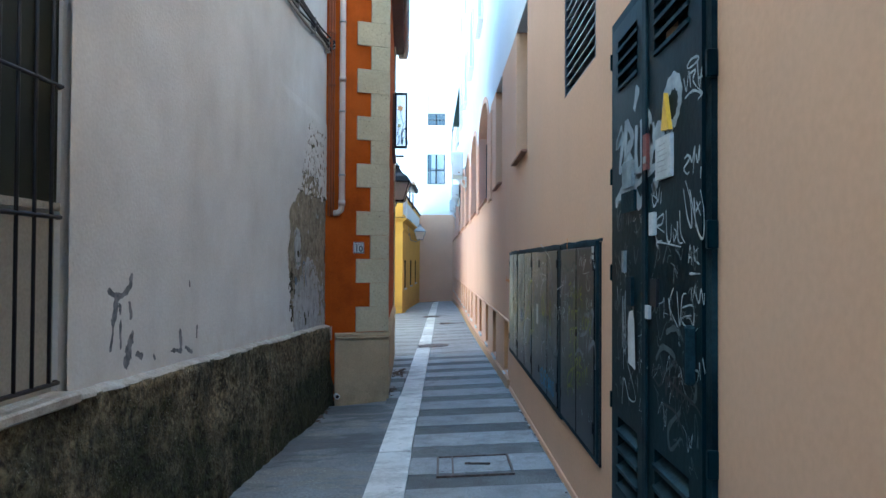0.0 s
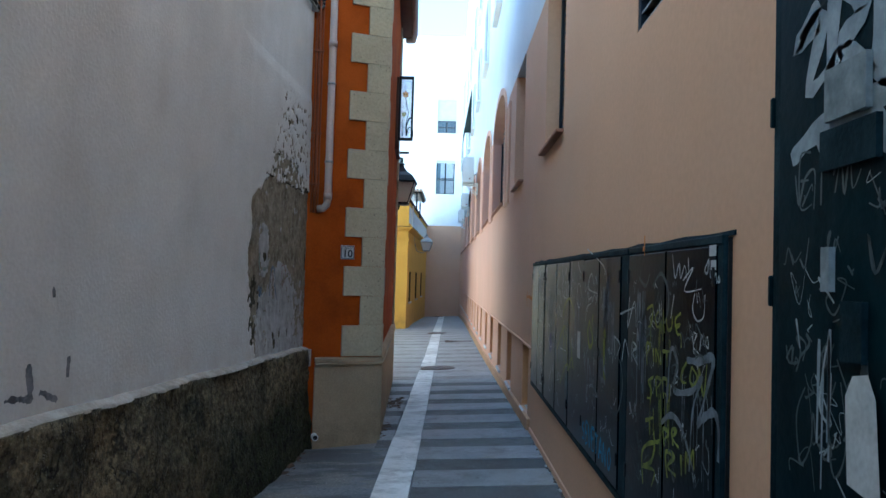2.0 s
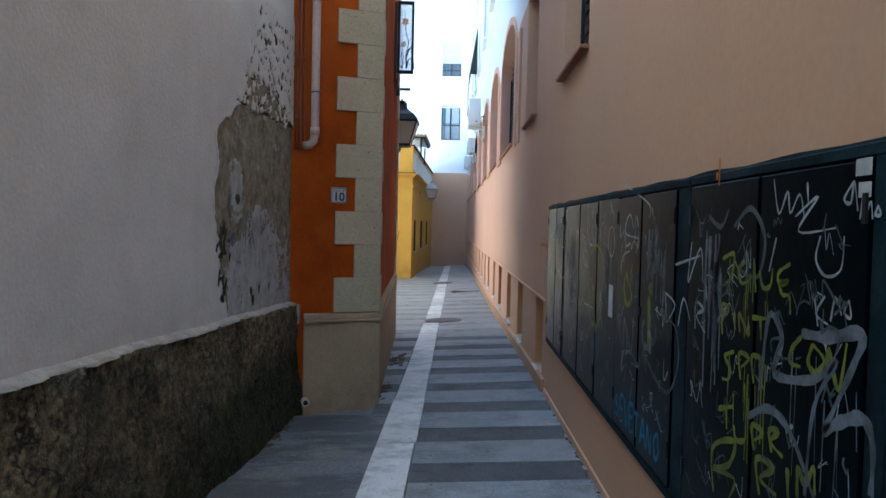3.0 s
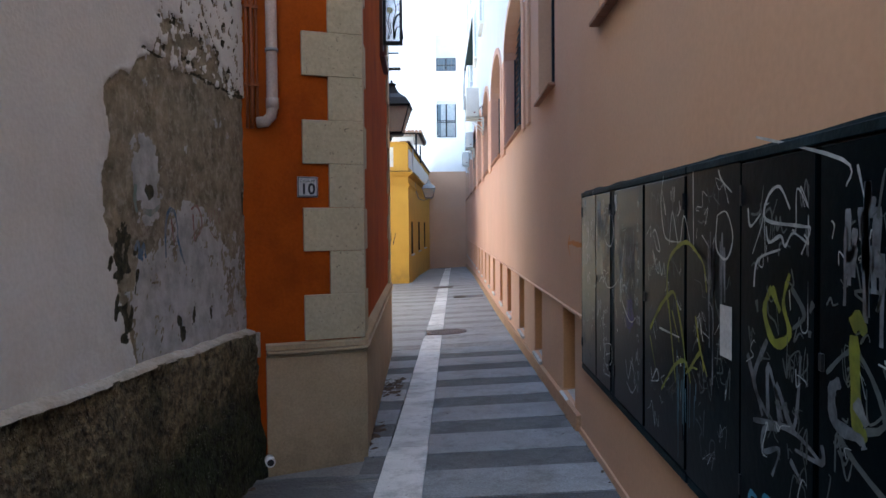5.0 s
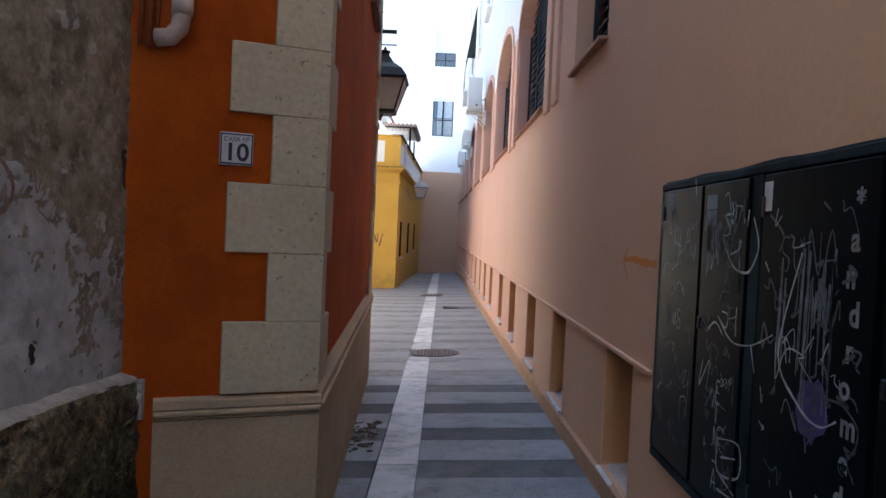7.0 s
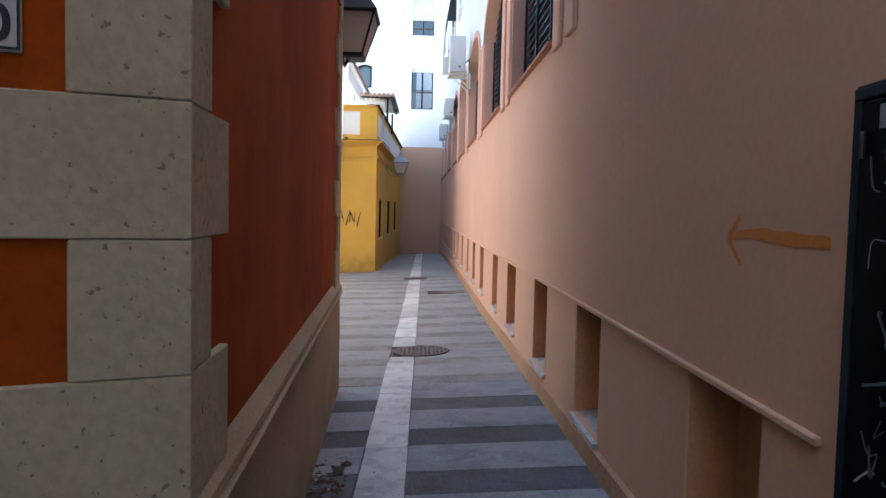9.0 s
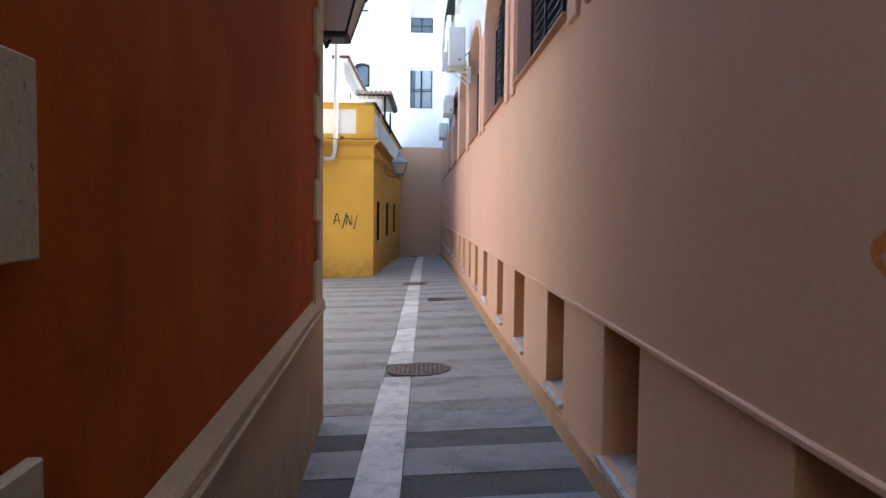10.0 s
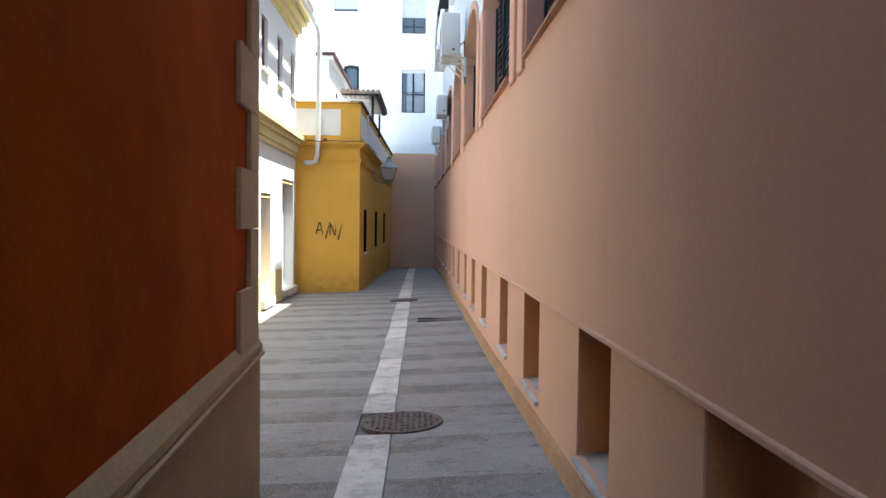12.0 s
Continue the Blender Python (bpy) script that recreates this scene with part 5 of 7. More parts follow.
def tag(parent, f, marks, u, z, height, mat, width, slant=0.0, rise=0.0, seed=0, squeeze=0.6, face=-0.034):
    """A scrawl of marks. It reads from larger u to smaller u, as seen from the lane."""
    rng = random.Random(seed + 17 * len(marks))
    LAYER[0] += 1
    d = face - 0.0006 - 0.00012 * (LAYER[0] % 14)
    bm = bmesh.new()
    at = 0.0
    for c in marks:
        if c != " ":
            h = height * rng.uniform(0.85, 1.15)
            for stroke in GLYPHS[c]:
                pts = [(u - (at + (x * squeeze + slant * y) * h + rng.uniform(-0.03, 0.03) * h), z + rise * at + y * h + rng.uniform(-0.04, 0.04) * h) for x, y in stroke]
                ribbon(bm, f, pts, width, d)
        at += height * squeeze * 1.12
    mesh_object("graffiti", bm, mat, parent, kind="stuff")


def drips(parent, f, u0, u1, z, length, mat, count, seed, width=0.012, face=-0.034):
    rng = random.Random(seed)
    LAYER[0] += 1
    bm = bmesh.new()
    for k in range(count):
        u = rng.uniform(u0, u1)
        zz = z + rng.uniform(-0.05, 0.12)
        ribbon(bm, f, [(u, zz), (u + rng.uniform(-0.012, 0.012), zz - length * rng.uniform(0.2, 1.0))], width * rng.uniform(0.5, 1.6), face - 0.0006 - 0.00012 * (LAYER[0] % 14))
    mesh_object("graffiti", bm, mat, parent, kind="stuff")


def loops(parent, f, strokes, mat, width, face=-0.034):
    LAYER[0] += 1
    bm = bmesh.new()
    for s in strokes:
        ribbon(bm, f, s, width, face - 0.0006 - 0.00012 * (LAYER[0] % 14))
    mesh_object("graffiti", bm, mat, parent, kind="stuff")


def cloud(parent, f, u, z, ru, rz, mat, face, seed):
    """A soft patch of spray: an uneven flat blot."""
    LAYER[0] += 1
    rng = random.Random(seed)
    bm = bmesh.new()
    n = 22
    rim = [bm.verts.new(f(u + ru * math.cos(2 * math.pi * k / n) * rng.uniform(0.75, 1.1), face - 0.0006 - 0.00012 * (LAYER[0] % 14), z + rz * math.sin(2 * math.pi * k / n) * rng.uniform(0.75, 1.1))) for k in range(n)]
    bm.faces.new(rim)
    mesh_object("graffiti", bm, mat, parent, kind="stuff")


def scribbles(parent, f, u0, u1, z0, z1, mat, width, count, seed, face=-0.0345):
    """Many small worn scrawls that nobody can read."""
    rng = random.Random(seed)
    LAYER[0] += 1
    bm = bmesh.new()
    for k in range(count):
        u, z, h = rng.uniform(u0, u1), rng.uniform(z0, z1), rng.uniform(0.03, 0.09)
        n = rng.randint(3, 7)
        pts = [(min(u1, max(u0, u - 0.28 * h * i + rng.uniform(-0.55, 0.55) * h)), z + h * rng.uniform(-0.5, 1.1)) for i in range(n)]
        ribbon(bm, f, pts, width * rng.uniform(0.5, 1.3), face - 0.0006 - 0.00012 * (LAYER[0] % 14))
    mesh_object("graffiti", bm, mat, parent, kind="stuff")


def big_door():
    D = -0.010
    t = thing("steel_door", "tall dark teal double steel door with vents and graffiti", "door", (1.0, 3.24, 0.06))
    base = Vector((1.0, 3.24, 0.06))
    f = lambda u, d, z: Vector((1.0 + d, u, z)) - base
    bm = bmesh.new()
    mbox(bm, f, 2.502, 2.56, D - 0.01, 0.25, 0.062, 2.868)
    mbox(bm, f, 3.92, 3.978, D - 0.01, 0.25, 0.062, 2.868)
    mbox(bm, f, 2.561, 3.919, D - 0.01, 0.25, 2.81, 2.868)
    mbox(bm, f, 2.561, 3.919, D - 0.01, 0.25, 0.062, 0.10)
    part("door_frame", bm, "teal_edge", t, "scuffed blue-grey steel frame")
    leaves = [(2.565, 3.262), (3.276, 3.915)]
    for k, (a, b) in enumerate(leaves):
        v0, v1 = a + 0.14, b - 0.12
        us = [a, v0, v1, b]
        zs = [0.105, 0.36, 0.74, 2.45, 2.72, 2.805]
        solid = lambda u, z: not (v0 < u < v1 and (0.36 < z < 0.74 or 2.45 < z < 2.72))
        leaf = part("door_leaf", grid_wall(f, us, zs, solid, D - 0.022, D + 0.03), "teal", t)
        part("dark_backing", one_mbox(f, v0 - 0.02, v1 + 0.02, 0.08, 0.09, 0.3, 2.8), "black", t)
        for z0, z1 in ((0.36, 0.74), (2.45, 2.72)):
            n = 4
            for i in range(n):
                z = z0 + (i + 0.1) * (z1 - z0) / n
                bm = bmesh.new()
                hexa(bm, [f(v0 - 0.01, D - 0.03, z), f(v1 + 0.01, D - 0.03, z), f(v1 + 0.01, D + 0.035, z + 0.045), f(v0 - 0.01, D + 0.035, z + 0.045),
                          f(v0 - 0.01, D - 0.03, z + 0.018), f(v1 + 0.01, D - 0.03, z + 0.018), f(v1 + 0.01, D + 0.035, z + 0.063), f(v0 - 0.01, D + 0.035, z + 0.063)])
                part("vent_slat", bm, "teal_edge", leaf)
    part("centre_strip", one_mbox(f, 3.235, 3.30, D - 0.034, D - 0.023, 0.105, 2.805, bevel=0.003), "teal_edge", t)
    for z in (0.75, 1.45, 1.98, 2.62):
        part("hinge", one_mbox(f, 3.972, 3.990, D - 0.020, -0.001, z, z + 0.09, bevel=0.004), "teal", t)
    for z in (0.8, 1.6, 2.2):
        part("hinge", one_mbox(f, 2.488, 2.515, D - 0.03, -0.001, z, z + 0.10, bevel=0.004), "teal", t)
    for (a, b, z0, z1, m) in ((3.46, 3.64, 1.92, 2.05, "faded_paper"), (3.42, 3.66, 1.80, 1.90, "teal_edge"), (2.87, 3.07, 1.90, 2.075, "paper"), (3.205, 3.265, 1.97, 2.13, "red_print"), (3.61, 3.65, 1.50, 1.61, "faded_paper"),
                              (3.47, 3.56, 1.34, 1.48, "teal_edge"), (3.10, 3.17, 1.67, 1.77, "paper"), (3.18, 3.23, 1.30, 1.36, "paper")):
        part("notice", one_mbox(f, a, b, D - 0.0395, D - 0.024, z0, z1), m, t, "weathered paper notice")
    bm = bmesh.new()
    for k in range(6):
        mbox(bm, f, 2.91 + 0.012 * (k % 3), 3.04 - 0.02 * (k % 2), D - 0.041, D - 0.040, 1.93 + 0.022 * k, 1.9325 + 0.022 * k)
    mbox(bm, f, 3.215, 3.255, D - 0.041, D - 0.040, 2.00, 2.03)
    part("notice_print", bm, "grey_metal", t)
    bm = bmesh.new()
    v = [bm.verts.new(f(u, d, z)) for d in (D - 0.024, D - 0.042) for u, z in ((2.885, 2.09), (2.985, 2.10), (2.945, 2.25))]
    bm.faces.new(v[:3]), bm.faces.new(v[3:])
    for i in range(3):
        bm.faces.new((v[i], v[(i + 1) % 3], v[3 + (i + 1) % 3], v[3 + i]))
    part("warning_sign", bm, "warning", t, "yellow triangular warning sign")
    bm = bmesh.new()
    v = [bm.verts.new(f(u, D - 0.036, z)) for u, z in ((3.40, 1.04), (3.53, 1.06), (3.54, 1.26), (3.51, 1.31), (3.45, 1.32), (3.42, 1.27))]
    bm.faces.new(v)
    part("torn_paper", bm, "paper", t, "torn white paper")
    part("lock_hole", one_mbox(f, 3.07, 3.16, D - 0.036, D - 0.02, 1.36, 1.48), "black", t)
    part("handle", one_mbox(f, 2.62, 2.66, D - 0.06, D - 0.02, 1.10, 1.32, bevel=0.01), "teal_edge", t, "steel handle plate")
    face = D - 0.023
    g = lambda m, u, z, h, mat="chalk_pen", w=0.009, s=0.0, seed=1, q=0.6: tag(t, f, m, u, z, h, mat, w, s, 0, seed, q, face)
    # soft white letters and a ring, then scrawls in marker
    loops(t, f, [[(3.84, 1.86), (3.67, 1.92), (3.31, 1.95), (3.06, 1.98)], [(3.70, 2.25), (3.81, 2.17), (3.68, 2.20), (3.75, 2.03), (3.59, 2.09)], [(3.62, 2.27), (3.65, 1.97)], [(3.61, 2.26), (3.50, 2.16), (3.59, 2.10), (3.47, 2.01), (3.60, 1.97)], [(3.43, 2.21), (3.43, 2.00), (3.34, 2.00), (3.35, 2.22)]], "white_spray", 0.062, face)
    loops(t, f, [[(3.25, 2.23), (3.29, 2.11), (3.25, 1.98), (3.18, 2.04), (3.20, 2.20), (3.25, 2.23)], [(3.40, 2.39), (3.47, 2.29)], [(3.49, 1.95), (3.38, 1.83), (3.28, 1.88)], [(3.17, 2.17), (3.17, 2.04)], [(3.12, 1.90), (3.16, 1.87), (3.03, 1.95)], [(3.10, 2.04), (3.00, 2.06)], [(3.58, 1.92), (3.67, 1.87), (3.60, 1.84)]], "white_spray", 0.070, face)
    loops(t, f, [[(2.88, 2.096), (2.97, 2.15), (2.99, 2.215), (2.939, 2.269), (2.863, 2.283), (2.805, 2.246), (2.799, 2.189), (2.828, 2.14), (2.88, 2.104)], [(2.992, 2.121), (3.09, 2.125), (3.167, 2.105)], [(2.946, 2.119), (2.923, 2.093)]], "white_spray", 0.070, face)
    loops(t, f, [[(2.992, 2.095), (3.114, 2.076), (3.247, 2.008)], [(3.121, 1.88), (3.06, 1.96), (2.977, 1.981)]], "white_spray", 0.060, face)
    loops(t, f, [[(2.752, 2.261), (2.722, 2.206), (2.696, 2.275)], [(2.687, 2.272), (2.676, 2.208)], [(2.677, 2.261), (2.624, 2.259), (2.65, 2.23), (2.615, 2.197)], [(2.603, 2.281), (2.589, 2.193)], [(2.558, 2.252), (2.581, 2.18)], [(2.598, 2.221), (2.552, 2.218)], [(2.715, 2.296), (2.669, 2.311), (2.6, 2.303), (2.6, 2.287), (2.687, 2.283), (2.715, 2.296)], [(2.74, 2.18), (2.649, 2.189), (2.551, 2.157), (2.606, 2.191)], [(2.551, 2.157), (2.597, 2.145)], [(2.745, 1.949), (2.707, 1.958), (2.689, 1.94), (2.75, 1.912), (2.715, 1.887), (2.688, 1.894)], [(2.68, 1.953), (2.661, 1.927), (2.627, 1.98), (2.651, 1.881)], [(2.618, 1.949), (2.601, 1.917), (2.58, 1.975), (2.584, 1.921)]], "chalk_pen", 0.0105, face)
    loops(t, f, [[(2.567, 1.897), (2.574, 1.855)], [(2.756, 1.835), (2.711, 1.723), (2.665, 1.683), (2.676, 1.78), (2.733, 1.863)], [(2.641, 1.791), (2.621, 1.68)], [(2.686, 1.826), (2.604, 1.672), (2.546, 1.64), (2.54, 1.731), (2.574, 1.813)], [(2.622, 1.738), (2.573, 1.77)], [(2.615, 1.774), (2.572, 1.72)], [(3.129, 1.71), (3.101, 1.647), (3.027, 1.644)], [(3.104, 1.736), (3.006, 1.754), (3.029, 1.713), (3.103, 1.709), (2.992, 1.677)], [(2.971, 1.769), (2.957, 1.65), (2.912, 1.64), (2.902, 1.705)], [(2.88, 1.671), (2.868, 1.638), (2.838, 1.669), (2.87, 1.687)], [(2.828, 1.716), (2.816, 1.636), (2.766, 1.627)], [(2.799, 1.754), (2.787, 1.666), (2.737, 1.626)]], "chalk_pen", 0.0105, face)
    loops(t, f, [[(3.075, 1.611), (3.088, 1.639), (2.786, 1.612)], [(3.173, 1.859), (3.145, 1.797), (3.094, 1.823), (3.159, 1.848)], [(3.108, 1.861), (3.081, 1.813), (3.058, 1.872)], [(3.043, 1.801), (3.033, 1.852)]], "chalk_pen", 0.0105, face)
    loops(t, f, [[(2.698, 1.548), (2.681, 1.615), (2.662, 1.54)], [(2.695, 1.57), (2.663, 1.573)], [(2.641, 1.614), (2.631, 1.555)], [(2.585, 1.544), (2.645, 1.577), (2.594, 1.605)], [(2.939, 1.406), (2.903, 1.318)], [(2.874, 1.45), (2.927, 1.374), (2.818, 1.295)], [(2.832, 1.436), (2.798, 1.305), (2.771, 1.416), (2.724, 1.434)], [(2.77, 1.377), (2.65, 1.39), (2.657, 1.305), (2.759, 1.316), (2.769, 1.339), (2.667, 1.355)], [(2.669, 1.451), (2.659, 1.407), (2.634, 1.446), (2.59, 1.405), (2.567, 1.456), (2.541, 1.401), (2.534, 1.443)], [(2.629, 1.206), (2.636, 1.162), (2.594, 1.155), (2.61, 1.116)], [(2.586, 1.192), (2.576, 1.13)], [(2.554, 1.211), (2.529, 1.16)]], "chalk_pen", 0.0095, face)
    loops(t, f, [[(3.698, 0.824), (3.666, 0.959), (3.609, 0.927), (3.553, 0.877), (3.436, 0.902), (3.596, 1.055)], [(3.349, 1.094), (3.274, 1.077), (3.258, 1.033), (3.301, 1.016)], [(3.32, 1.136), (3.231, 1.075)], [(3.802, 1.424), (3.779, 1.347)], [(3.645, 1.366), (3.676, 1.214), (3.619, 1.178), (3.698, 1.287)], [(3.24, 1.352), (3.238, 1.287)], [(3.689, 1.536), (3.612, 1.473)], [(3.305, 1.585), (3.275, 1.547)], [(3.132, 1.395), (3.123, 1.342)], [(2.688, 1.51), (2.576, 1.511)]], "chalk_pen", 0.0095, face)
    loops(t, f, [[(2.969, 1.262), (2.86, 1.29), (2.797, 1.266)], [(3.111, 1.131), (3.014, 1.197), (2.856, 1.171), (2.965, 1.104)], [(2.754, 1.095), (2.626, 1.106), (2.642, 1.037), (2.715, 1.043)], [(2.79, 0.972), (2.936, 0.878), (2.911, 0.796), (2.788, 0.872)], [(3.487, 1.385), (3.46, 1.116)]], "grey_spray", 0.026, face)
    loops(t, f, [[(3.135, 1.047), (3.058, 1.027), (2.976, 1.102), (2.973, 1.002), (2.93, 1.093), (2.895, 1.019), (2.855, 1.099), (2.832, 1.017), (2.794, 1.111), (2.771, 1.015), (2.733, 1.039), (2.713, 0.983), (2.661, 1.069)], [(2.899, 1.156), (2.856, 1.139), (2.835, 1.158), (2.877, 1.155)], [(2.987, 1.083), (2.812, 1.052), (2.625, 1.027), (2.558, 0.994)], [(3.008, 0.961), (2.851, 0.957), (2.749, 0.891)]], "black_spray", 0.014, face)
    drips(t, f, 3.62, 3.68, 1.35, 0.45, "white_spray", 5, 3, face=face)
    scribbles(t, f, 2.60, 3.20, 0.75, 1.60, "grey_spray", 0.007, 40, 9, face)
    scribbles(t, f, 3.30, 3.88, 0.78, 1.80, "grey_spray", 0.008, 46, 19, face)
    scribbles(t, f, 3.30, 3.88, 0.78, 1.80, "chalk_pen", 0.004, 16, 20, face)
    scribbles(t, f, 2.60, 3.20, 0.75, 1.50, "chalk_pen", 0.004, 14, 21, face)
    g("EI~", 3.80, 1.72, 0.14, "grey_spray", 0.008, seed=18)
    g("OO", 3.80, 1.05, 0.22, "grey_spray", 0.008, seed=11)


big_door()


def meter_cabinets():
    t = thing("meter_cabinets", "row of dark teal steel meter cabinets covered in graffiti", "meter cabinet", (1.0, 7.2, 0.31))
    base = Vector((1.0, 7.2, 0.31))
    fit = lambda u: float(np.interp(u, [4.335, 5.03, 5.70, 5.84, 6.43, 7.05, 7.67, 8.34, 9.04, 9.56, 10.085], [4.335, 4.98, 5.64, 5.79, 6.36, 6.89, 7.48, 8.15, 8.90, 9.42, 10.0]))
    f = lambda u, d, z: Vector((1.0 + d, fit(u), z)) - base
    e = lambda u, d, z: Vector((1.0 + d, u, z)) - base
    part("backing", one_mbox(f, 4.335, 10.085, -0.012, 0.2, 0.315, 1.675), "black", t)
    doors = [(4.40, 5.02), (5.04, 5.68), (5.86, 6.42), (6.45, 7.04), (7.68, 8.32), (8.36, 8.98), (9.10, 9.54), (9.57, 10.04)]
    posts = [(4.335, 4.39), (5.70, 5.84), (7.06, 7.66), (9.00, 9.08), (10.05, 10.085)]
    for a, b in posts:
        part("post", one_mbox(f, a, b, -0.030, -0.013, 0.36, 1.655, bevel=0.002), "teal_worn" if b - a > 0.3 else "teal_edge", t)
    rails = [(4.335, 5.69), (5.70, 7.65), (7.67, 10.085)]
    for k, (a, b) in enumerate(rails):
        part("top_rail", one_mbox(f, a, b - 0.004, -0.034 - 0.003 * (k % 2), -0.013, 1.652, 1.683, bevel=0.003), "teal_edge", t)
        part("bottom_rail", one_mbox(f, a, b - 0.004, -0.030, -0.013, 0.315 + 0.02 * (k == 0), 0.355 + 0.01 * (k == 0), bevel=0.003), "teal_edge", t)
    for k, (a, b) in enumerate(doors):
        d = part("cabinet_door", one_mbox(f, a, b, -0.034, -0.013, 0.37, 1.645, bevel=0.003), "teal_worn", t)
        if k % 2 == 0:
            part("lock", one_mbox(f, b - 0.035, b - 0.012, -0.044, -0.0345, 1.04, 1.09, bevel=0.003), "black", d)
        for z in (0.5, 1.5):
            part("hinge", one_mbox(f, a + 0.003 if k % 2 == 0 else b - 0.018, a + 0.018 if k % 2 == 0 else b - 0.003, -0.042, -0.0345, z, z + 0.07), "black", d)
    g = lambda m, u, z, h, mat="chalk_pen", w=0.009, s=0.0, seed=1, q=0.6: tag(t, f, m, u, z, h, mat, w, s, 0, seed, q, -0.0345)
    # lime writing in rows, white figures, marker scrawls
    loops(t, e, [[(5.26, 1.38), (5.16, 1.40), (5.18, 1.32), (5.23, 1.30)], [(5.07, 1.38), (5.12, 1.35), (5.09, 1.31), (5.04, 1.32)], [(5.00, 1.38), (4.98, 1.29)], [(4.96, 1.36), (4.93, 1.31), (4.88, 1.32), (4.87, 1.37)], [(4.76, 1.39), (4.83, 1.36), (4.82, 1.33), (4.77, 1.34), (4.82, 1.33), (4.80, 1.30), (4.76, 1.30), (4.75, 1.25)]], "lime_spray", 0.017, -0.0345)
    loops(t, e, [[(5.24, 1.12), (5.25, 1.22), (5.19, 1.21), (5.25, 1.17)], [(5.14, 1.21), (5.13, 1.15)], [(5.09, 1.15), (5.10, 1.21), (5.02, 1.15), (5.03, 1.21)], [(5.00, 1.21), (4.89, 1.22)], [(4.94, 1.22), (4.93, 1.15)]], "lime_spray", 0.017, -0.0345)
    loops(t, e, [[(5.13, 1.08), (5.21, 1.05), (5.16, 1.02), (5.17, 0.98), (5.23, 0.97)], [(5.07, 1.00), (5.09, 1.08), (5.01, 1.08), (5.07, 1.04)], [(4.97, 1.01), (4.99, 1.09), (4.92, 1.09), (4.97, 1.05), (4.90, 1.01)]], "lime_spray", 0.018, -0.0345)
    loops(t, e, [[(4.68, 1.20), (4.73, 1.16), (4.74, 1.12), (4.68, 1.12)], [(4.62, 1.19), (4.64, 1.14), (4.60, 1.12), (4.56, 1.16), (4.62, 1.19)], [(4.55, 1.09), (4.54, 1.19), (4.49, 1.10), (4.46, 1.22)]], "lime_spray", 0.018, -0.0345)
    loops(t, e, [[(5.25, 0.86), (5.12, 0.90)], [(5.18, 0.88), (5.17, 0.81)], [(5.11, 0.84), (5.09, 0.80), (5.02, 0.82), (5.02, 0.87)], [(4.95, 0.81), (4.97, 0.88), (4.89, 0.88), (4.95, 0.84)], [(4.83, 0.84), (4.85, 0.90), (4.79, 0.91), (4.84, 0.87), (4.76, 0.85)]], "lime_spray", 0.02, -0.0345)
    loops(t, e, [[(5.27, 0.56), (5.29, 0.71), (5.10, 0.79), (5.14, 0.70), (5.28, 0.64), (5.09, 0.67), (5.13, 0.59)], [(4.90, 0.69), (4.93, 0.79), (4.81, 0.80), (4.90, 0.74), (4.79, 0.73)], [(4.73, 0.83), (4.72, 0.75)], [(4.67, 0.77), (4.67, 0.85), (4.63, 0.82), (4.59, 0.88), (4.58, 0.81)]], "lime_spray", 0.022, -0.0345)
    loops(t, e, [[(4.68, 1.21), (4.54, 1.22), (4.40, 1.25), (4.43, 1.17), (4.55, 0.98)], [(4.55, 0.98), (4.47, 1.03), (4.38, 1.06), (4.34, 1.01), (4.34, 0.90)]], "dim_spray", 0.034, -0.0345)
    loops(t, e, [[(4.92, 1.00), (4.88, 1.23), (4.79, 1.18), (4.83, 1.07), (4.61, 1.10), (4.50, 1.17), (4.60, 1.03), (4.63, 0.79)], [(5.00, 0.90), (4.86, 0.96), (4.72, 0.93), (4.58, 0.80)]], "dim_spray", 0.028, -0.0345)
    loops(t, e, [[(4.88, 1.63), (4.84, 1.53), (4.79, 1.59), (4.77, 1.53), (4.72, 1.58), (4.69, 1.52)], [(4.74, 1.52), (4.62, 1.57), (4.72, 1.48), (4.53, 1.49)], [(4.68, 1.61), (4.67, 1.55)], [(4.60, 1.47), (4.62, 1.41), (4.57, 1.37), (4.50, 1.39), (4.49, 1.47)], [(4.85, 1.46), (4.89, 1.36)]], "chalk_pen", 0.009, -0.0345)
    loops(t, e, [[(4.62, 1.31), (4.60, 1.24)], [(4.57, 1.32), (4.61, 1.27), (4.55, 1.25)], [(4.54, 1.26), (4.52, 1.32), (4.49, 1.28)], [(4.46, 1.32), (4.48, 1.29), (4.45, 1.28), (4.46, 1.32)], [(4.46, 1.60), (4.50, 1.56), (4.47, 1.55), (4.46, 1.60), (4.44, 1.53)], [(4.43, 1.51), (4.42, 1.56), (4.41, 1.52), (4.39, 1.55), (4.38, 1.51)], [(4.36, 1.54), (4.37, 1.52), (4.35, 1.52), (4.36, 1.54)]], "chalk_pen", 0.009, -0.0345)
    loops(t, e, [[(5.92, 1.20), (5.89, 1.07)], [(5.92, 1.20), (5.78, 1.16), (5.89, 1.07)], [(5.73, 1.08), (5.67, 1.20), (5.58, 1.12)], [(5.52, 1.10), (5.52, 1.20), (5.43, 1.18), (5.51, 1.15), (5.41, 1.10)], [(5.59, 1.43), (5.62, 1.27), (5.49, 1.41), (5.45, 1.28)], [(5.79, 1.33), (5.49, 1.38)]], "chalk_pen", 0.012, -0.0345)
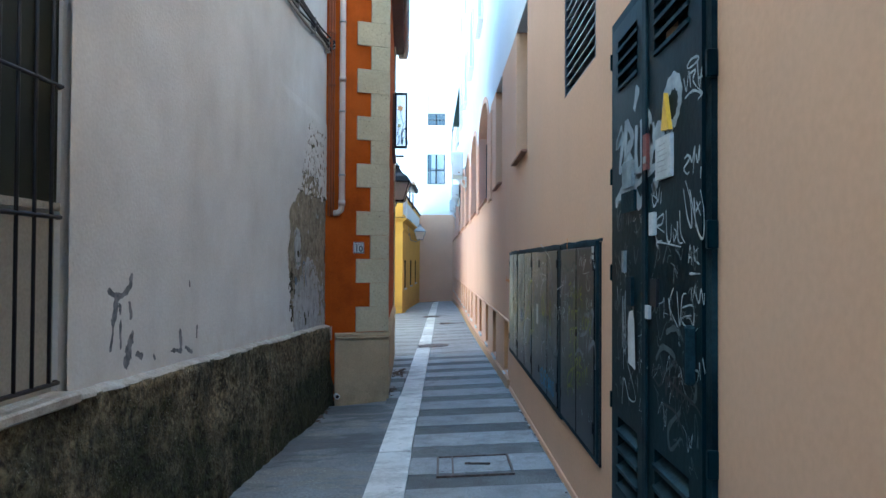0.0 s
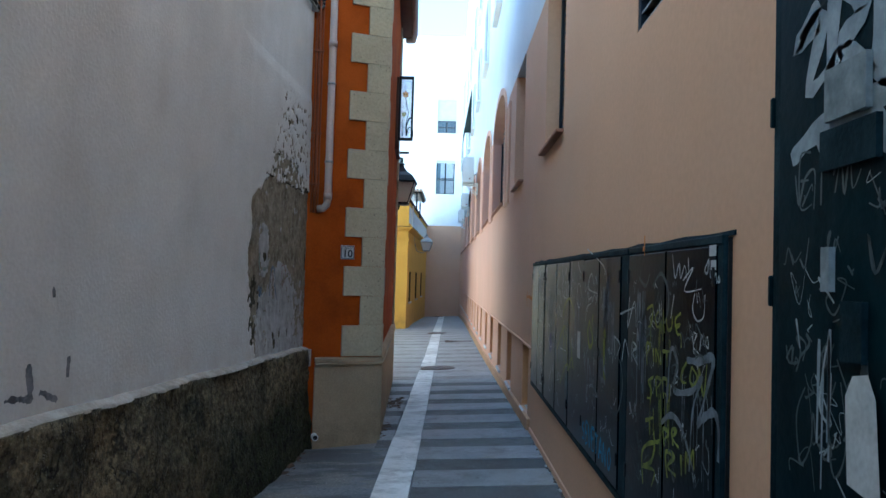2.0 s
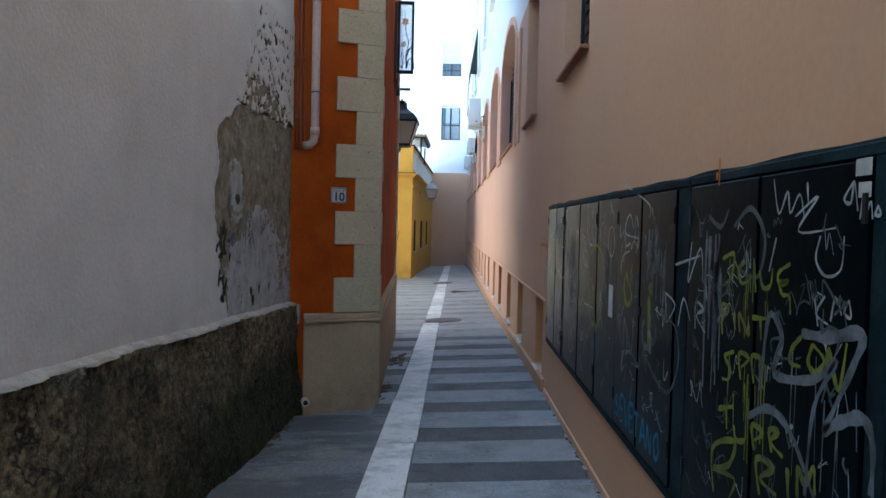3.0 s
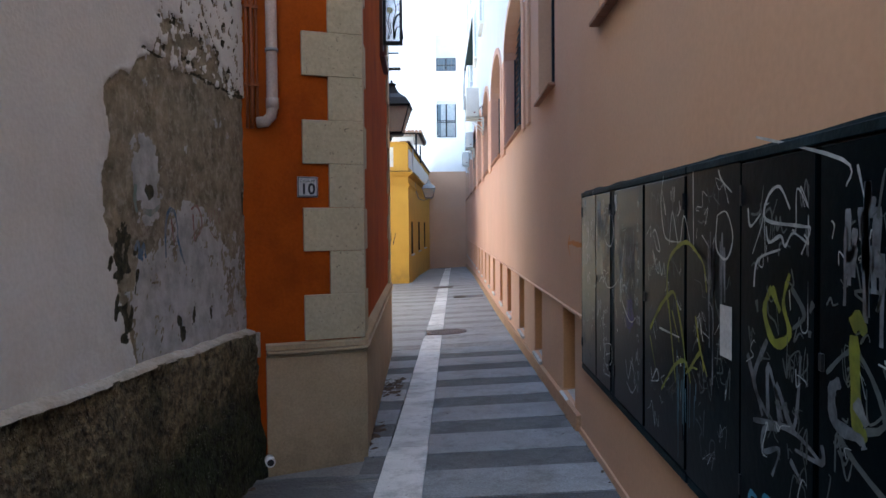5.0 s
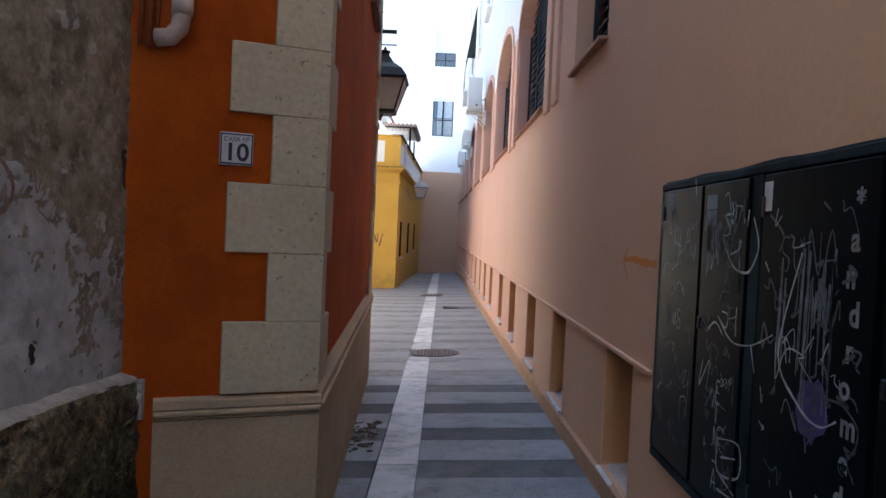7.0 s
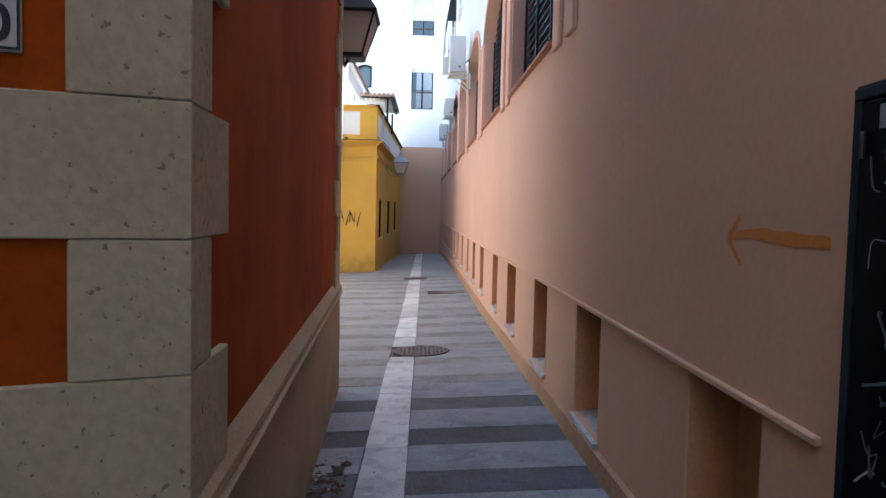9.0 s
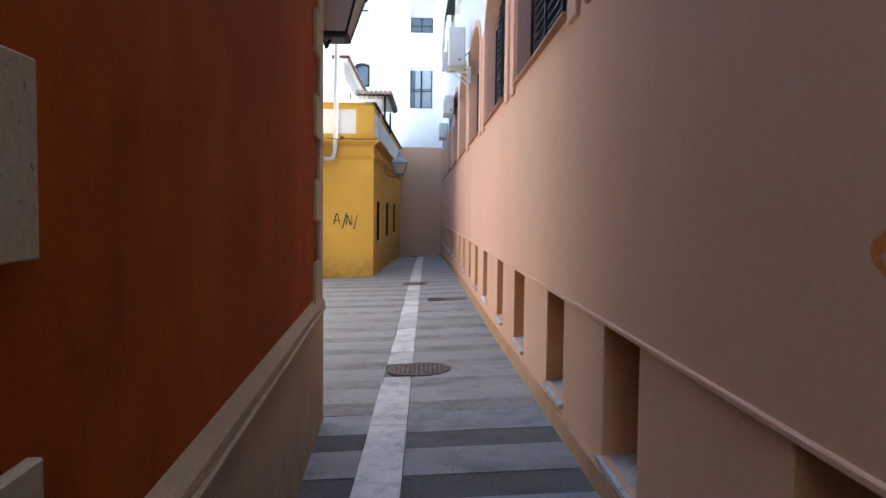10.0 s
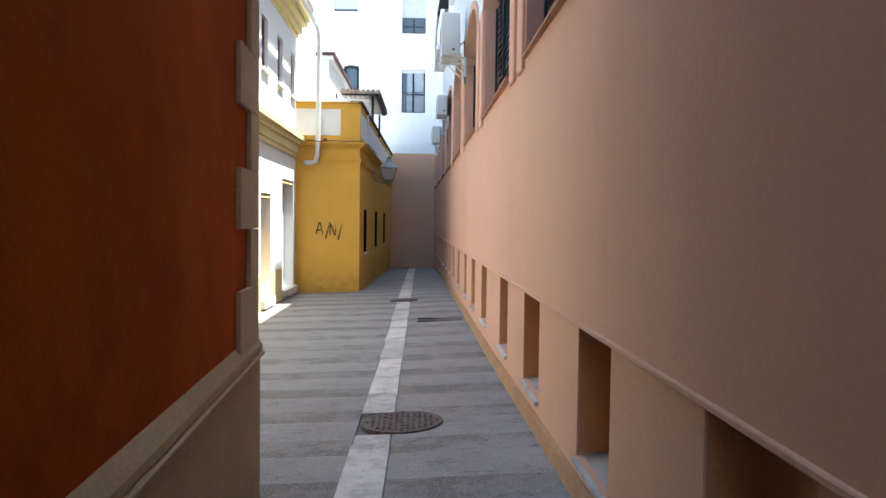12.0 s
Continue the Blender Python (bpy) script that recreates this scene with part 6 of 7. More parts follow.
    loops(t, e, [[(6.31, 1.04), (6.17, 1.12), (6.05, 0.97), (6.24, 0.89), (5.98, 0.78), (5.81, 0.79), (5.71, 0.94), (5.77, 1.07), (5.97, 1.09)], [(5.17, 1.49), (5.04, 1.55), (4.93, 1.46), (4.97, 1.34), (5.11, 1.35)], [(5.41, 1.53), (5.29, 1.49), (5.22, 1.55)]], "grey_spray", 0.02, -0.0345)
    loops(t, e, [[(6.82, 1.00), (6.70, 0.82)], [(6.67, 1.07), (6.77, 0.92), (6.66, 0.83)], [(6.66, 0.83), (6.66, 0.99), (6.56, 0.84)], [(6.58, 0.83), (6.60, 0.94), (6.49, 0.84), (6.45, 1.06)]], "dim_spray", 0.026, -0.0345)
    loops(t, e, [[(6.77, 0.79), (6.51, 0.83), (6.33, 0.79)], [(6.33, 0.84), (6.33, 0.79), (6.48, 0.78)], [(6.58, 0.81), (6.69, 0.78), (6.69, 0.71), (6.58, 0.75), (6.63, 0.65)], [(6.51, 0.74), (6.44, 0.70)]], "dim_spray", 0.02, -0.0345)
    loops(t, e, [[(6.64, 1.24), (6.69, 1.16), (6.62, 1.07), (6.52, 1.11), (6.56, 1.20), (6.52, 1.29)], [(6.64, 1.24), (6.58, 1.17)]], "lime_spray", 0.032, -0.0345)
    loops(t, e, [[(6.19, 1.18), (6.16, 1.20), (6.13, 1.17)], [(6.18, 1.16), (6.16, 0.94), (6.12, 0.93)]], "lime_spray", 0.05, -0.0345)
    loops(t, e, [[(6.51, 1.25), (6.43, 1.18), (6.50, 1.13)], [(6.38, 1.22), (6.40, 1.19)], [(6.40, 1.14), (6.40, 1.12)], [(6.75, 1.19), (6.74, 1.15)]], "grey_spray", 0.022, -0.0345)
    loops(t, e, [[(6.24, 1.03), (6.28, 1.00), (6.26, 0.92), (6.15, 0.91), (6.13, 0.89)], [(6.17, 1.00), (6.12, 0.95)]], "dim_spray", 0.04, -0.0345)
    loops(t, e, [[(6.52, 1.48), (6.59, 1.55), (6.67, 1.52), (6.68, 1.45), (6.45, 1.43), (6.40, 1.42), (6.45, 1.35)], [(6.68, 1.43), (6.66, 1.38), (6.58, 1.40), (6.55, 1.37), (6.50, 1.41), (6.41, 1.38)], [(6.77, 1.23), (6.74, 1.32), (6.58, 1.36)], [(6.82, 1.49), (6.80, 1.43), (6.72, 1.47)]], "chalk_pen", 0.012, -0.0345)
    loops(t, e, [[(7.10, 1.47), (7.11, 1.35), (7.01, 1.31), (6.95, 1.39), (7.01, 1.48), (7.10, 1.47)], [(7.09, 1.64), (7.06, 1.60), (6.96, 1.55)], [(6.76, 1.72), (6.24, 1.60), (6.22, 1.53)], [(6.17, 1.58), (6.14, 1.50)]], "chalk_pen", 0.01, -0.0345)
    loops(t, e, [[(8.90, 1.50), (8.85, 1.40), (8.90, 1.32), (8.96, 1.30), (9.06, 1.32), (9.15, 1.40), (9.17, 1.44)], [(9.10, 1.56), (9.08, 1.52), (9.15, 1.51), (9.10, 1.45), (9.16, 1.43)], [(8.97, 1.53), (8.98, 1.48)], [(8.94, 1.53), (8.95, 1.47)]], "chalk_pen", 0.01, -0.0345)
    loops(t, e, [[(9.14, 1.14), (9.08, 1.13), (9.10, 1.08), (9.18, 1.12), (9.04, 1.04), (8.87, 1.05), (8.71, 1.11)], [(8.87, 1.05), (8.83, 0.96)], [(9.28, 1.05), (9.20, 1.09), (9.12, 1.05)], [(9.51, 1.68), (9.49, 1.61)], [(9.83, 1.54), (9.80, 1.44)], [(9.75, 1.40), (9.65, 1.38)], [(9.31, 0.92), (9.34, 0.81), (9.24, 0.93), (9.26, 0.81)]], "chalk_pen", 0.009, -0.0345)
    part("sticker", one_mbox(e, 4.39, 4.455, -0.0355, -0.0345, 1.61, 1.65), "paper", t, "small white sticker")
    part("sticker", one_mbox(e, 4.39, 4.44, -0.0355, -0.0345, 1.56, 1.595), "paper", t, "small white sticker")
    part("sticker", one_mbox(e, 8.77, 8.83, -0.0355, -0.0345, 1.52, 1.62), "paper", t, "small square white sticker")
    part("sticker", one_mbox(e, 9.25, 9.36, -0.0355, -0.0345, 1.54, 1.60), "faded_paper", t, "faded printed sticker")
    part("sticker", one_mbox(e, 9.25, 9.36, -0.0355, -0.0345, 1.47, 1.535), "faded_paper", t, "faded printed sticker")
    part("sticker", one_mbox(e, 9.78, 9.88, -0.0355, -0.0345, 1.57, 1.63), "faded_paper", t, "faded printed sticker")
    g("SEVETANO", 6.95, 0.43, 0.13, "blue_spray", 0.024, seed=31, q=0.85)
    drips(t, e, 5.27, 5.43, 1.36, 0.45, "dim_spray", 14, 31, 0.024, -0.0345)
    drips(t, e, 5.93, 6.12, 1.40, 0.25, "dim_spray", 9, 32, 0.022, -0.0345)
    drips(t, e, 4.75, 5.25, 1.28, 0.25, "lime_spray", 9, 33, 0.006, -0.0345)
    drips(t, e, 4.75, 5.25, 0.98, 0.30, "lime_spray", 12, 34, 0.007, -0.0345)
    drips(t, e, 4.40, 4.95, 1.05, 0.35, "dim_spray", 9, 35, 0.005, -0.0345)
    drips(t, e, 6.08, 6.22, 1.42, 0.22, "dim_spray", 14, 36, 0.022, -0.0345)
    drips(t, e, 9.20, 9.38, 1.44, 0.16, "dim_spray", 14, 37, 0.024, -0.0345)
    drips(t, e, 5.30, 5.36, 1.66, 0.10, "orange_spray", 3, 38, 0.016, -0.0345)
    # long lime outlines and markers over the middle doors
    loops(t, f, [[(8.213, 0.909), (8.029, 1.046), (7.84, 1.132), (7.773, 1.082)], [(7.773, 1.082), (7.7, 0.96), (7.647, 0.814)]], "lime_spray", 0.024, -0.0345)
    loops(t, f, [[(7.848, 1.048), (7.742, 0.92)], [(8.212, 0.878), (8.115, 0.735)], [(7.654, 0.798), (7.579, 0.838), (7.495, 0.846)]], "lime_spray", 0.014, -0.0345)
    loops(t, f, [[(7.981, 1.664), (8.022, 1.545), (7.972, 1.399), (7.897, 1.363), (7.828, 1.36), (7.593, 1.36)], [(7.886, 1.342), (7.842, 1.494), (7.745, 1.334), (7.682, 1.475), (7.593, 1.356)], [(7.943, 1.481), (8.001, 1.599)], [(7.559, 1.663), (7.549, 1.327)], [(8.049, 0.94), (7.742, 0.94)], [(8.163, 1.396), (8.113, 1.408), (8.038, 1.318), (8.085, 1.316), (8.15, 1.384)], [(8.134, 1.289), (8.106, 1.221)], [(8.106, 1.221), (8.057, 1.202), (8.047, 1.261), (8.01, 1.196), (7.968, 1.256), (7.955, 1.191)], [(8.193, 0.723), (8.165, 0.671), (8.09, 0.731), (8.064, 0.682), (8.191, 0.651)]], "chalk_pen", 0.0105, -0.0345)
    loops(t, f, [[(8.71, 1.386), (8.821, 1.06), (8.692, 0.928), (8.576, 0.892), (8.49, 0.93)]], "chalk_pen", 0.0105, -0.0345)
    loops(t, f, [[(9.25, 0.651), (9.245, 0.528), (9.058, 0.561), (9.063, 0.677), (9.25, 0.651)], [(9.219, 0.587), (9.086, 0.621)], [(9.242, 0.458), (9.08, 0.47)], [(9.216, 0.518), (9.081, 0.487)], [(8.701, 0.658), (8.639, 0.559), (8.568, 0.666), (8.494, 0.577)], [(8.676, 0.532), (8.561, 0.498), (8.459, 0.574)], [(7.836, 1.607), (7.83, 1.535)], [(7.813, 1.605), (7.815, 1.539)], [(7.864, 1.589), (7.857, 1.547)], [(7.743, 1.54), (7.738, 1.491), (7.776, 1.474)]], "chalk_pen", 0.01, -0.0345)
    loops(t, e, [[(7.71, 1.05), (7.73, 1.16), (7.70, 1.27), (7.57, 1.34), (7.44, 1.36), (7.32, 1.32), (7.24, 1.27), (7.21, 1.17)], [(7.71, 1.09), (7.66, 0.92), (7.60, 0.73)], [(7.82, 0.65), (7.62, 0.80), (7.48, 0.85), (7.42, 0.81), (7.40, 0.77)], [(7.43, 0.81), (7.28, 0.92), (7.24, 0.85)], [(7.34, 1.06), (7.28, 0.93), (7.20, 0.84)]], "lime_spray", 0.020, -0.0345)
    drips(t, f, 7.50, 7.78, 0.78, 0.35, "blue_faded", 12, 5, 0.009, -0.0345)
    drips(t, e, 6.99, 7.22, 1.32, 0.55, "dim_spray", 14, 6, 0.016, -0.0345)
    part("torn_paper", one_mbox(e, 6.96, 7.07, -0.0360, -0.0345, 0.95, 1.14), "paper", t, "torn white paper")
    cloud(t, f, 8.62, 0.93, 0.09, 0.10, "violet_spray", -0.0345, 4)
    drips(t, f, 8.52, 8.84, 1.30, 0.42, "dim_spray", 26, 7, 0.010, -0.0345)
    flip = lambda u, d, z: f(-u, -0.0350 + 0.014 - d, z)
    for k, c in enumerate("*andromeda*"):
        write(t, c, flip, -8.44 - 0.012 * (k % 3), 1.50 - 0.100 * k, 0.095, "grey_pen", "graffiti_letter")
    for k, c in enumerate("EIN-A"):
        g(c, 9.30, 0.78 - 0.085 * k, 0.08, w=0.008, seed=60 + k)
    g("SUNA", 8.84, 1.32, 0.12, "grey_spray", 0.007, seed=66)
    g("PLA", 9.86, 1.36, 0.10, w=0.006, seed=67)
    g("~S", 9.84, 1.0, 0.09, w=0.005, seed=68)
    g("U~", 9.44, 1.4, 0.10, "grey_spray", 0.006, seed=69)
    for k, (a, b) in enumerate(doors + [(7.10, 7.62)]):
        scribbles(t, f, a + 0.04, b - 0.04, 0.45, 1.55, "grey_spray", 0.009, 34, 70 + k)
        scribbles(t, f, a + 0.04, b - 0.04, 0.45, 1.55, "chalk_pen", 0.0055, 15, 90 + k)


meter_cabinets()


def trim_round_cabinets():
    """Grey cement smeared along the top of the cabinets."""
    random.seed(8)
    bm = bmesh.new()
    n = 46
    for k in range(n):
        y0, y1 = 4.30 + 5.73 * k / n, 4.30 + 5.73 * (k + 1) / n
        h = lambda y: 1.698 + 0.010 * noise.noise(Vector((y * 3, 1, 5)))
        hexa(bm, [(1.005, y0, 1.68), (1.005, y1, 1.68), (0.994, y1, 1.68), (0.994, y0, 1.68), (1.005, y0, h(y0)), (1.005, y1, h(y1)), (0.996, y1, h(y1)), (0.996, y0, h(y0))])
    mesh_object("trim_cabinet", bm, "teal_edge", kind="structure", label="blue-grey smeared edge over the cabinets")


trim_round_cabinets()


def louvre_window():
    a, b, z0, z1 = LOUVRE
    t = thing("louvre_window", "dark grey steel louvred vent window", "window", (1.0, (a + b) / 2, z0))
    base = Vector((1.0, (a + b) / 2, z0))
    f = lambda u, d, z: Vector((1.0 + d, u, z)) - base
    for u0, u1 in ((a, a + 0.05), (b - 0.05, b)):
        part("frame", one_mbox(f, u0, u1, 0.005, 0.10, z0, z1), "grille", t)
    part("backing", one_mbox(f, a, b, 0.16, 0.18, z0, z1), "black", t)
    k = 0
    z = z0 + 0.01
    while z < z1 - 0.06:
        bm = bmesh.new()
        hexa(bm, [f(a + 0.051, 0.01, z), f(b - 0.051, 0.01, z), f(b - 0.051, 0.09, z + 0.05), f(a + 0.051, 0.09, z + 0.05), f(a + 0.051, 0.01, z + 0.012), f(b - 0.051, 0.01, z + 0.012), f(b - 0.051, 0.09, z + 0.062), f(a + 0.051, 0.09, z + 0.062)])
        part("slat", bm, "grey_metal", t)
        z += 0.075


louvre_window()


def wall_arrow():
    t = thing("painted_arrow", "orange spray-painted arrow on the pink wall", "painted arrow", (wall_x(10.5), 10.5, 1.27))
    base = Vector((wall_x(10.5), 10.5, 1.27))
    f = lambda u, d, z: Vector((wall_x(u) + d, u, z)) - base
    bm = bmesh.new()
    ribbon(bm, f, [(10.12, 1.275), (10.35, 1.275), (10.60, 1.285), (10.79, 1.265)], 0.045, -0.002)
    ribbon(bm, f, [(10.70, 1.345), (10.74, 1.30), (10.785, 1.262), (10.73, 1.21), (10.68, 1.17)], 0.030, -0.0026)
    part("stroke", bm, "orange_spray", t)


wall_arrow()


def upper_windows():
    for z0, z1 in ((7.2, 8.9), (10.2, 11.9)):
        for y in (12.0, 16.4, 20.6, 24.8, 29.0, 33.2, 37.4):
            t = thing("upper_window", "upper window with white shutter and projecting sill", "window", (wall_x(y), y + 0.65, z0))
            x = 0
            part("frame", one_box(-0.06, -0.003, -0.68, 0.68, 0.0, z1 - z0, bevel=0.01), "white", t)
            part("shutter", one_box(-0.075, -0.061, -0.6, 0.6, 0.06, z1 - z0 - 0.06), "grey_metal", t)
            part("window_sill", one_box(-0.13, -0.002, -0.75, 0.75, -0.07, -0.004, bevel=0.008), "white", t)


upper_windows()


def air_conditioner(y, x, z, w=0.72, h=0.66, dp=0.34):
    """x is the middle of the case, which hangs off the wall on two brackets."""
    t = thing("air_conditioner", "white air conditioner unit on steel brackets with hanging hoses", "air conditioner", (x, y, z))
    xw = wall_x(y) - x
    part("case", one_box(-dp / 2, dp / 2, -w / 2, w / 2, 0.0, h, bevel=0.02), "white_metal", t)
    bm = bmesh.new()
    for r in (0.24, 0.18, 0.12, 0.06):
        n = 20
        tube(bm, [(-dp / 2 - 0.012, 0.06 + r * math.cos(2 * math.pi * k / n), h / 2 + r * math.sin(2 * math.pi * k / n)) for k in range(n + 1)], 0.006, 4)
    part("fan_grille", bm, "grey_metal", t)
    part("label_plate", one_box(0.03, 0.08, -w / 2 - 0.004, -w / 2 + 0.001, 0.10, 0.14), "red_print", t)
    for s in (-0.27, 0.27):
        bm = bmesh.new()
        box(bm, -dp / 2 - 0.04, xw + 0.002, s - 0.02, s + 0.02, -0.045, -0.004)
        box(bm, xw - 0.04, xw + 0.002, s - 0.02, s + 0.02, -0.38, -0.046)
        hexa(bm, [(-0.02, s - 0.012, -0.075), (xw - 0.04, s - 0.012, -0.36), (xw - 0.04, s + 0.012, -0.36), (-0.02, s + 0.012, -0.075), (-0.02, s - 0.012, -0.045), (xw - 0.04, s - 0.012, -0.32), (xw - 0.04, s + 0.012, -0.32), (-0.02, s + 0.012, -0.045)])
        part("bracket", bm, "white_metal", t)
    for k in range(2):
        bm = bmesh.new()
        tube(bm, [(dp / 2, -0.2 + 0.08 * k, 0.25), (dp / 2 + 0.10, -0.2 + 0.08 * k, 0.32 + 0.05 * k), (xw - 0.03, -0.15 + 0.08 * k, 0.15), (xw - 0.02, -0.1 + 0.1 * k, -0.5 - 0.3 * k)], 0.018, 7)
        part("hose", bm, "grey_metal", t)


air_conditioner(25.4, 0.525, 4.56, 0.8, 0.84, 0.37)
air_conditioner(32.5, 0.58, 4.45, 0.7, 0.6, 0.30)
air_conditioner(38.0, 0.52, 4.24, 0.7, 0.6, 0.30)


def awning():
    y0, y1 = 33.0, 36.4
    xw = wall_x(34)
    t = thing("balcony_awning", "steep dark striped awning over a small white-railed balcony", "awning", (xw, (y0 + y1) / 2, 7.2))
    n = 12
    for k in range(n):
        a, b = -1.7 + 3.4 * k / n, -1.7 + 3.4 * (k + 1) / n
        bm = bmesh.new()
        hexa(bm, [(-0.34, a, 0.55), (-0.34, b, 0.55), (-0.31, b, 0.55), (-0.31, a, 0.55), (-0.03, a, 2.5), (-0.03, b, 2.5), (0.0, b, 2.5), (0.0, a, 2.5)])
        part("stripe", bm, "shutter" if k % 2 else "grey_metal", t)
    bm = bmesh.new()
    v = [bm.verts.new(p) for p in ((-0.32, -1.7, 0.6), (-0.01, -1.7, 0.6), (-0.01, -1.7, 2.5))]
    bm.faces.new(v)
    w = [bm.verts.new(q.co + Vector((0, 0.02, 0))) for q in v]
    bm.faces.new(w)
    for i in range(3):
        bm.faces.new((v[i], v[(i + 1) % 3], w[(i + 1) % 3], w[i]))
    part("side_cloth", bm, "shutter", t, "dark green awning cloth")
    part("balcony_slab", one_box(-0.36, -0.002, -1.7, 1.7, -0.62, -0.52), "white", t)
    for z in (0.35, -0.1):
        bm = bmesh.new()
        tube(bm, [(-0.01, -1.68, z), (-0.34, -1.68, z), (-0.34, 1.68, z), (-0.01, 1.68, z)], 0.015, 6)
        part("rail", bm, "white_metal", t)
    for k in range(15):
        y = -1.68 + 3.36 * k / 14
        bm = bmesh.new()
        tube(bm, [(-0.34, y, -0.52), (-0.34, y, 0.35)], 0.009, 6)
        part("baluster", bm, "grey_metal", t)


awning()


def lantern(name_at, s, mat, label, arm):
    """A four-sided street lantern of height s; arm is the way from its top to the wall."""
    t = thing("street_lantern", label, "street lamp", name_at)
    glass_rings = [(0.28, 0.0), (0.50, 0.50)]
    for k in range(4):
        a0, a1 = math.pi / 4 + k * math.pi / 2, math.pi / 4 + (k + 1) * math.pi / 2
        bm = bmesh.new()
        q = []
        for r, h in glass_rings:
            for a in (a0, a1):
                q.append((r * s * math.cos(a), r * s * math.sin(a), h * s))
        c = Vector((math.cos((a0 + a1) / 2), math.sin((a0 + a1) / 2), 0)) * 0.008
        v = [bm.verts.new(Vector(q[i])) for i in (0, 1, 3, 2)]
        w = [bm.verts.new(Vector(q[i]) - c) for i in (0, 1, 3, 2)]
        bm.faces.new(v), bm.faces.new(w)
        for i in range(4):
            bm.faces.new((v[i], v[(i + 1) % 4], w[(i + 1) % 4], w[i]))
        part("pane", bm, "lamp_glass", t, "frosted glass pane")
        bm = bmesh.new()
        tube(bm, [Vector(q[0]) * 1.01, Vector(q[2]) * 1.01], 0.012 * s / 0.8, 6)
        part("corner_rib", bm, mat, t)
    bm = bmesh.new()
    turned(bm, (0, 0, 0), [(0.24 * s, -0.05 * s), (0.30 * s, -0.03 * s), (0.30 * s, 0.01 * s)], 4)
    part("base", bm, mat, t)
    bm = bmesh.new()
    turned(bm, (0, 0, 0), [(0.53 * s, 0.485 * s), (0.55 * s, 0.52 * s), (0.42 * s, 0.66 * s), (0.23 * s, 0.76 * s), (0.14 * s, 0.86 * s), (0.09 * s, 0.93 * s)], 4)
    part("hood", bm, mat, t)
    bm = bmesh.new()
    turned(bm, (0, 0, 0), [(0.05 * s, 0.92 * s), (0.09 * s, 0.95 * s), (0.09 * s, 0.97 * s), (0.03 * s, 0.99 * s), (0.015 * s, 1.04 * s)], 12)
    part("finial", bm, mat, t)
    bm = bmesh.new()
    pts = [Vector((0, 0, -0.04 * s)), Vector((arm[0] * 0.35, arm[1] * 0.35, -0.16 * s)), Vector((arm[0] * 0.75, arm[1] * 0.75, -0.06 * s)), Vector((arm[0], arm[1], arm[2]))]
    tube(bm, pts, 0.016, 8)
    tube(bm, [Vector((arm[0], arm[1], arm[2] - 0.22)), Vector((arm[0], arm[1], arm[2] + 0.22))], 0.02, 8)
    part("bracket", bm, mat, t)
    return t


lantern((-0.97, 15.46, 2.87), 0.78, "black", "black iron street lantern with frosted panes", (-0.05, -0.36, 0.3))
lantern((-1.08, 34.2, 2.62), 0.74, "grey_metal", "silver-grey street lantern on the yellow building", (-0.57, 0.0, 0.42))


def wall_arm():
    t = thing("iron_arm", "short black iron arm fixed high on the orange house", "bracket", SIDE(SIDE_LEN, 0, 3.78))
    part("bar", one_box(-0.05, 0.20, 0.03, 0.07, -0.02, 0.02), "black", t)
    part("plate", one_box(-0.06, 0.0, 0.0, 0.03, -0.08, 0.08), "black", t)


wall_arm()


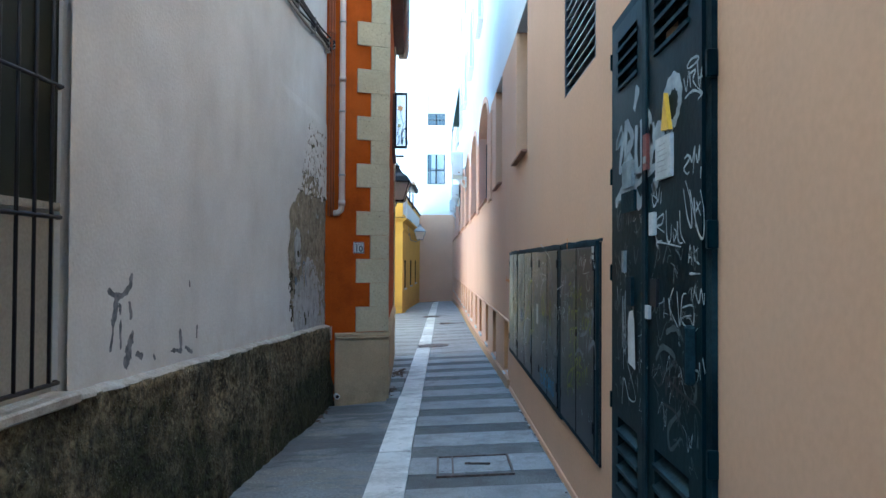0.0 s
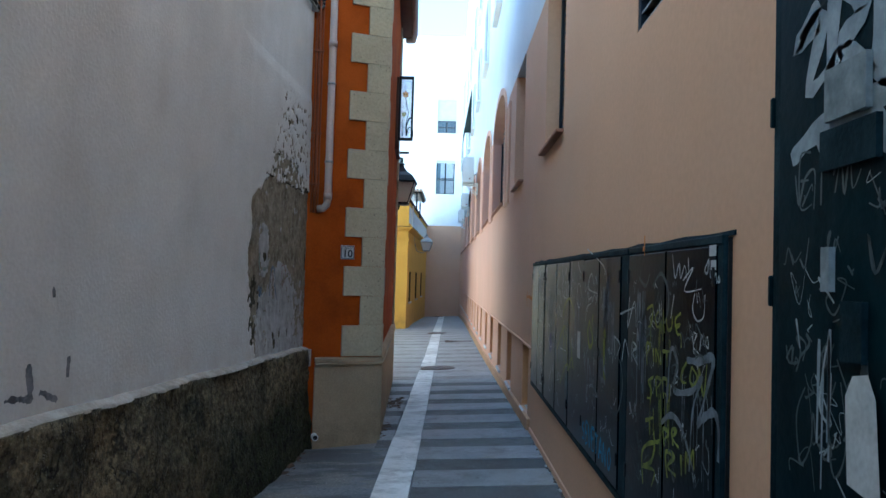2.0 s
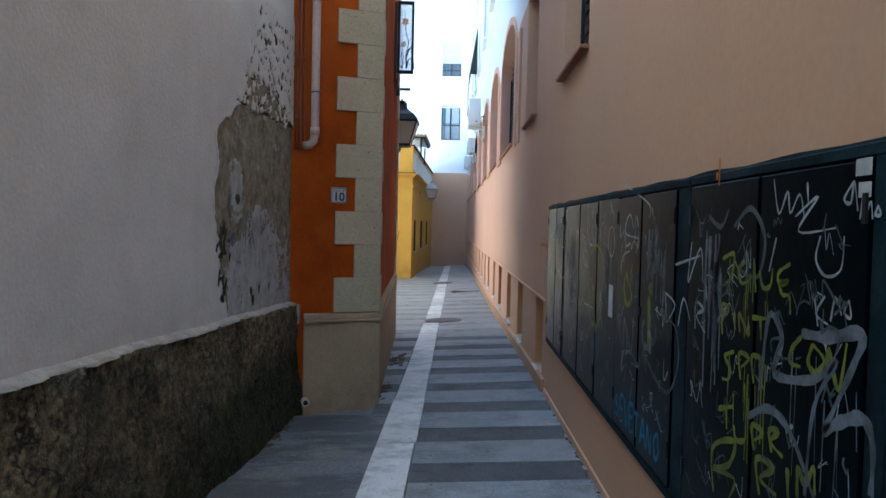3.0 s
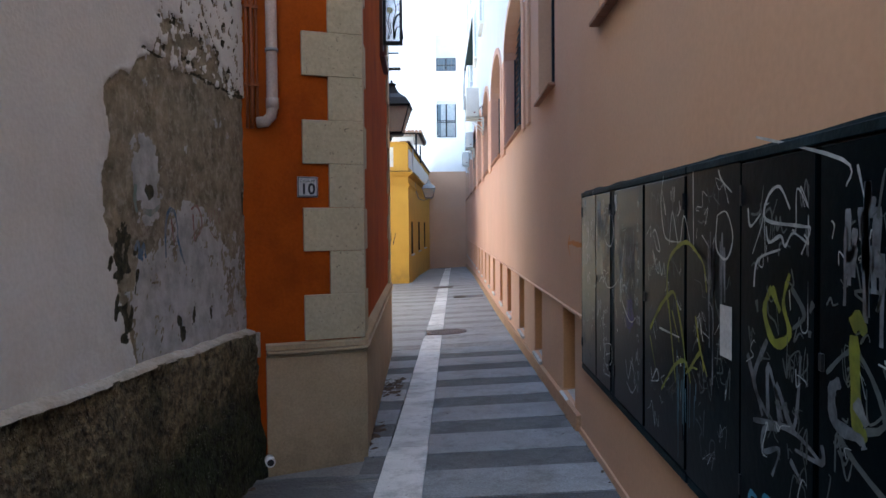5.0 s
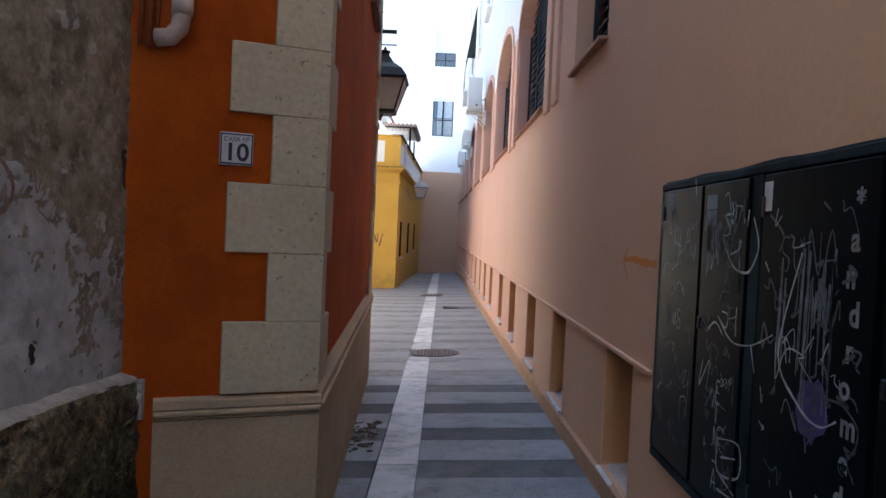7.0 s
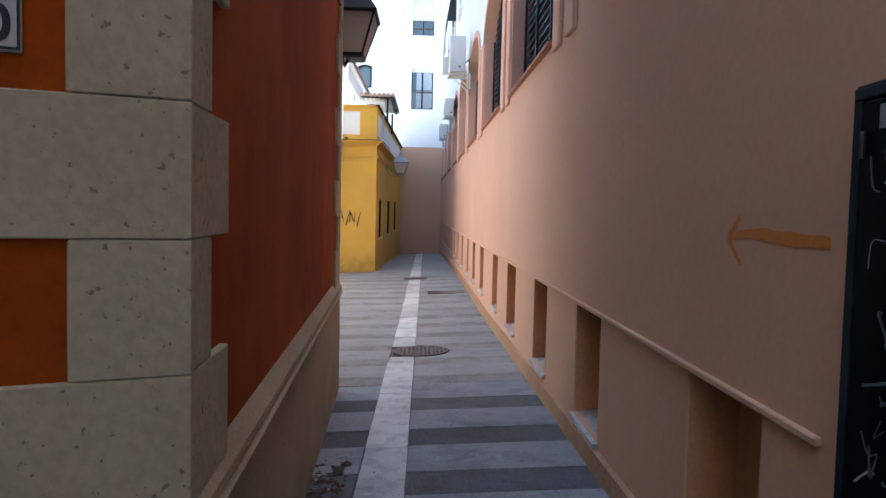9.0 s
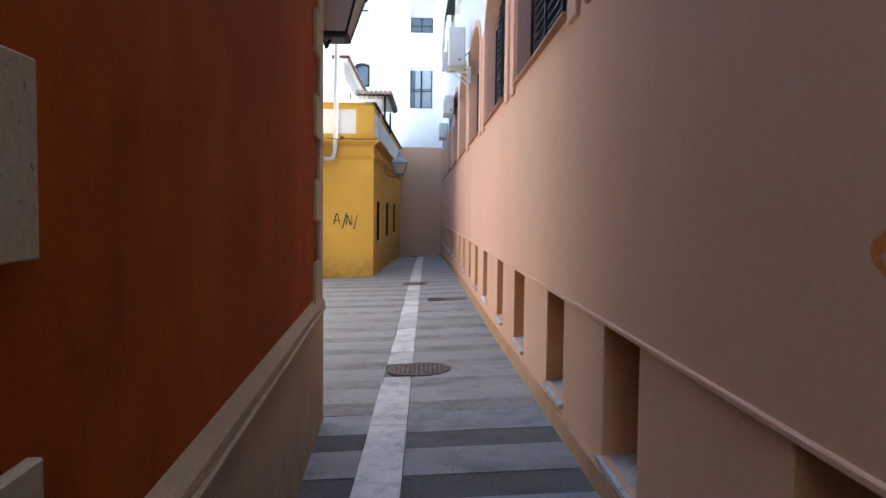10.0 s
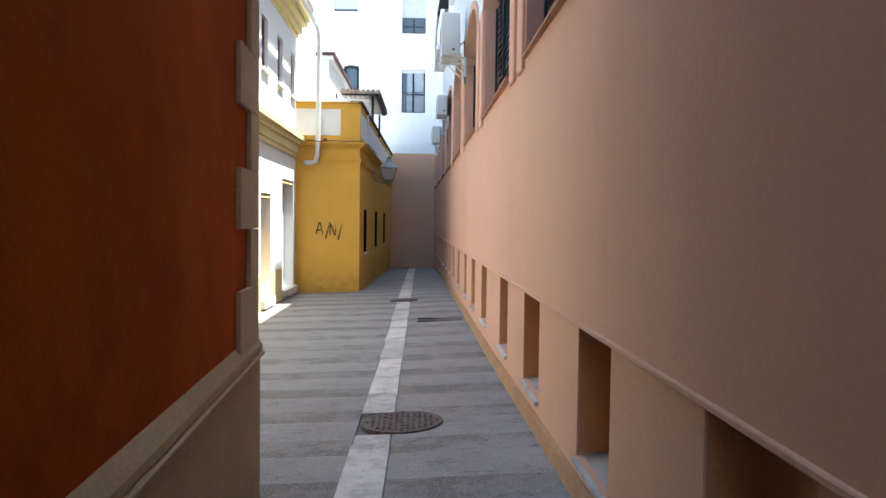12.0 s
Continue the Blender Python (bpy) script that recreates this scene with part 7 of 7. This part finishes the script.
def stained_casement():
    """A window in the side of the orange house with a stained glass leaf standing open."""
    y = 13.1
    u = y - 9.83
    t = thing("stained_casement", "open black-framed stained glass casement with orange flower", "window", SIDE(u, 0, 3.59))
    base = SIDE(u, 0, 3.59)
    f = lambda a, d, z: SIDE(u + a, d, 3.59 + z) - base
    part("window_frame", one_mbox(f, -0.02, 0.06, 0.0, 0.035, -0.05, 1.05), "wood", t)
    part("window_frame", one_mbox(f, 0.86, 0.94, 0.0, 0.035, -0.05, 1.05), "wood", t)
    part("window_frame", one_mbox(f, 0.061, 0.859, 0.0, 0.035, 0.98, 1.05), "wood", t)
    part("window_sill", one_mbox(f, -0.06, 0.98, 0.0, 0.06, -0.11, -0.052), "maroon", t)
    part("dark_pane", one_mbox(f, 0.061, 0.859, 0.0, 0.012, -0.05, 0.979), "grille", t)
    leaf = thing("casement", "", "")
    leaf.parent = t
    W, Z0, Z1 = 0.235, 0.04, 1.07
    for a in ((0.04, 0.075, Z0, Z1), (W - 0.035 + 0.04, W + 0.04, Z0, Z1)):
        part("leaf_frame", one_mbox(f, 0.0, 0.04, a[0], a[1], a[2], a[3]), "black", leaf)
    for z in (Z0, Z1 - 0.045):
        part("leaf_frame", one_mbox(f, 0.0, 0.04, 0.0755, W + 0.0045, z, z + 0.045), "black", leaf)
    part("glass_pane", one_mbox(f, 0.018, 0.024, 0.076, W + 0.004, Z0 + 0.046, Z1 - 0.046), "milky", leaf, "milky pale lilac glass")
    c, cz = 0.145, 0.78
    bm = bmesh.new()
    n = 12
    rim = [bm.verts.new(f(0.0175, c + (0.065 if k % 2 else 0.04) * math.cos(2 * math.pi * k / n), cz + (0.07 if k % 2 else 0.045) * math.sin(2 * math.pi * k / n))) for k in range(n)]
    bm.faces.new(rim)
    part("flower", bm, "amber", leaf, "orange glass flower")
    bm = bmesh.new()
    rim = [bm.verts.new(f(0.0175, 0.125 + 0.04 * math.cos(2 * math.pi * k / n), 0.46 + 0.04 * math.sin(2 * math.pi * k / n))) for k in range(n)]
    bm.faces.new(rim)
    part("flower", bm, "lemon", leaf, "yellow glass flower")
    stems = [([(c, cz - 0.04), (0.17, 0.6), (0.20, 0.48), (0.16, 0.30), (0.17, 0.11)], 0.012), ([(0.27, 0.44), (0.20, 0.38), (0.165, 0.26), (0.18, 0.12)], 0.022), ([(0.18, 0.14), (0.20, 0.24), (0.25, 0.27), (0.275, 0.20), (0.28, 0.11)], 0.018),
             ([(0.12, 0.42), (0.10, 0.30), (0.12, 0.22), (0.10, 0.12)], 0.010), ([(0.08, 0.34), (0.13, 0.30), (0.14, 0.2), (0.11, 0.11)], 0.010), ([(c, cz + 0.05), (c, 0.93)], 0.006), ([(0.20, 0.50), (0.26, 0.56), (0.27, 0.66)], 0.008), ([(0.08, 0.56), (0.17, 0.60)], 0.005)]
    for pts, w in stems:
        bm = bmesh.new()
        tube(bm, [f(0.012, a, b) for a, b in pts], w * 0.5, 6)
        part("lead_stem", bm, "black", leaf)


stained_casement()


def cable_bundle():
    t = thing("cable_bundle", "bundle of old cables clipped along the white wall", "cables", west(WU(8.6), 0, 4.4))
    base = Vector(west(WU(8.6), 0, 4.4))
    rng = random.Random(3)
    for k in range(6):
        bm = bmesh.new()
        off = 0.035 * (k - 2.5)
        pts = []
        for i in range(30):
            y = -6 + 15.55 * i / 29
            sag = 0.028 * math.sin(y * 2.2 + k) + 0.012 * math.sin(y * 5.1 + 2 * k)
            pts.append(west(WU(y), 0.035 + 0.008 * (k % 3), 4.40 + off + sag + 0.012 * (y - 8)) - base)
        pts.append(FRONT(0.13, 0.05, 4.44 + off * 0.4) - base)
        tube(bm, pts, 0.011 if k % 2 else 0.016, 6)
        part("cable", bm, "wire" if k % 3 else "pale", t)
    for y in np.arange(-5, 9.6, 0.8):
        part("clip", one_mbox(lambda u, d, z: west(u, d, z) - base, WU(y), WU(y) + 0.02, 0.0, 0.06, 4.30, 4.50), "grey_metal", t)


cable_bundle()


# ---- behind the yellow building ----
def rear_house():
    h = thing("rear_house", "small white house with dark red tiled eave", "house", (-4.5, 35, 3.5))
    b = Vector((-4.5, 35, 3.5))
    X, Y0, Y1 = -2.95, 33.6, 41.5
    q = lambda x0, x1, y0, y1, z0, z1: one_box(x0 - b.x, x1 - b.x, y0 - b.y, y1 - b.y, z0 - b.z, z1 - b.z)
    part("wall", q(-7.5, X, Y0, Y1, 3.5, 6.35), "white", h)
    part("eave", q(-3.3, X + 0.13, Y0 - 0.12, Y1 + 0.1, 6.352, 6.43), "white", h)
    part("eave_tile", q(-3.35, X + 0.20, Y0 - 0.18, Y1 + 0.1, 6.434, 6.52), "maroon", h, "dark red tiled eave")
    bm = bmesh.new()
    box(bm, -0.3 + X - b.x, X - b.x + 0.03, 35.4 - b.y, 35.7 - b.y, 5.3 - b.z, 5.6 - b.z)
    part("window", bm, "grille", h)


rear_house()


def pergola():
    t = thing("pergola", "small roof-terrace canopy with clay tiles on white posts", "pergola", (-2.0, 32.8, 3.5))
    b = Vector((-2.0, 32.8, 3.5))
    q = lambda x0, x1, y0, y1, z0, z1: one_box(x0 - b.x, x1 - b.x, y0 - b.y, y1 - b.y, z0 - b.z, z1 - b.z)
    part("beam", q(-2.42, -1.30, 32.4, 32.5, 5.03, 5.08), "grille", t, "dark wooden beam")
    part("beam", q(-1.42, -1.32, 32.5, 36.6, 5.03, 5.08), "grille", t, "dark wooden beam")
    for x, y in ((-1.5, 32.55), (-1.52, 36.4)):
        part("post", q(x - 0.035, x + 0.035, y - 0.04, y + 0.04, 4.25, 5.03), "grille", t)
    part("wall", q(-3.4, -1.62, 32.62, 32.8, 3.5, 4.95), "white", t, "low white terrace wall")
    for k in range(8):
        bm = bmesh.new()
        x = -2.36 + 0.148 * k - b.x
        tube(bm, [(x, 32.25 - b.y, 5.12 - b.z), (x, 36.7 - b.y, 5.22 - b.z)], 0.068, 8)
        part("tile", bm, "roof_tile", t)
    part("roof_board", q(-2.45, -1.25, 32.3, 36.65, 5.085, 5.11), "grey_metal", t)


pergola()


def yellow_graffiti():
    t = thing("wall_scrawl", "blue-black spray scrawl on the yellow wall", "graffiti", (-2.52, 30.49, 1.1))
    f = lambda u, d, z: Vector((u, -d, z))
    for marks, u, z, h in (("A", -0.36, -0.2, 0.30), ("/", -0.10, -0.25, 0.34), ("N", 0.02, -0.22, 0.28), ("/", 0.24, -0.28, 0.30)):
        LAYER[0] += 1
        bm = bmesh.new()
        for s in GLYPHS[marks]:
            ribbon(bm, f, [(u + x * h * 0.7, z + y * h * 1.1) for x, y in s], 0.035, 0.004)
        part("stroke", bm, "ink", t)


yellow_graffiti()


def cornice_cable():
    t = thing("cable", "thin dark cable with a small box along the yellow cornice", "cable", YFRONT(1.0, 0.1, 3.42))
    base = YFRONT(1.0, 0.1, 3.42)
    rng = random.Random(2)
    bm = bmesh.new()
    tube(bm, [YFRONT(0.35 + 0.14 * k, 0.18, 3.425 + rng.uniform(-0.012, 0.02)) - base for k in range(11)] + [YSIDE(0.4 + 0.5 * k, 0.18, 3.425 + rng.uniform(-0.01, 0.01)) - base for k in range(7)], 0.012, 6)
    part("cable", bm, "wire", t)
    bm = bmesh.new()
    mbox(bm, lambda u, d, z: YFRONT(u, d, z) - base, 0.78, 0.88, 0.165, 0.24, 3.415, 3.50, bevel=0.008)
    part("junction_box", bm, "wood", t, "small brown junction box")


cornice_cable()


# ---- iron covers in the paving ----
def round_cover(x, y, r, label):
    z = (ground_at(y, x) + 0.008)
    t = thing("manhole_cover", label, "manhole cover", (x, y, z))
    tilt = (ground_at(y + r, x) - ground_at(y - r, x)) / (2 * r)
    bm = bmesh.new()
    turned(bm, (0, 0, 0), [(r, -0.03), (r, 0.006), (r * 0.985, 0.008)], 40)
    ring = part("rim", bm, "iron", t)
    bm = bmesh.new()
    for i in range(-6, 7):
        for j in range(-6, 7):
            px, py = i * r / 7, j * r / 7
            if math.hypot(px, py) < r * 0.86:
                q = 0.5 + 0.5 * noise.noise(Vector((px * 31, py * 31, x)))
                box(bm, px - 0.010 - 0.008 * q, px + 0.008 + 0.010 * q, py - 0.016, py + 0.016, 0.0081, 0.011 + 0.007 * q)
    tagged(part("studs", bm, "iron", t), kind="stuff")
    for ob in t.children:
        ob.matrix_basis = Matrix.Rotation(math.atan(tilt), 4, "X") @ Matrix.Rotation(-0.05, 4, "Y")


round_cover(-0.17, 17.05, 0.355, "round studded cast iron manhole cover in the paving")
round_cover(-0.40, 27.8, 0.34, "round cast iron manhole cover across the marble strip")
round_cover(-0.60, 45.0, 0.33, "round cast iron manhole cover near the end wall")


def square_cover():
    x, y = 0.315, 6.17
    t = thing("inspection_cover", "rectangular iron-framed paving-filled inspection cover", "inspection cover", (x, y, ground_at(y, x) + 0.006))
    f = lambda dx, dy: (dx, dy, ground_at(y + dy, x + dx) - ground_at(y, x))
    for x0, x1, y0, y1 in ((-0.32, 0.32, -0.32, -0.30), (-0.32, 0.32, 0.30, 0.32), (-0.32, -0.30, -0.299, 0.299), (0.30, 0.32, -0.299, 0.299), (-0.19, -0.175, -0.299, 0.299)):
        bm = bmesh.new()
        p = [f(x0, y0), f(x1, y0), f(x1, y1), f(x0, y1)]
        hexa(bm, [Vector(q) + Vector((0, 0, -0.02)) for q in p] + [Vector(q) + Vector((0, 0, 0.007)) for q in p])
        part("frame_bar", bm, "iron", t)
    bm = bmesh.new()
    box(bm, -0.08, 0.14, 0.0, 0.02, 0.004, 0.02)
    part("handle", bm, "iron", t)


square_cover()


def drain_grate():
    x, y = 0.34, 24.0
    t = thing("drain_grate", "slotted rectangular iron drain grate in the paving", "drain grate", (x, y, ground_at(y, x) + 0.006))
    for x0, x1, y0, y1 in ((-0.40, 0.40, -0.19, -0.15), (-0.40, 0.40, 0.15, 0.19), (-0.40, -0.36, -0.149, 0.149), (0.36, 0.40, -0.149, 0.149)):
        part("frame_bar", one_box(x0, x1, y0, y1, -0.02 + 0.05 * (x0 + x1) / 2, 0.008 + 0.05 * (x0 + x1) / 2), "iron", t)
    part("pit", one_box(-0.36, 0.36, -0.15, 0.15, -0.02, -0.012), "black", t)
    for k in range(14):
        xx = -0.335 + 0.0515 * k
        part("bar", one_box(xx - 0.012, xx + 0.012, -0.149, 0.149, -0.012 + 0.05 * xx, 0.006 + 0.05 * xx), "iron", t)


drain_grate()


def gutter_bed(x0, x1, y0, y1, seed):
    """Broken mortar that lies in a worn hollow: its highest parts show above the paving."""
    bm = bmesh.new()
    nx, ny = 16, int((y1 - y0) / 0.016)
    g = []
    for j in range(ny + 1):
        row = []
        for i in range(nx + 1):
            u, v = i / nx, j / ny
            x, y = x0 + (x1 - x0) * u, y0 + (y1 - y0) * v
            edge = min(1.0, 4 * min(u, 1 - u), 5 * min(v, 1 - v))
            h = 0.030 * noise.fractal(Vector((x * 11, y * 11, seed)), 0.7, 2.1, 5) + 0.016 * edge - 0.016
            row.append(bm.verts.new((x, y, ground_at(y, x) + h)))
        g.append(row)
    for a, b in zip(g, g[1:]):
        for k in range(nx):
            bm.faces.new((a[k], a[k + 1], b[k + 1], b[k]))
    mesh_object("rubble_bed", bm, "leaf_litter", kind="stuff")


gutter_bed(-0.86, -0.60, 11.9, 13.0, 3)
gutter_bed(-1.02, -0.62, 9.9, 10.9, 8)
gutter_bed(-1.60, -1.36, 8.2, 9.4, 5)


def crumbled_gutter():
    """Loose mortar crumbs and small stones beside the orange house and along the beige wall."""
    rng = random.Random(11)
    for k in range(130):
        y, x, r = rng.uniform(11.9, 13.0), rng.uniform(-0.82, -0.62), rng.uniform(0.005, 0.018)
        if k > 40:
            y, x, r = rng.uniform(4.5, 14.0), rng.uniform(0.955, 0.975), rng.uniform(0.004, 0.014)
        t = bmesh.new()
        bmesh.ops.create_icosphere(t, subdivisions=1, radius=r)
        for v in t.verts:
            v.co *= rng.uniform(0.7, 1.2)
            v.co.z *= 0.6
        ob = mesh_object("stone_crumb", t, "leaf_litter" if k % 6 else "marble", None, "small crumb of broken mortar on the paving", "rubble", group="crumbs by the orange house")
        ob.location = (x, y, ground_at(y, x) + r * 0.3)


crumbled_gutter()


def old_scribbles():
    """Faded blue and red scribbles on the bare patch of the white wall."""
    t = thing("wall_scribble", "faded blue and red scribbles on bare render", "graffiti", west(WU(8.7), 0, 1.4))
    base = Vector(west(WU(8.7), 0, 1.4))
    f = lambda u, d, z: west(WU(-u), -d, z) - base
    q = lambda strokes, mat, w: loops(t, f, [[(-a, b) for a, b in s] for s in strokes], mat, w, -0.0085)
    q([[(8.24, 1.28), (8.24, 1.44), (8.28, 1.53), (8.35, 1.53), (8.39, 1.44), (8.38, 1.36)], [(8.38, 1.40), (8.43, 1.30), (8.48, 1.23)]], "blue_old", 0.026)
    q([[(7.90, 1.33), (7.93, 1.37), (7.96, 1.30), (7.99, 1.36), (8.01, 1.29)], [(7.93, 1.31), (7.98, 1.28)]], "blue_old", 0.030)
    q([[(8.31, 1.50), (8.33, 1.40), (8.35, 1.34)], [(8.58, 1.55), (8.66, 1.57), (8.73, 1.49), (8.70, 1.41), (8.62, 1.38)], [(8.60, 1.52), (8.62, 1.36)]], "red_old", 0.018)
    q([[(8.84, 1.56), (8.86, 1.47), (8.89, 1.55)], [(8.93, 1.55), (8.95, 1.46)], [(8.99, 1.56), (9.01, 1.47), (9.04, 1.55)], [(8.86, 1.42), (8.92, 1.38)]], "red_old", 0.009)
    q([[(7.92, 1.66), (7.91, 1.58), (7.93, 1.52)], [(7.99, 1.53), (8.08, 1.52), (8.18, 1.56)]], "teal_old", 0.035)


old_scribbles()
t = thing("pipe_end", "white plastic pipe end at the foot of the wall", "pipe", (-1.36, 9.40, -0.22))
ringb = bmesh.new()
tube(ringb, [(0.0, 0.05, 0), (0.03, -0.03, 0)], 0.035, 14)
part("ring", ringb, "white_metal", t)
ringb = bmesh.new()
tube(ringb, [(0.0301, -0.0301, 0), (0.031, -0.033, 0)], 0.024, 14)
part("bore", ringb, "black", t)


# ---- paving, last ----
def paving():
    rng = random.Random(5)
    road = ground

    def slab(x0, x1, y0, y1, mat, lift, name):
        bm = bmesh.new()
        g = 0.004 if (y0 < 14.6 and mat != "rough_paving") or mat == "marble" else 0.0
        x0, x1, y0, y1 = x0 + g, x1 - g, y0 + g, y1 - g
        p = [(x0, y0), (x1, y0), (x1, y1), (x0, y1)]
        low = [(x, y, ground_at(y, x) - 0.06) for x, y in p]
        hi = [(x, y, ground_at(y, x) + lift) for x, y in p]
        hexa(bm, low + hi)
        mesh_object(name, bm, mat, road)
    # marble strip
    y = -3.0
    covers = ((16.70, 17.42), (27.46, 28.15))
    while y < 45.2:
        step = (1.62 if y < 16 else rng.choice([0.62, 0.82, 1.0])) * rng.uniform(0.97, 1.03)
        y1 = y + step
        for a, b in covers:
            if y < a < y1:
                y1 = a
            elif a <= y < b:
                y1 = b
        if not any(a <= y < b for a, b in covers):
            slab(-0.555 + rng.uniform(-0.006, 0.006), -0.245 + rng.uniform(-0.006, 0.006), y, y1, "marble", 0.004 + rng.uniform(-0.002, 0.003), "marble_slab")
        y = y1
    # alternate pale and pebbled bands on both sides of it
    y = 10.35 - 14 * 0.958
    while y < 45.5:
        step = 0.958 if y < 13 else 0.985
        for a, b, mat in ((y, y + 0.42 * step, "pebble" if y < 14.6 else "band"), (y + 0.42 * step, y + step, "slab" if y < 14.6 else "dull")):
            b = min(b, 45.6)
            for side in (0, 1):
                if side:
                    xs = [-0.245, wall_x(a) - 0.02]
                else:
                    edge = -1.75 - 0.056 * (5 - a) if a < 9.3 else (-0.74 - 0.05 * (a - 9.83) if a < 15.0 else (-3.43 if a < 30.4 else -1.65))
                    xs = [edge, -0.555]
                kind = mat if side or a > 9.3 else "rough_paving"
                n = max(1, int(round((xs[1] - xs[0]) / (1.25 if side else 0.9))))
                cuts = [xs[0] + (xs[1] - xs[0]) * (k + (rng.uniform(-0.15, 0.15) if 0 < k < n else 0)) / n for k in range(n + 1)]
                if mat in ("pebble", "band") or y > 14.6 or kind == "rough_paving":
                    cuts = xs
                for x0, x1 in zip(cuts, cuts[1:]):
                    slab(x0, x1, a, b, kind, 0.0 if kind == "rough_paving" or a > 14.6 else -0.004 if mat in ("pebble", "band") else (rng.uniform(0.0, 0.003) if a < 14.6 else 0.0), "paving_band" if mat in ("pebble", "band") else "paving_slab")
        y += step


paving()


def settle():
    """Put the root of every thing at the middle of its foot."""
    bpy.context.view_layer.update()
    for ob in list(scene.objects):
        if ob.parent or ob.type != "EMPTY":
            continue
        pts = [c.matrix_world @ Vector(k) for c in ob.children_recursive if c.type == "MESH" for k in c.bound_box]
        if not pts:
            continue
        lo = Vector([min(p[i] for p in pts) for i in range(3)])
        hi = Vector([max(p[i] for p in pts) for i in range(3)])
        move = Vector(((lo.x + hi.x) / 2, (lo.y + hi.y) / 2, lo.z)) - ob.location
        ob.location += move
        for c in ob.children:
            c.location -= move


settle()
